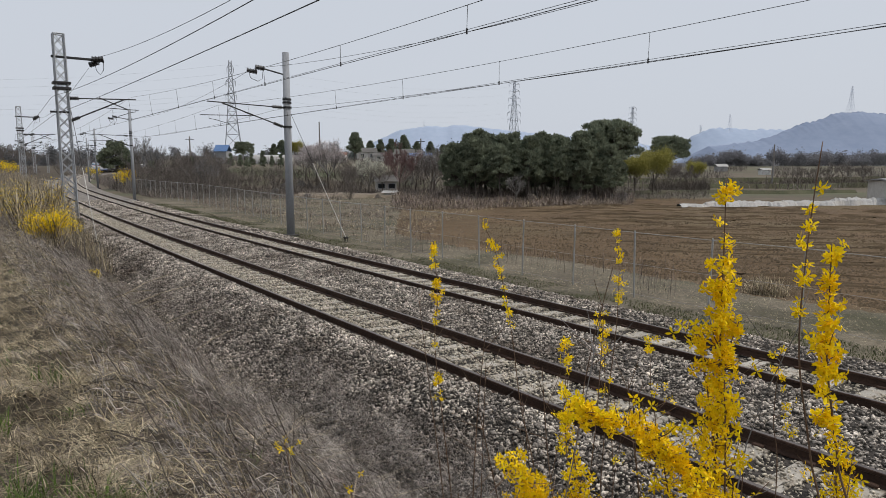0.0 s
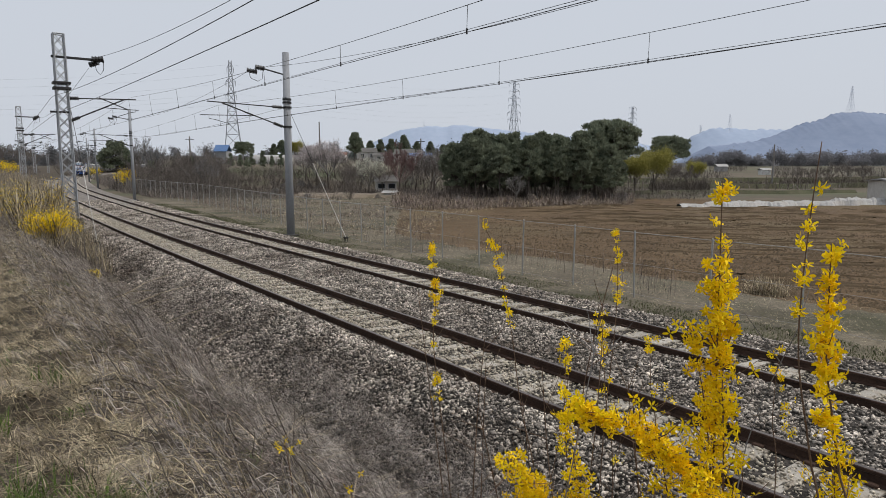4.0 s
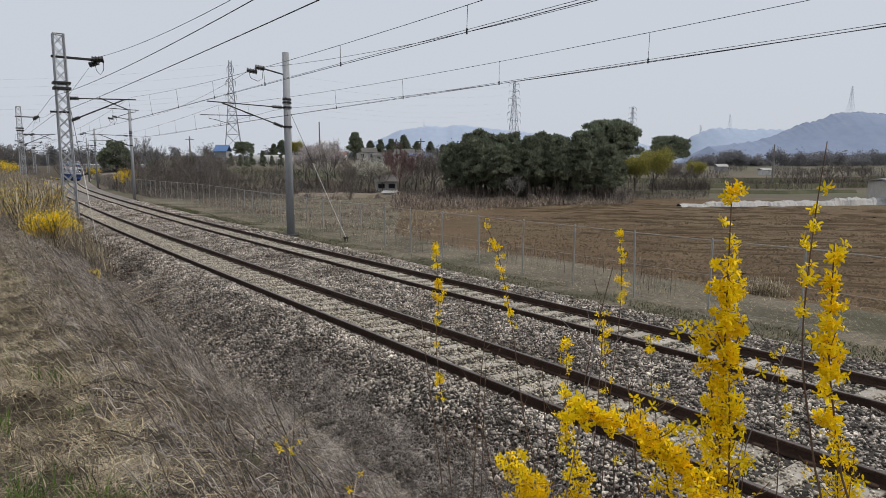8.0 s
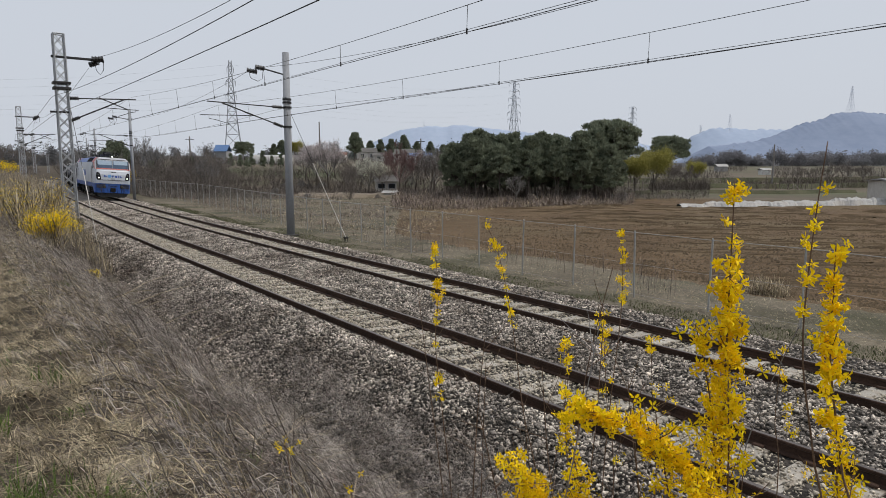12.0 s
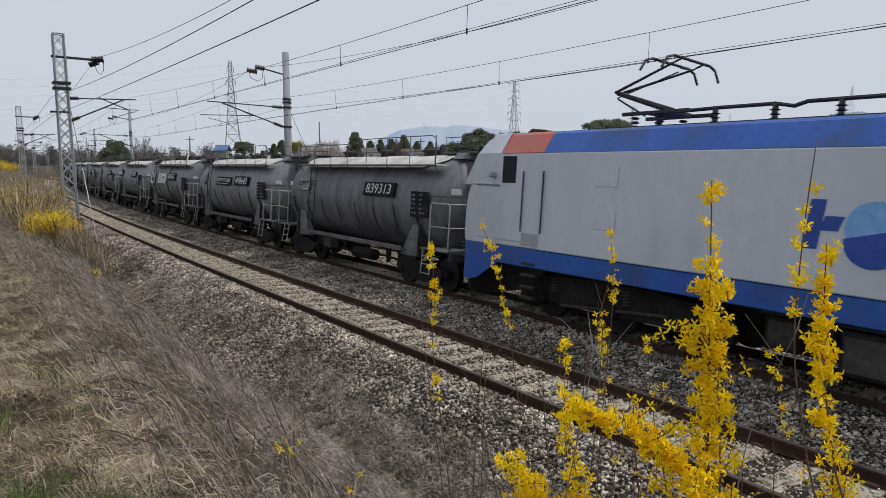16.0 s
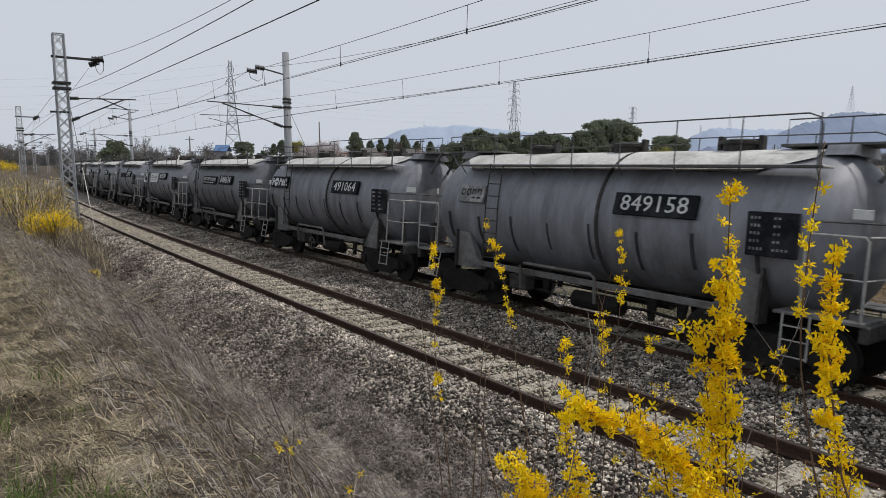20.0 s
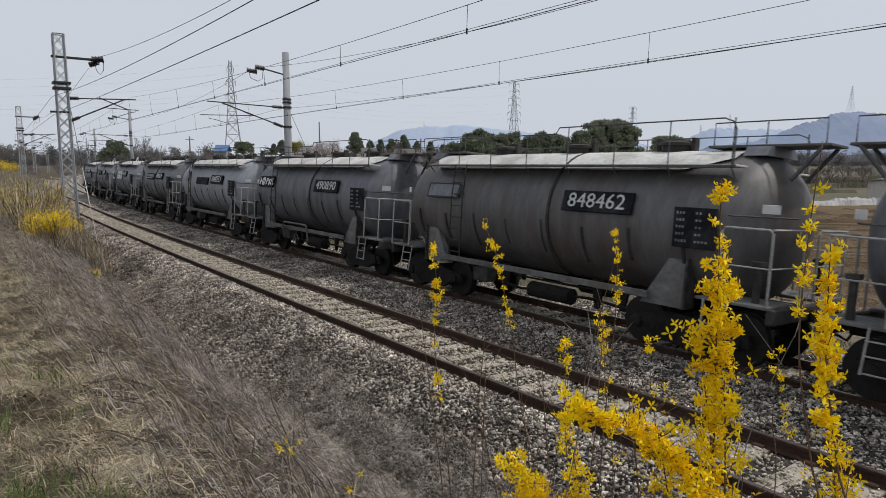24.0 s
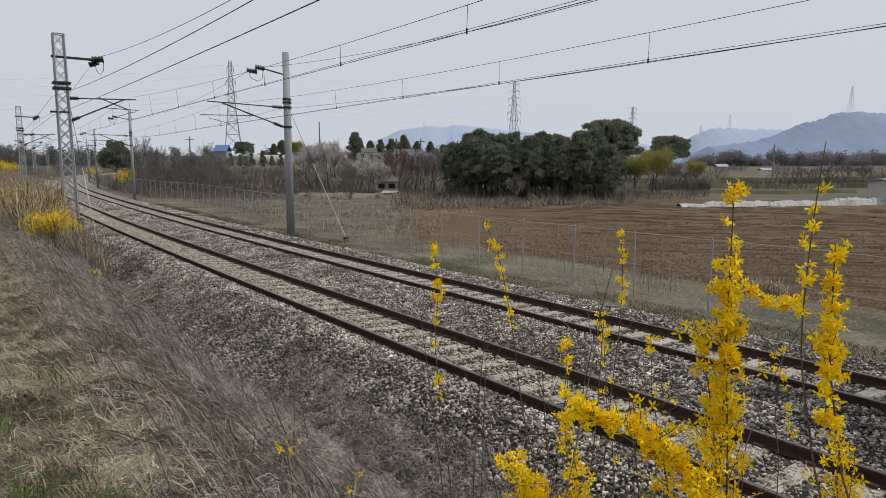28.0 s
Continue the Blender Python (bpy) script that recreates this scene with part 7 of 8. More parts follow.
# dark stems added to deepen the shade between the grove's trunks
n = 5000
u, d = r.uniform(0.01, 0.27, n), r.uniform(72, 86, n)
x, y = u * d, d
sv, ov = nearest(x, y)
spikes("grove_saplings", "dark stems added to deepen the shade between the pine trunks", x, y, land(sv, ov, x, y), 1.9 + 0.9 * rough(x, y, 4, 47), 0.7, 0.024, M["bark"], 329, "scrub", curl=0.5)
# dark brush on the slope below the village
n = 22000
d = 86 + 30 * r.uniform(0, 1, n)
u = r.uniform(-0.44, -0.01, n)
x, y = u * d, d
sv, ov = nearest(x, y)
keep = (ov > 9) & (rough(x, y, 7, 59) + 0.5 * rough(x, y, 3, 60) > -0.25)
x, y = x[keep], y[keep]
spikes("slope_brush", "dark leafless brush on the slope below the village", x, y, land(sv[keep], ov[keep], x, y), 0.95 + 0.4 * rough(x, y, 5, 65), 0.8, 0.026, M["bark"], 327, "scrub", curl=0.7)
# thickets behind the willows and along the terraces
for n, d0, d1, u0, u1, high, seed in ((5000, 92, 106, 0.325, 0.42, 2.2, 366), (2600, 108, 122, 0.44, 0.52, 1.2, 367), (5200, 106, 124, 0.53, 0.72, 1.9, 368)):
    d, u = d0 + (d1 - d0) * r.uniform(0, 1, n), r.uniform(u0, u1, n)
    x, y = u * d, d
    keep = rough(x, y, 6, 66) + 0.5 * rough(x, y, 2.5, 67) > -0.2
    x, y = x[keep], y[keep]
    sv, ov = nearest(x, y)
    spikes("field_thicket", "dark brown leafless thicket between far fields", x, y, land(sv, ov, x, y), high * (0.8 + 0.4 * rough(x, y, 4, 68)), 0.9, 0.032, M["bark"], seed, "thicket", curl=0.6)
# brush along the far field edges
n = 24000
d = 95 + 170 * r.uniform(0, 1, n)
u = r.uniform(-0.62, 0.72, n)
x, y = u * d, d
sv, ov = nearest(x, y)
keep = (ov > 12) & (rough(x, y, 30, 39) > 0.05)
x, y = x[keep], y[keep]
spikes("far_brush", "far brown brush and hedges between fields", x, y, land(sv[keep], ov[keep], x, y), 1.6, 0.9, 0.09, M["twig_brown"], 322, "scrub", curl=0.3)
# turned clods in broken rows across the ploughed field
r3 = np.random.RandomState(341)
clod_v, clod_f = [], []
for row in range(40):
    y0 = 20 + row * 1.22
    x0 = r3.uniform(4.0, 16.0)
    while x0 < 64:
        ln = r3.uniform(1.5, 12)
        m = max(3, int(ln / 0.45))
        n0 = len(clod_v)
        for i in range(m + 1):
            x = x0 + ln * i / m
            y = y0 + 0.16 * (20 - x) + 0.25 * math.sin(x * 0.21 + row) + r3.uniform(-0.06, 0.06)
            zz = -0.82
            h = r3.uniform(0.03, 0.10) * (0.1 if i in (0, m) else 1.0)
            w = r3.uniform(0.03, 0.08)
            clod_v += [(x, y - w, zz - 0.04), (x, y + r3.uniform(-0.05, 0.05), zz + h), (x, y + w, zz - 0.04)]
        for i in range(m):
            a = n0 + 3 * i
            clod_f += [(a, a + 3, a + 4, a + 1), (a + 1, a + 4, a + 5, a + 2)]
        x0 += ln + r3.uniform(0.5, 6) * (0.6 if row % 3 else 2.0)
clod_v = np.array(clod_v)
sv, ov = nearest(clod_v[:, 0], clod_v[:, 1])
clod_v[:, 2] += land(sv, ov, clod_v[:, 0], clod_v[:, 1]) + 0.82
good = (ov > 10.5) & (np.hypot(clod_v[:, 0], clod_v[:, 1]) < 71) & (clod_v[:, 0] > 0.04 * clod_v[:, 1] + 2.0)
clod_f = np.array([f for f in clod_f if good[list(f)].all()])
thing("plough_ridges", "broken rows of dark turned soil across the field", "soil", kind="stuff", data=array_mesh("plough_ridges", clod_v, clod_f, M["clods"]))
# loose crumbs of soil on the nearer part of the field
r4 = np.random.RandomState(371)
n = 16000
y = 17 + 34 * r4.uniform(0, 1, n) ** 1.4
x = y * r4.uniform(0.06, 0.74, n)
sv, ov = nearest(x, y)
keep = (ov > 9.6) & (rough(x, y, 2.5, 69) > -0.35)
x, y, z = x[keep], y[keep], land(sv, ov, x, y)[keep]
n = len(x)
corner = np.array([(1, 0, 0), (-1, 0, 0), (0, 1, 0), (0, -1, 0), (0, 0, 0.8)], float)
v = corner[None] * (1 + r4.uniform(-0.4, 0.4, (n, 5, 3))) * (0.035 + 0.075 * r4.uniform(0, 1, (n, 1, 1)) ** 2)
v[:, :4, 2] -= 0.02
v = (v + np.stack([x, y, z], 1)[:, None, :]).reshape(-1, 3)
f = (np.arange(n) * 5)[:, None, None] + np.array([(0, 2, 4), (2, 1, 4), (1, 3, 4), (3, 0, 4)])[None]
thing("soil_clods", "loose crumbs of turned brown soil on the field", "soil", kind="stuff", data=array_mesh("soil_clods", v, f.reshape(-1, 3), M["clods"]))
# clump of pale reeds by the fence, and loose long stalks on the bank
r2 = np.random.RandomState(323)
cx, cy = 10.1, 19.4
x, y = cx + r2.normal(0, 0.28, 700), cy + r2.normal(0, 0.28, 700)
spikes("reed_clump", "pale dry reed clump at the field edge", x, y, np.full(700, land_at(cx, cy)), 0.62, 0.55, 0.012, M["straw"], 324, curl=1.0)
for s0, o0, a, ln in ((6.2, -8.1, 0.9, 1.3), (4.4, -8.6, 1.2, 1.1), (3.2, -8.9, -0.5, 0.9), (8.0, -7.6, 0.4, 0.8), (5.2, -7.8, 0.7, 1.0), (3.6, -7.7, 1.0, 0.8), (6.8, -8.5, 2.0, 0.7)):
    x0, y0 = along(s0, o0)
    z0 = land_at(float(x0), float(y0)) + 0.12
    g = Geo().tube([(float(x0), float(y0), z0), (float(x0) + 0.5 * ln * math.cos(a), float(y0) + 0.5 * ln * math.sin(a), z0 + 0.16), (float(x0) + ln * math.cos(a), float(y0) + ln * math.sin(a), z0 + 0.22)], 0.008, 5, 0.004)
    thing("dry_stalk", "long bleached dry stalk lying in the weeds", "stalk", "dry stalks on the bank", data=g.mesh("dry_stalk", M["straw"]))


# ---- forsythia ----
PETAL = np.array([(0, 0.05, 0), (0.19, 0.45, 0.16), (0.21, 0.90, 0.24), (0.0, 1.28, 0.14), (-0.21, 0.90, 0.24), (-0.19, 0.45, 0.16)], float)


def flowers(rng, pts, size):
    """Four-petalled flowers at (place, facing)."""
    r = np.random.RandomState(rng.randrange(1 << 30))
    n = len(pts)
    p = np.array([tuple(a) for a, _ in pts])
    z = np.array([tuple(b) for _, b in pts])
    z = z / (np.linalg.norm(z, axis=1)[:, None] + 1e-9)
    t = np.cross(z, r.normal(0, 1, (n, 3)))
    t /= np.linalg.norm(t, axis=1)[:, None] + 1e-9
    b = np.cross(z, t)
    vs, fs = [], []
    sz = size * r.uniform(0.7, 1.25, n)
    for k in range(4):
        a = 1.5708 * k + r.uniform(-0.25, 0.25, n)
        ex = t * np.cos(a)[:, None] + b * np.sin(a)[:, None]
        ey = -t * np.sin(a)[:, None] + b * np.cos(a)[:, None]
        droop = r.uniform(-0.6, 2.4, n)[:, None]
        quad = [p + (ex * q[0] + ey * q[1] + z * q[2] * droop) * sz[:, None] for q in PETAL]
        vs.append(np.stack(quad, 1))
    v = np.stack(vs, 1).reshape(-1, 3)
    f = (np.arange(n * 4) * 6)[:, None] + np.arange(6)
    return v, f


def stem_points(line, n):
    line = [Vector(p) for p in line]
    out = []
    for i in range(n):
        t = i / (n - 1) * (len(line) - 1)
        k = min(int(t), len(line) - 2)
        a, b = line[max(k - 1, 0)], line[min(k + 2, len(line) - 1)]
        p, q, w = line[k], line[k + 1], t - k
        out.append(0.5 * ((2 * p) + (q - a) * w + (2 * a - 5 * p + 4 * q - b) * w * w + (3 * p - a - 3 * q + b) * w ** 3))
    return out


def forsythia_branch(shrub, line, seed, clusters, radius, size=0.014, sprigs=0):
    """A branch from its foot; clusters: (from, to, flowers) along it."""
    rng = random.Random(seed)
    radius, size = radius * 0.55, size * 0.80
    clusters = [(a, b, int(n * 1.4), w) for a, b, n, w in clusters]
    foot = Vector(line[0])
    pts = stem_points([Vector(p) - foot for p in line], 28)
    g = Geo()
    g.tube(pts, radius, 7, radius * 0.35)
    b = part("branch", g, M["forsythia_stem"], shrub, smooth=True)
    b.matrix_basis = Matrix.Translation(foot)
    spots_ = []
    twig = Geo()
    for a0, a1, n, spread in clusters:
        left = n
        while left > 0:
            t = a0 + (a1 - a0) * rng.random()
            k = t * 27
            i = min(int(k), 26)
            p = pts[i].lerp(pts[i + 1], k - i)
            w = Vector((rng.gauss(0, 1), rng.gauss(0, 1), rng.gauss(0.1, 0.7))).normalized()
            node = p + w * spread * rng.uniform(0.1, 1.0)
            if spread > 0.026:
                twig.tube([p, node], radius * 0.3, 4, radius * 0.15)
            for _ in range(min(left, rng.randrange(2, 6))):
                v = Vector((rng.gauss(0, 1), rng.gauss(0, 1), rng.gauss(-0.1, 0.7))).normalized()
                spots_.append((node + v * 0.006, v + w * 0.5 + Vector((0, 0, -0.35))))
                left -= 1
    for _ in range(sprigs):
        k = rng.randrange(8, 19)
        p = pts[k]
        w = Vector((rng.gauss(0, 1), rng.gauss(0, 1), 0.9)).normalized()
        ln = rng.uniform(0.04, 0.11)
        twig.tube([p, p + w * ln * 0.5, p + w * ln + Vector((0, 0, 0.02))], radius * 0.4, 5, radius * 0.15)
        for j in range(rng.randrange(3, 9)):
            q = p + w * ln * rng.uniform(0.3, 1.0)
            spots_.append((q + Vector((rng.gauss(0, 1), rng.gauss(0, 1), rng.gauss(0, 1))) * 0.012, Vector((rng.gauss(0, 1), rng.gauss(0, 1), rng.gauss(0, 0.6)))))
    if twig.v:
        part("twig_work", twig, M["forsythia_stem"], b)["kind"] = "stuff"
    v, f = flowers(rng, spots_, size)
    part("blossom", array_mesh("blossom", v, f, M["forsythia"]), None, b, "bright yellow four-petalled flowers")["kind"] = "stuff"
    return b


def shrub_at(x, y, label):
    return thing("forsythia_shrub", label, "shrub", "forsythia in the foreground", m=Matrix.Translation((x, y, land_at(x, y))))


SWAYING = []


def near_branch(shrub, d, base_x, line, seed, clusters, radius=0.006, size=0.014, sprigs=0, sway=0.0):
    """line: (x, z) pairs in an upright plane d metres ahead."""
    o = shrub.matrix_basis.translation
    pts = [(base_x, d + 0.05, land_at(base_x, d) + 0.0)] + [(x, d, z) for x, z in line]
    b = forsythia_branch(shrub, [Vector(p) - o for p in pts], seed, clusters, radius, size, sprigs)
    if sway:
        SWAYING.append((b, b.matrix_basis.copy(), sway))
    return b


sh1 = shrub_at(0.72, 1.45, "tall forsythia shrub in yellow flower on the bank")
near_branch(sh1, 1.5, 0.70, [(0.669, 2.235), (0.678, 2.526), (0.671, 2.79), (0.665, 3.015), (0.659, 3.234)], 401,
            [(0.42, 0.68, 92, 0.045), (0.55, 0.80, 118, 0.046), (0.62, 0.79, 46, 0.035), (0.80, 0.865, 15, 0.018), (0.90, 0.92, 4, 0.016), (0.945, 0.995, 20, 0.026)], 0.007, 0.0165, 16, 1.0)
near_branch(sh1, 1.52, 0.74, [(0.70, 2.2), (0.69, 2.45), (0.655, 2.70), (0.615, 2.86)], 402, [(0.45, 0.85, 80, 0.045), (0.85, 0.98, 32, 0.03)], 0.006, 0.0165, 8, 0.8)
near_branch(sh1, 1.47, 0.72, [(0.70, 2.2), (0.69, 2.55), (0.675, 2.78), (0.70, 2.90)], 403, [(0.50, 0.80, 50, 0.040), (0.80, 0.99, 26, 0.03)], 0.006, 0.0165, 8, 0.8)
near_branch(sh1, 1.45, 0.80, [(0.765, 2.285), (0.628, 2.493), (0.471, 2.63), (0.361, 2.673), (0.299, 2.694)], 404,
            [(0.25, 0.55, 122, 0.06), (0.45, 0.80, 155, 0.045), (0.75, 0.99, 99, 0.04)], 0.008, 0.0165, 14, 0.15)
near_branch(sh1, 1.42, 0.70, [(0.66, 2.2), (0.62, 2.42), (0.60, 2.52)], 405, [(0.35, 0.99, 155, 0.075)], 0.006, 0.0165, 12, 0.1)
near_branch(sh1, 1.55, 0.60, [(0.623, 2.217), (0.583, 2.44), (0.555, 2.579)], 406, [(0.4, 0.99, 52, 0.045)], 0.006, 0.0165, 6, 0.2)
spray = forsythia_branch(sh1, [Vector(q) - sh1.matrix_basis.translation for q in ((0.690, 1.50, 2.945), (0.745, 1.50, 2.965), (0.805, 1.50, 2.935), (0.845, 1.50, 2.925), (0.882, 1.50, 2.945))], 407, [(0.1, 0.98, 58, 0.020)], 0.004, 0.0150)
SPRAY_REST = spray.matrix_basis.copy()
sh2 = shrub_at(1.02, 1.42, "slender forsythia shrub with sparse yellow flowers")
near_branch(sh2, 1.45, 0.98, [(0.938, 2.269), (0.886, 2.58), (0.84, 2.834), (0.841, 3.103), (0.856, 3.322)], 411,
            [(0.66, 0.70, 5, 0.02), (0.70, 0.735, 6, 0.02), (0.745, 0.76, 4, 0.02), (0.785, 0.80, 5, 0.02), (0.815, 0.83, 5, 0.02), (0.85, 0.86, 4, 0.02), (0.895, 0.905, 3, 0.018)], 0.006, 0.0165, 0, 0.45)
near_branch(sh2, 1.45, 1.02, [(1.005, 2.269), (0.957, 2.551), (0.909, 2.806), (0.901, 2.97), (0.897, 3.09)], 412,
            [(0.40, 0.66, 84, 0.034), (0.62, 0.76, 32, 0.028), (0.76, 0.97, 40, 0.026)], 0.0065, 0.0200, 4, 0.35)
near_branch(sh2, 1.50, 1.05, [(1.03, 2.25), (0.99, 2.45), (0.985, 2.62)], 413, [(0.4, 0.9, 52, 0.04)], 0.006, 0.0155, 8, 0.3)
sh3 = shrub_at(0.28, 2.25, "young forsythia shoots with small yellow flowers")
near_branch(sh3, 2.4, 0.06, [(0.037, 1.888), (-0.004, 2.271), (-0.035, 2.572), (-0.026, 2.775), (-0.043, 2.982)], 421,
            [(0.44, 0.52, 24, 0.028), (0.58, 0.60, 5, 0.02), (0.66, 0.72, 11, 0.025), (0.75, 0.87, 48, 0.026), (0.88, 0.99, 32, 0.022)], 0.0045, 0.0125, 0, 0.5)
near_branch(sh3, 2.3, 0.40, [(0.375, 1.945), (0.296, 2.358), (0.256, 2.644), (0.2, 2.922), (0.142, 3.064)], 422,
            [(0.62, 0.72, 18, 0.024), (0.72, 0.90, 41, 0.024), (0.96, 0.99, 8, 0.018)], 0.0045, 0.0125, 0, 0.4)
near_branch(sh3, 2.3, 0.60, [(0.607, 2.039), (0.623, 2.403), (0.642, 2.666), (0.644, 2.88), (0.626, 3.043)], 423,
            [(0.68, 0.93, 41, 0.020), (0.955, 0.99, 10, 0.02)], 0.0045, 0.0125, 0, 0.7)
near_branch(sh3, 2.0, 0.43, [(0.421, 2.159), (0.404, 2.438), (0.403, 2.707)], 424, [(0.55, 0.75, 50, 0.035), (0.75, 0.99, 40, 0.022)], 0.0045, 0.0130, 4, 0.1)
near_branch(sh3, 2.2, 0.64, [(0.629, 2.092), (0.59, 2.44), (0.567, 2.765)], 425, [(0.70, 0.98, 48, 0.026)], 0.004, 0.0125, 4, 0.2)
near_branch(sh3, 2.2, 0.80, [(0.782, 2.18), (0.753, 2.461), (0.74, 2.672)], 426, [(0.85, 0.99, 18, 0.024)], 0.004, 0.0125, 2, 0.2)
near_branch(sh3, 1.9, 1.06, [(1.063, 2.175), (1.038, 2.479), (1.046, 2.717)], 427, [(0.75, 0.99, 18, 0.026)], 0.004, 0.0125, 2, 0.3)
sh4 = shrub_at(0.36, 1.6, "low forsythia boughs in dense yellow flower")
near_branch(sh4, 1.6, 0.36, [(0.334, 2.183), (0.268, 2.364), (0.183, 2.485)], 431, [(0.45, 0.99, 190, 0.055)], 0.006, 0.0155, 14, 0.1)
near_branch(sh4, 1.6, 0.40, [(0.396, 2.166), (0.376, 2.348), (0.348, 2.509)], 432, [(0.45, 0.99, 70, 0.045)], 0.006, 0.0155, 8, 0.1)
near_branch(sh4, 1.62, 0.32, [(0.30, 2.15), (0.25, 2.30), (0.23, 2.37)], 433, [(0.4, 0.99, 150, 0.07)], 0.006, 0.0155, 10, 0.1)

# bare twigs round the shrubs
rng = random.Random(440)
for k in range(38):
    x0, d0 = rng.uniform(0.05, 1.35), rng.uniform(1.6, 2.8)
    z0 = land_at(x0, d0)
    g = Geo()
    hgt = rng.uniform(0.8, 1.55)
    lean = rng.uniform(-0.25, 0.25)
    pts = [(x0, d0, z0 - 0.02), (x0 + lean * 0.3, d0, z0 + hgt * 0.4), (x0 + lean * 0.7, d0 + rng.uniform(-0.1, 0.1), z0 + hgt * 0.75), (x0 + lean, d0, z0 + hgt)]
    g.tube(stem_points(pts, 10), 0.0030, 5, 0.0011)
    for j in range(3):
        q = Vector(pts[2]).lerp(Vector(pts[3]), rng.random())
        g.tube([q, q + Vector((rng.uniform(-0.15, 0.15), rng.uniform(-0.1, 0.1), rng.uniform(0.05, 0.15)))], 0.0013, 4, 0.0007)
    thing("bare_twig", "thin leafless shoot among the forsythia", "twig", "leafless shoots in the foreground", data=g.mesh("bare_twig", M["forsythia_stem"] if k % 3 else M["twig_grey"]))
for x0, d0, n in ((-0.75, 2.9, 9), (-0.42, 2.8, 7), (-0.30, 2.65, 6), (-0.2, 2.6, 8), (-0.05, 2.55, 10), (0.02, 2.5, 8)):
    z0 = land_at(x0, d0)
    rg = random.Random(int(x0 * 100) + 500)
    b = thing("forsythia_shoot", "low forsythia shoot with a few yellow flowers", "shrub", "low forsythia shoots", m=Matrix.Translation((x0, d0, z0)))
    part("stem", Geo().tube([(0, 0, -0.05), (0.02, 0, 0.2), (-0.02, 0.02, 0.42)], 0.004, 5, 0.002), M["forsythia_stem"], b)
    v, f = flowers(rg, [(Vector((rg.gauss(0, 0.03), rg.gauss(0, 0.03), 0.40 + rg.gauss(0, 0.03))), Vector((rg.gauss(0, 1), rg.gauss(0, 1), rg.gauss(0, 1)))) for _ in range(n)], 0.014)
    part("blossom", array_mesh("blossom", v, f, M["forsythia"]), None, b)["kind"] = "stuff"


def far_forsythia(x, y, wide, h, seed, dense, label):
    rng = random.Random(seed)
    t = thing("forsythia_bush", label, "shrub", "forsythia bushes along the line", m=Matrix.Translation((x, y, land_at(x, y))))
    starts = [((rng.gauss(0, wide * 0.2), rng.gauss(0, wide * 0.2), -0.1), (rng.gauss(0, 0.45), rng.gauss(0, 0.45), 1)) for _ in range(26)]
    vs, fs, tips = twigs(rng, starts, h * 0.55, 0.35, 2, 0.014, 2)
    part("stem_work", array_mesh("stem_work", [tuple(v) for v in vs], fs, M["straw"] if y < 50 else M["twig_brown"]), None, t)["kind"] = "stuff"
    pts = []
    for p, d in tips:
        for _ in range(int(dense * (5 if y < 50 else 1))):
            pts.append((p + Vector((rng.gauss(0, 0.13), rng.gauss(0, 0.13), rng.gauss(-0.12, 0.16))) * h * 0.5, Vector((rng.gauss(0, 1), rng.gauss(0, 1), rng.gauss(0, 1)))))
    v, f = flowers(rng, pts, 0.014 if y < 24 else 0.022 if y < 50 else 0.05)
    part("blossom", array_mesh("blossom", v, f, M["forsythia"]), None, t)["kind"] = "stuff"
    return t


for s0, o0, wide, h, seed, dense, label in (
        (11.7, -8.8, 0.85, 0.95, 451, 7, "straggling forsythia bush half in flower on the bank"), (12.6, -9.1, 1.4, 1.4, 452, 1.4, "straggling forsythia bush half in flower on the bank"),
        (11.0, -8.0, 0.45, 0.3, 453, 1, "straggling forsythia bush half in flower on the bank"), (70, -8.1, 1.8, 1.6, 454, 7, "yellow forsythia bush on top of the bank"),
        (75, -8.2, 1.6, 1.6, 455, 7, "yellow forsythia bush on top of the bank"), (66, -8.6, 1.3, 1.3, 456, 4, "yellow forsythia bush on top of the bank"),
        (176, 4.4, 0.9, 2.8, 457, 10, "bright yellow forsythia bush beside the line"),
        (98, 6.3, 1.7, 2.7, 459, 22, "bright yellow forsythia bush by the end of the fence")):
    x0, y0 = along(s0, o0)
    far_forsythia(float(x0), float(y0), wide, h, seed, dense, label)

# ---- village and distance ----
def house(u, d, w, depth, h, roof_h, wall, roof, turn, label, windows=2, z=None):
    t = thing("house", label, "house", "village buildings", m=Matrix.Translation(spot(u, d)) @ pose(0, 0, 0, 0, 0, turn))
    part("wall", Geo().box(-w / 2, w / 2, -depth / 2, depth / 2, -0.4, h, 0.02), wall, t)
    g = Geo()
    g.prism([(-depth / 2 - 0.35, h - 0.05), (0, h + roof_h), (depth / 2 + 0.35, h - 0.05), (0, h + roof_h - 0.18)], -w / 2 - 0.3, w / 2 + 0.3, "yz")
    part("roof", g, roof, t)
    for k in range(windows):
        x = -w / 2 + w * (k + 0.5) / windows
        g = Geo()
        g.box(x - 0.55, x + 0.55, -depth / 2 - 0.04, -depth / 2 + 0.05, h * 0.35, h * 0.8, 0.02)
        win = part("window", g, M["loco_grey"], t)
        part("pane", Geo().box(x - 0.46, x + 0.46, -depth / 2 - 0.055, -depth / 2 - 0.03, h * 0.40, h * 0.76), M["dark_glass"], win)
    return t


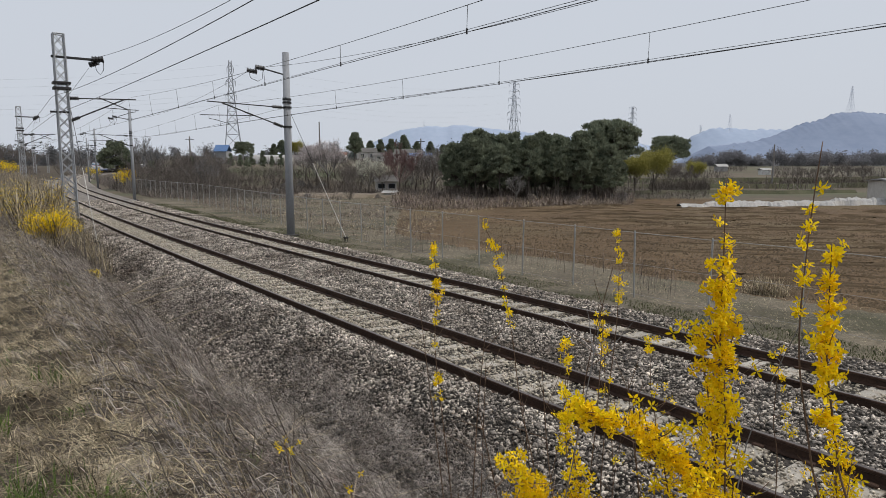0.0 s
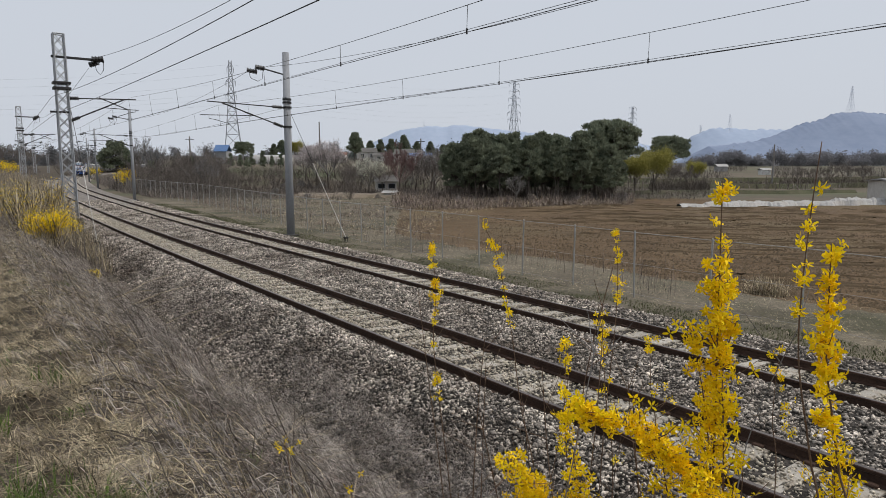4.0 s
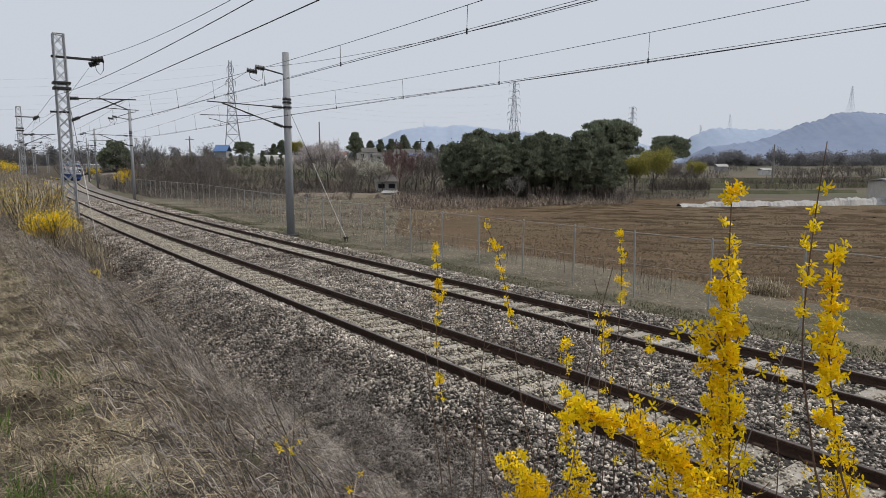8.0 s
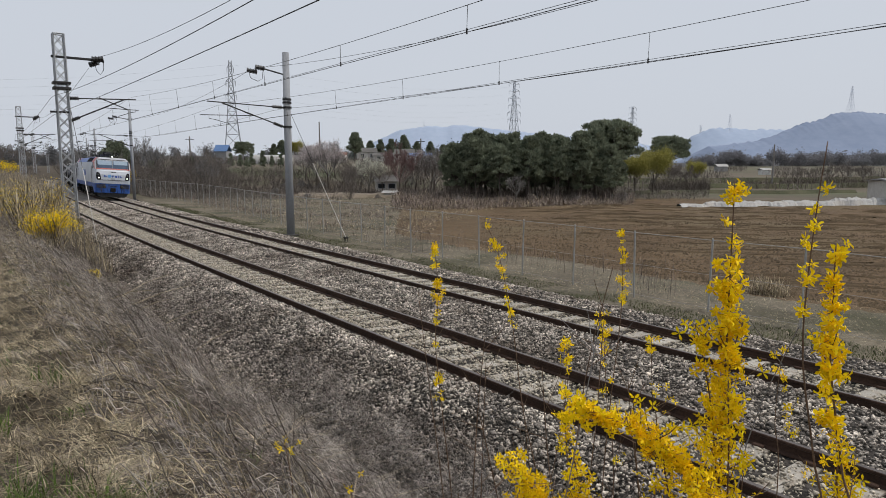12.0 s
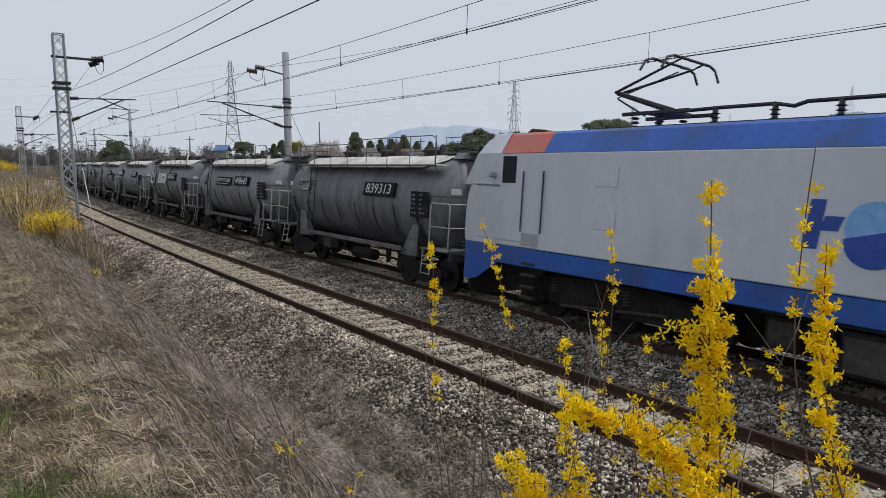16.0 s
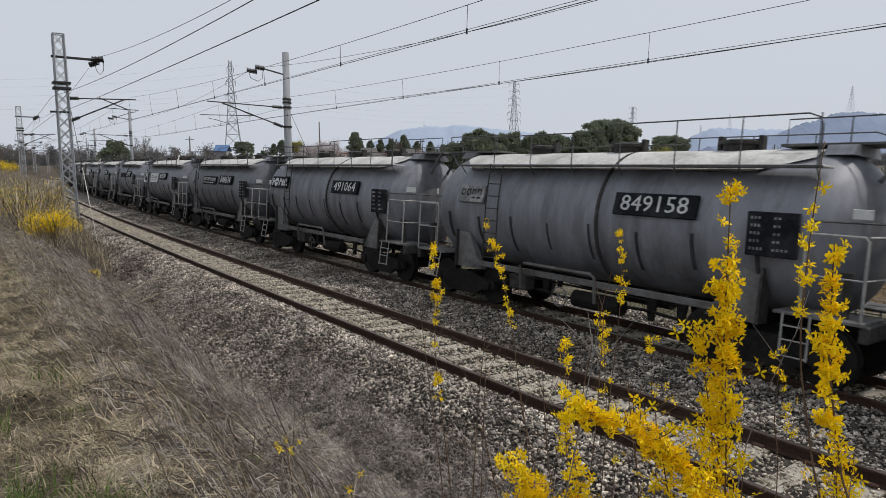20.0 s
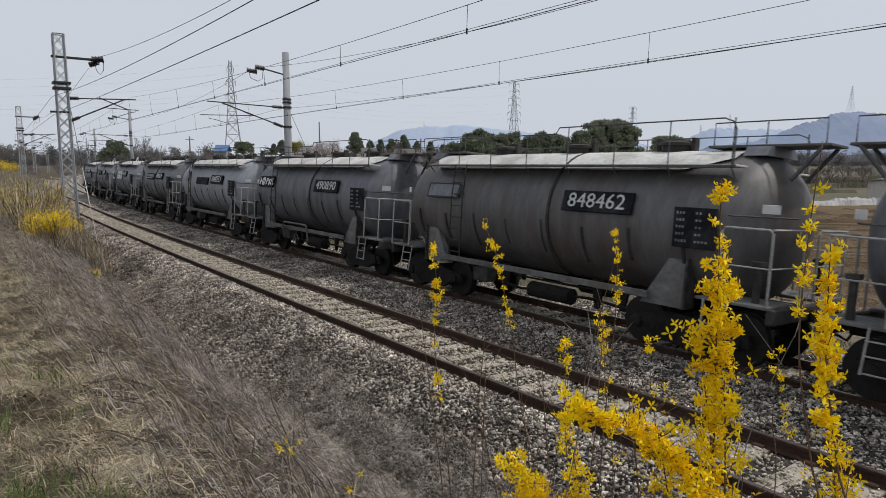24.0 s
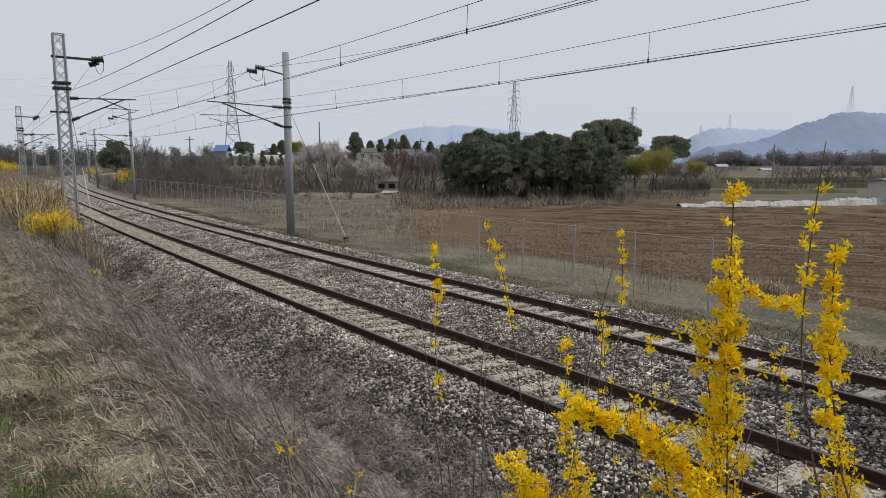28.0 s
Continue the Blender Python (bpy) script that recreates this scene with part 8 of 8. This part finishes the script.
house(-0.090, 94, 3.0, 3.6, 1.7, 0.8, M["wall_pale"], M["roof_dark"], 8, "small pale-walled house behind bare trees")
house(-0.083, 80, 1.3, 1.2, 0.7, 0.2, M["board_white"], M["plastic_sheet"], -12, "low white shed at the edge of the waste ground", 0)
house(-0.035, 140, 4.4, 4.0, 2.4, 0.7, M["wall_pale"], M["roof_blue"], 5, "pale house with a blue sheet roof")
house(-0.345, 150, 2.6, 3.0, 2.9, 1.5, M["wall_grey"], M["roof_blue"], 0, "small building with a blue roof on the rise", 0)
house(-0.120, 205, 6.0, 5.0, 2.8, 1.4, M["wall_pale"], M["roof_dark"], 12, "village house with a dark roof")
house(-0.088, 200, 8.0, 5.0, 1.8, 0.9, M["wall_pale"], M["roof_dark"], -8, "long village house with a dark roof")
house(-0.165, 190, 5.0, 5.0, 1.9, 0.9, M["wall_pale"], M["roof_red"], 3, "village house with a red-brown roof")
house(-0.012, 180, 4.0, 4.0, 2.6, 0.9, M["board_white"], M["roof_dark"], 3, "small white village house among trees")
house(-0.06, 205, 6.0, 5.0, 2.6, 1.2, M["wall_grey"], M["roof_dark"], 3, "grey village house with a dark roof")
house(0.436, 200, 3.0, 3.0, 1.6, 0.7, M["wall_grey"], M["plastic_sheet"], 0, "white-roofed hut on a far field", 0)
house(0.505, 170, 2.2, 2.5, 1.3, 0.4, M["board_white"], M["plastic_sheet"], 0, "white hut on a far field", 0)
house(0.722, 68, 4.2, 4.5, 2.5, 0.25, M["wall_pale"], M["wall_grey"], 0, "grey shed at the edge of the field", 0)


def greenhouse(u, d, ln, r, label, mat):
    g = Geo()
    out = [(r * math.cos(radians(a)), 0.5 + r * 0.75 * math.sin(radians(a))) for a in range(0, 181, 20)]
    g.prism([(r, -0.3)] + out + [(-r, -0.3)], -ln / 2, ln / 2, "yz")
    t = thing("greenhouse", label, "greenhouse", "plastic greenhouses", m=Matrix.Translation(spot(u, d)) @ pose(0, 0, 0, 0, 0, -6))
    part("cover", g, mat, t)
    for k in range(int(ln / 2)):
        x = -ln / 2 + 1 + k * 2
        a = Geo()
        a.tube([(x, (r + 0.02) * math.cos(radians(q)), 0.5 + (r + 0.02) * 0.75 * math.sin(radians(q))) for q in range(0, 181, 20)], 0.03, 4)
        part("hoop", a, M["galv"], t)


greenhouse(-0.268, 150, 10, 2.2, "white plastic greenhouse on the rise", M["plastic_sheet"])
greenhouse(-0.235, 152, 7, 2.0, "white plastic greenhouse on the rise", M["plastic_sheet"])

# heap of white film along the far field
g = Geo()
rr = random.Random(61)
n = 130
vs, fs = [], []
for i in range(n + 1):
    x = 23.3 + 23.6 * i / n
    y = 62.5 + 4.6 * i / n + 0.25 * math.sin(i * 0.4) + 0.2 * math.sin(i * 0.17)
    hgt = (0.44 + 0.12 * rr.random() + 0.10 * math.sin(i * 0.31) * math.sin(i * 0.13)) * (0.5 if i < 16 else 1.0) * (1.3 if i > 95 else 0.85)
    for j, (dy, dz) in enumerate(((-0.9, 0.0), (-0.55, 0.62), (-0.1, 0.95), (0.3, 0.75), (0.7, 0.0))):
        vs.append((x + rr.uniform(-0.05, 0.05), y + dy + rr.uniform(-0.08, 0.08), -0.95 + hgt * dz * rr.uniform(0.9, 1.1) + (0.0 if dz else -0.1) + 0.25))
for i in range(n):
    for j in range(4):
        fs.append((i * 5 + j, i * 5 + j + 1, (i + 1) * 5 + j + 1, (i + 1) * 5 + j))
g.add(vs, fs)
thing("plastic_film", "long crumpled heap of white plastic film on the field", "plastic film", data=g.mesh("plastic_film", M["plastic_sheet"]))
for x0, x1, y0, dz in ((14, 60, 92, 0.5), (18, 75, 108, 0.8), (25, 90, 128, 1.0)):
    g = Geo()
    m = 30
    vs, fs = [], []
    for i in range(m + 1):
        x = x0 + (x1 - x0) * i / m
        y = y0 + 1.2 * math.sin(i * 0.5)
        zz = land_at(x, y)
        for dy, h in ((-1.4, -0.2), (-0.5, dz), (0.9, dz * 0.9), (3.0, -0.2)):
            vs.append((x, y + dy, zz + h))
    for i in range(m):
        for j in range(3):
            fs.append((i * 4 + j, i * 4 + j + 1, (i + 1) * 4 + j + 1, (i + 1) * 4 + j))
    g.add(vs, fs)
    thing("field_bank", "low grassy terrace bank between fields", "bank", kind="structure", data=g.mesh("field_bank", M["terrace"]))


yard_v, yard_f = [], []
for i in range(25):
    x = -19.5 + 14.0 * i / 24
    y = 78.5 + 0.6 * math.sin(i * 0.7)
    for dy, h in ((-0.5, -0.2), (0.0, 0.30), (2.5, 0.42), (6.0, 0.40), (6.6, -0.2)):
        yard_v.append((x, y + dy, land_at(x, y) + h * (0.4 if i in (0, 24) else 1.0) + 0.05 * math.sin(i * 2.1 + dy)))
for i in range(24):
    for j in range(4):
        yard_f.append((i * 5 + j, i * 5 + j + 1, i * 5 + j + 6, i * 5 + j + 5))
thing("yard", "pale bare earth yard below the village trees", "yard", kind="structure", data=array_mesh("yard", yard_v, yard_f, M["pale_earth"]))


def utility_pole(u, d, h, label, arms=True):
    t = thing("utility_pole", label, "pole", "utility poles", m=Matrix.Translation(spot(u, d)))
    part("pole", Geo().tube([(0, 0, -0.4), (0, 0, h)], 0.17, 8, 0.12), M["twig_grey"], t)
    if arms:
        part("cross_arm", Geo().box(-0.8, 0.8, -0.05, 0.05, h - 0.6, h - 0.48), M["black_metal"], t)


utility_pole(0.518, 112, 7.4, "leaning timber pole between far fields", False)
utility_pole(-0.193, 130, 8.9, "tall thin pole by the village", False)
utility_pole(-0.396, 125, 6.3, "timber utility pole in the scrub")
utility_pole(-0.035, 120, 6.2, "timber utility pole in the village")


def pylon(x, y, z, h, wide, mat, arms, label):
    t = thing("transmission_tower", label, "transmission tower", "transmission towers", m=Matrix.Translation((x, y, z)) @ pose(0, 0, 0, 0, 0, 20))
    r = h * 0.0034

    def c(f, a, b):
        w = wide * ((1 - f) ** 1.5 * 0.85 + 0.12)
        return (a * w / 2, b * w / 2, h * f)
    fr = [0, 0.16, 0.3, 0.42, 0.52, 0.61, 0.69, 0.77, 0.85, 0.92, 1.0]
    for a in (-1, 1):
        for b in (-1, 1):
            part("leg", Geo().tube([c(f, a, b) for f in fr], r, 4), mat, t)
    for a, b, p, q in ((-1, -1, 1, -1), (1, -1, 1, 1), (1, 1, -1, 1), (-1, 1, -1, -1)):
        g = Geo()
        for f0, f1 in zip(fr, fr[1:]):
            g.tube([c(f0, a, b), c(f1, p, q)], r * 0.6, 3, cap=False)
            g.tube([c(f0, p, q), c(f1, a, b)], r * 0.6, 3, cap=False)
            g.tube([c(f0, a, b), c(f0, p, q)], r * 0.6, 3, cap=False)
        tagged(part("bracing", g, mat, t), kind="stuff")
    for f, ln in arms:
        g = Geo()
        for sgn in (-1, 1):
            tip = (sgn * ln, 0, h * f + 0.2)
            for b in (-1, 1):
                g.tube([c(f, sgn, b), tip], r * 0.6, 3)
                g.tube([c(min(1, f + 0.035), sgn, b), tip], r * 0.5, 3)
            g.tube([tip, (tip[0], 0, tip[2] - h * 0.045)], r * 0.8, 4)
        part("cross_arm", g, mat, t)


SIX = [(0.97, 0.075), (0.88, 0.075), (0.79, 0.085), (0.70, 0.085), (0.61, 0.095), (0.52, 0.095)]


def pylon_at(u, d, base_z, h, wide, mat, label, arms=SIX):
    pylon(u * d, d, base_z, h, wide, mat, [(f, k * h) for f, k in arms], label)


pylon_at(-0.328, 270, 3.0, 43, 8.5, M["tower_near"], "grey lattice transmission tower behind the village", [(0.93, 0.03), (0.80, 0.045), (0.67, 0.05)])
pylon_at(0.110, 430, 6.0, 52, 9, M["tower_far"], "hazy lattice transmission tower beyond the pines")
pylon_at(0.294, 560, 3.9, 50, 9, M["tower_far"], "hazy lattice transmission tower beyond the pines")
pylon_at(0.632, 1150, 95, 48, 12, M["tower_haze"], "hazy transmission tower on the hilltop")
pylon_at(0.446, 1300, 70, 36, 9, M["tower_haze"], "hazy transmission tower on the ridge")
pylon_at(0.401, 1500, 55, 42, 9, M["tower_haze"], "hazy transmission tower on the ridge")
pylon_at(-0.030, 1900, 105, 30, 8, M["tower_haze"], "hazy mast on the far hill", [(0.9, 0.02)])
for k, (z0, z1) in enumerate(((44.5, 55), (41.0, 50), (37, 45), (33, 41), (31, 38), (28.5, 35))):
    for x0, y0, x1, y1 in ((-88.5, 270, 47.3, 430), (-88.5, 270, -330, 330)):
        g = Geo()
        pts = []
        zz1 = z1 if x1 > 0 else z0 + 6
        for i in range(13):
            w = i / 12
            pts.append((x0 + (x1 - x0) * w, y0 + (y1 - y0) * w, z0 + (zz1 - z0) * w - 5.5 * 4 * w * (1 - w)))
        g.tube(pts, 0.022, 4)
        thing("power_line", "thin hazy high voltage power line", "power line", "power lines between towers", data=g.mesh("power_line", M["tower_far"]))


def ridge(name, label, mat, d, pts, depth, seed, jag=0.0, count=160):
    """A hill range: crest heights over the bearing u at distance d."""
    us = np.linspace(pts[0][0], pts[-1][0], count)
    hs = np.interp(us, [p[0] for p in pts], [p[1] for p in pts])
    r = np.random.RandomState(seed)
    ker = np.exp(-np.linspace(-2, 2, 9) ** 2)
    hs = np.convolve(np.pad(hs, 4, "edge"), ker / ker.sum(), "valid")
    teeth = jag * np.convolve(r.uniform(-1, 1, count + 4), (0.2, 0.3, 0.4, 0.3, 0.2), "valid")
    vs = []
    prof = [(-1.0, 0.0), (-0.6, 0.35), (-0.3, 0.72), (-0.1, 0.95), (0.0, 1.0), (0.3, 0.8), (1.0, 0.0)]
    for i, u in enumerate(us):
        for a, f in prof:
            dd = d + a * depth
            vs.append((u * d, dd, -2 + (hs[i] + 2) * f + (teeth[i] if f > 0.98 else 0)))
    k = len(prof)
    fs = [(i * k + j, i * k + j + 1, (i + 1) * k + j + 1, (i + 1) * k + j) for i in range(len(us) - 1) for j in range(k - 1)]
    thing(name, label, "hill", "far hills", "structure", data=array_mesh(name, vs, fs, mat, True))


ridge("backdrop_hill", "hazy blue far hill behind the village", M["hill_far_hazed"], 1900, [(-0.15, 5), (-0.128, 40), (-0.11, 70), (-0.090, 87), (-0.066, 106), (-0.045, 112), (-0.022, 117), (-0.010, 116), (0.005, 113), (0.014, 119), (0.032, 120),
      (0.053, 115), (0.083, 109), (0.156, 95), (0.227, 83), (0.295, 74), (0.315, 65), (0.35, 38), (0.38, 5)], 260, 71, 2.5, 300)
ridge("backdrop_hill", "hazy blue wooded ridge beyond the fields", M["hill_far_hazed"], 1500, [(0.34, 3), (0.36, 32), (0.377, 58), (0.383, 66), (0.392, 74), (0.407, 84), (0.421, 91), (0.447, 90), (0.4775, 87), (0.53, 86), (0.60, 84), (0.85, 60)], 200, 72, 3.0, 300)
ridge("backdrop_hill", "wooded hill beyond the fields, tinted blue-grey for haze", M["hill_near_hazed"], 1150, [(0.38, 2), (0.41, 34), (0.4257, 39), (0.468, 43), (0.493, 48), (0.517, 59), (0.5355, 68), (0.554, 76), (0.578, 83), (0.599, 92), (0.618, 98), (0.645, 100), (0.663, 98), (0.695, 93), (0.78, 80), (0.92, 40)], 180, 73, 3.2, 420)
ridge("backdrop_hill", "low wooded rise beyond the fields, greyed for haze", M["far_wood"], 520, [(0.36, 2), (0.40, 8), (0.44, 9), (0.50, 9), (0.58, 8), (0.66, 8), (0.75, 9), (0.9, 8)], 40, 74)
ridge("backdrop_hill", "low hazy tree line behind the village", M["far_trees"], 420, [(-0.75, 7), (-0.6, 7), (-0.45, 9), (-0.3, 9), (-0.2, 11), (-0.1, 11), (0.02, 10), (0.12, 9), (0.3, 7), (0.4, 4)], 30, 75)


def wood(name, label, mat, d, u0, u1, z0, z1, n, seed, size):
    """A far wood: overlapping ragged crowns along a low rise."""
    rng = random.Random(seed)
    tops = []
    for _ in range(n):
        u, dd = rng.uniform(u0, u1), d + rng.uniform(-25, 10)
        crown = rng.uniform(2.0, 4.5) * size
        top = rng.uniform(z0, z1) * (0.75 + 0.4 * math.sin(u * 41 + seed) ** 2)
        for k in range(5):
            tops.append((u * d + rng.gauss(0, crown * 0.35), dd, top - rng.uniform(0, 1) ** 0.7 * crown * 1.6))
    v, f = leaf_bits(rng, tops, 40, 1.25 * size, 0.85 * size, 1.0)
    thing(name, label, "trees", kind="stuff", data=array_mesh(name, v, f, mat))


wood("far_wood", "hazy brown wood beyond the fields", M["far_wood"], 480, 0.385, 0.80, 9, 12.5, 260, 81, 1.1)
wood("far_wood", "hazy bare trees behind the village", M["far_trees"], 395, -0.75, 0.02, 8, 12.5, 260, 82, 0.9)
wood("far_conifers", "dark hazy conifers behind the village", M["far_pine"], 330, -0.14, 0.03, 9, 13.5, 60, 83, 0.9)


# ---- movement ----
def front_of_train(t):
    """Where the first wagon's coupling stands at t seconds."""
    late = np.interp(t, [0, 14, 15, 16, 17, 18, 19, 20, 21, 22.5, 24, 25, 26, 27, 28], [0, 0.1, 0.2, 0.0, 0.0, 0.2, 0.1, 0.0, 0.3, 0.35, 0.4, 0.5, 0.2, 0.0, -0.3])
    return 17.35 + float(late) - (18.3 * (t - 15.3) + 0.0354 * ((t - 16.45) ** 2 - 1.3225))


def on_track(s, wheelbase):
    p, q = at(s - wheelbase / 2, 0, 0), at(s + wheelbase / 2, 0, 0)
    fwd = (p - q).normalized()
    left = Vector((-fwd.y, fwd.x, 0))
    up = Vector((0, 0, 1))
    a = CANT
    y, z = left * math.cos(a) - up * math.sin(a), up * math.cos(a) + left * math.sin(a)
    m = Matrix((fwd, y, z)).transposed().to_4x4()
    return Matrix.Translation((p + q) / 2) @ m


def motions():
    times = [0.5 * i for i in range(57)]
    walk(LOCO, [(t, on_track(front_of_train(t) - 9.95, 9.9)) for t in times])
    for i, w in enumerate(WAGONS):
        walk(w, [(t, on_track(front_of_train(t) + PITCH_M * (i + 0.5), 7.1)) for t in times])
    # wind in the forsythia: lean of the shoots in degrees
    gust = [(0, 0.28), (0.6, -0.4), (1, -0.7), (2, -0.3), (3, -0.47), (4, 0.0), (5, 0.4), (6, 0.66), (7, 0.9), (8, 0.73), (9, 1.05), (10, -0.2), (11, 0.75), (12, 0.73), (13, 0.7), (14, 0.7), (15, 0.55),
            (16, -0.55), (17, 0.65), (18, 0.45), (19, 0.45), (20, 0.45), (21, -0.25), (22, -0.3), (23, 0.0), (24, 0.1), (25, 0.7), (26, 0.9), (27, 1.57), (28, 0.65)]
    for k, (branch, rest, much) in enumerate(SWAYING):
        rows = []
        for t, lean in gust:
            a = much * (lean * 1.0 + 0.15 * math.sin(2.3 * t + k * 1.7))
            rows.append((t, rest @ pose(0, 0, 0, 0.3 * a, a, 0)))
        walk(branch, rows)
    turned = [(0, 70), (4, 66), (8, 60), (11, 63), (15, 70), (18, 66), (20, 64), (23.5, 60), (24, 62), (24.5, 52), (25, 34), (26, 31), (27, 28), (28, 10)]
    walk(spray, [(t, SPRAY_REST @ pose(0, 0, 0, 0, 0, a)) for t, a in turned])


motions()
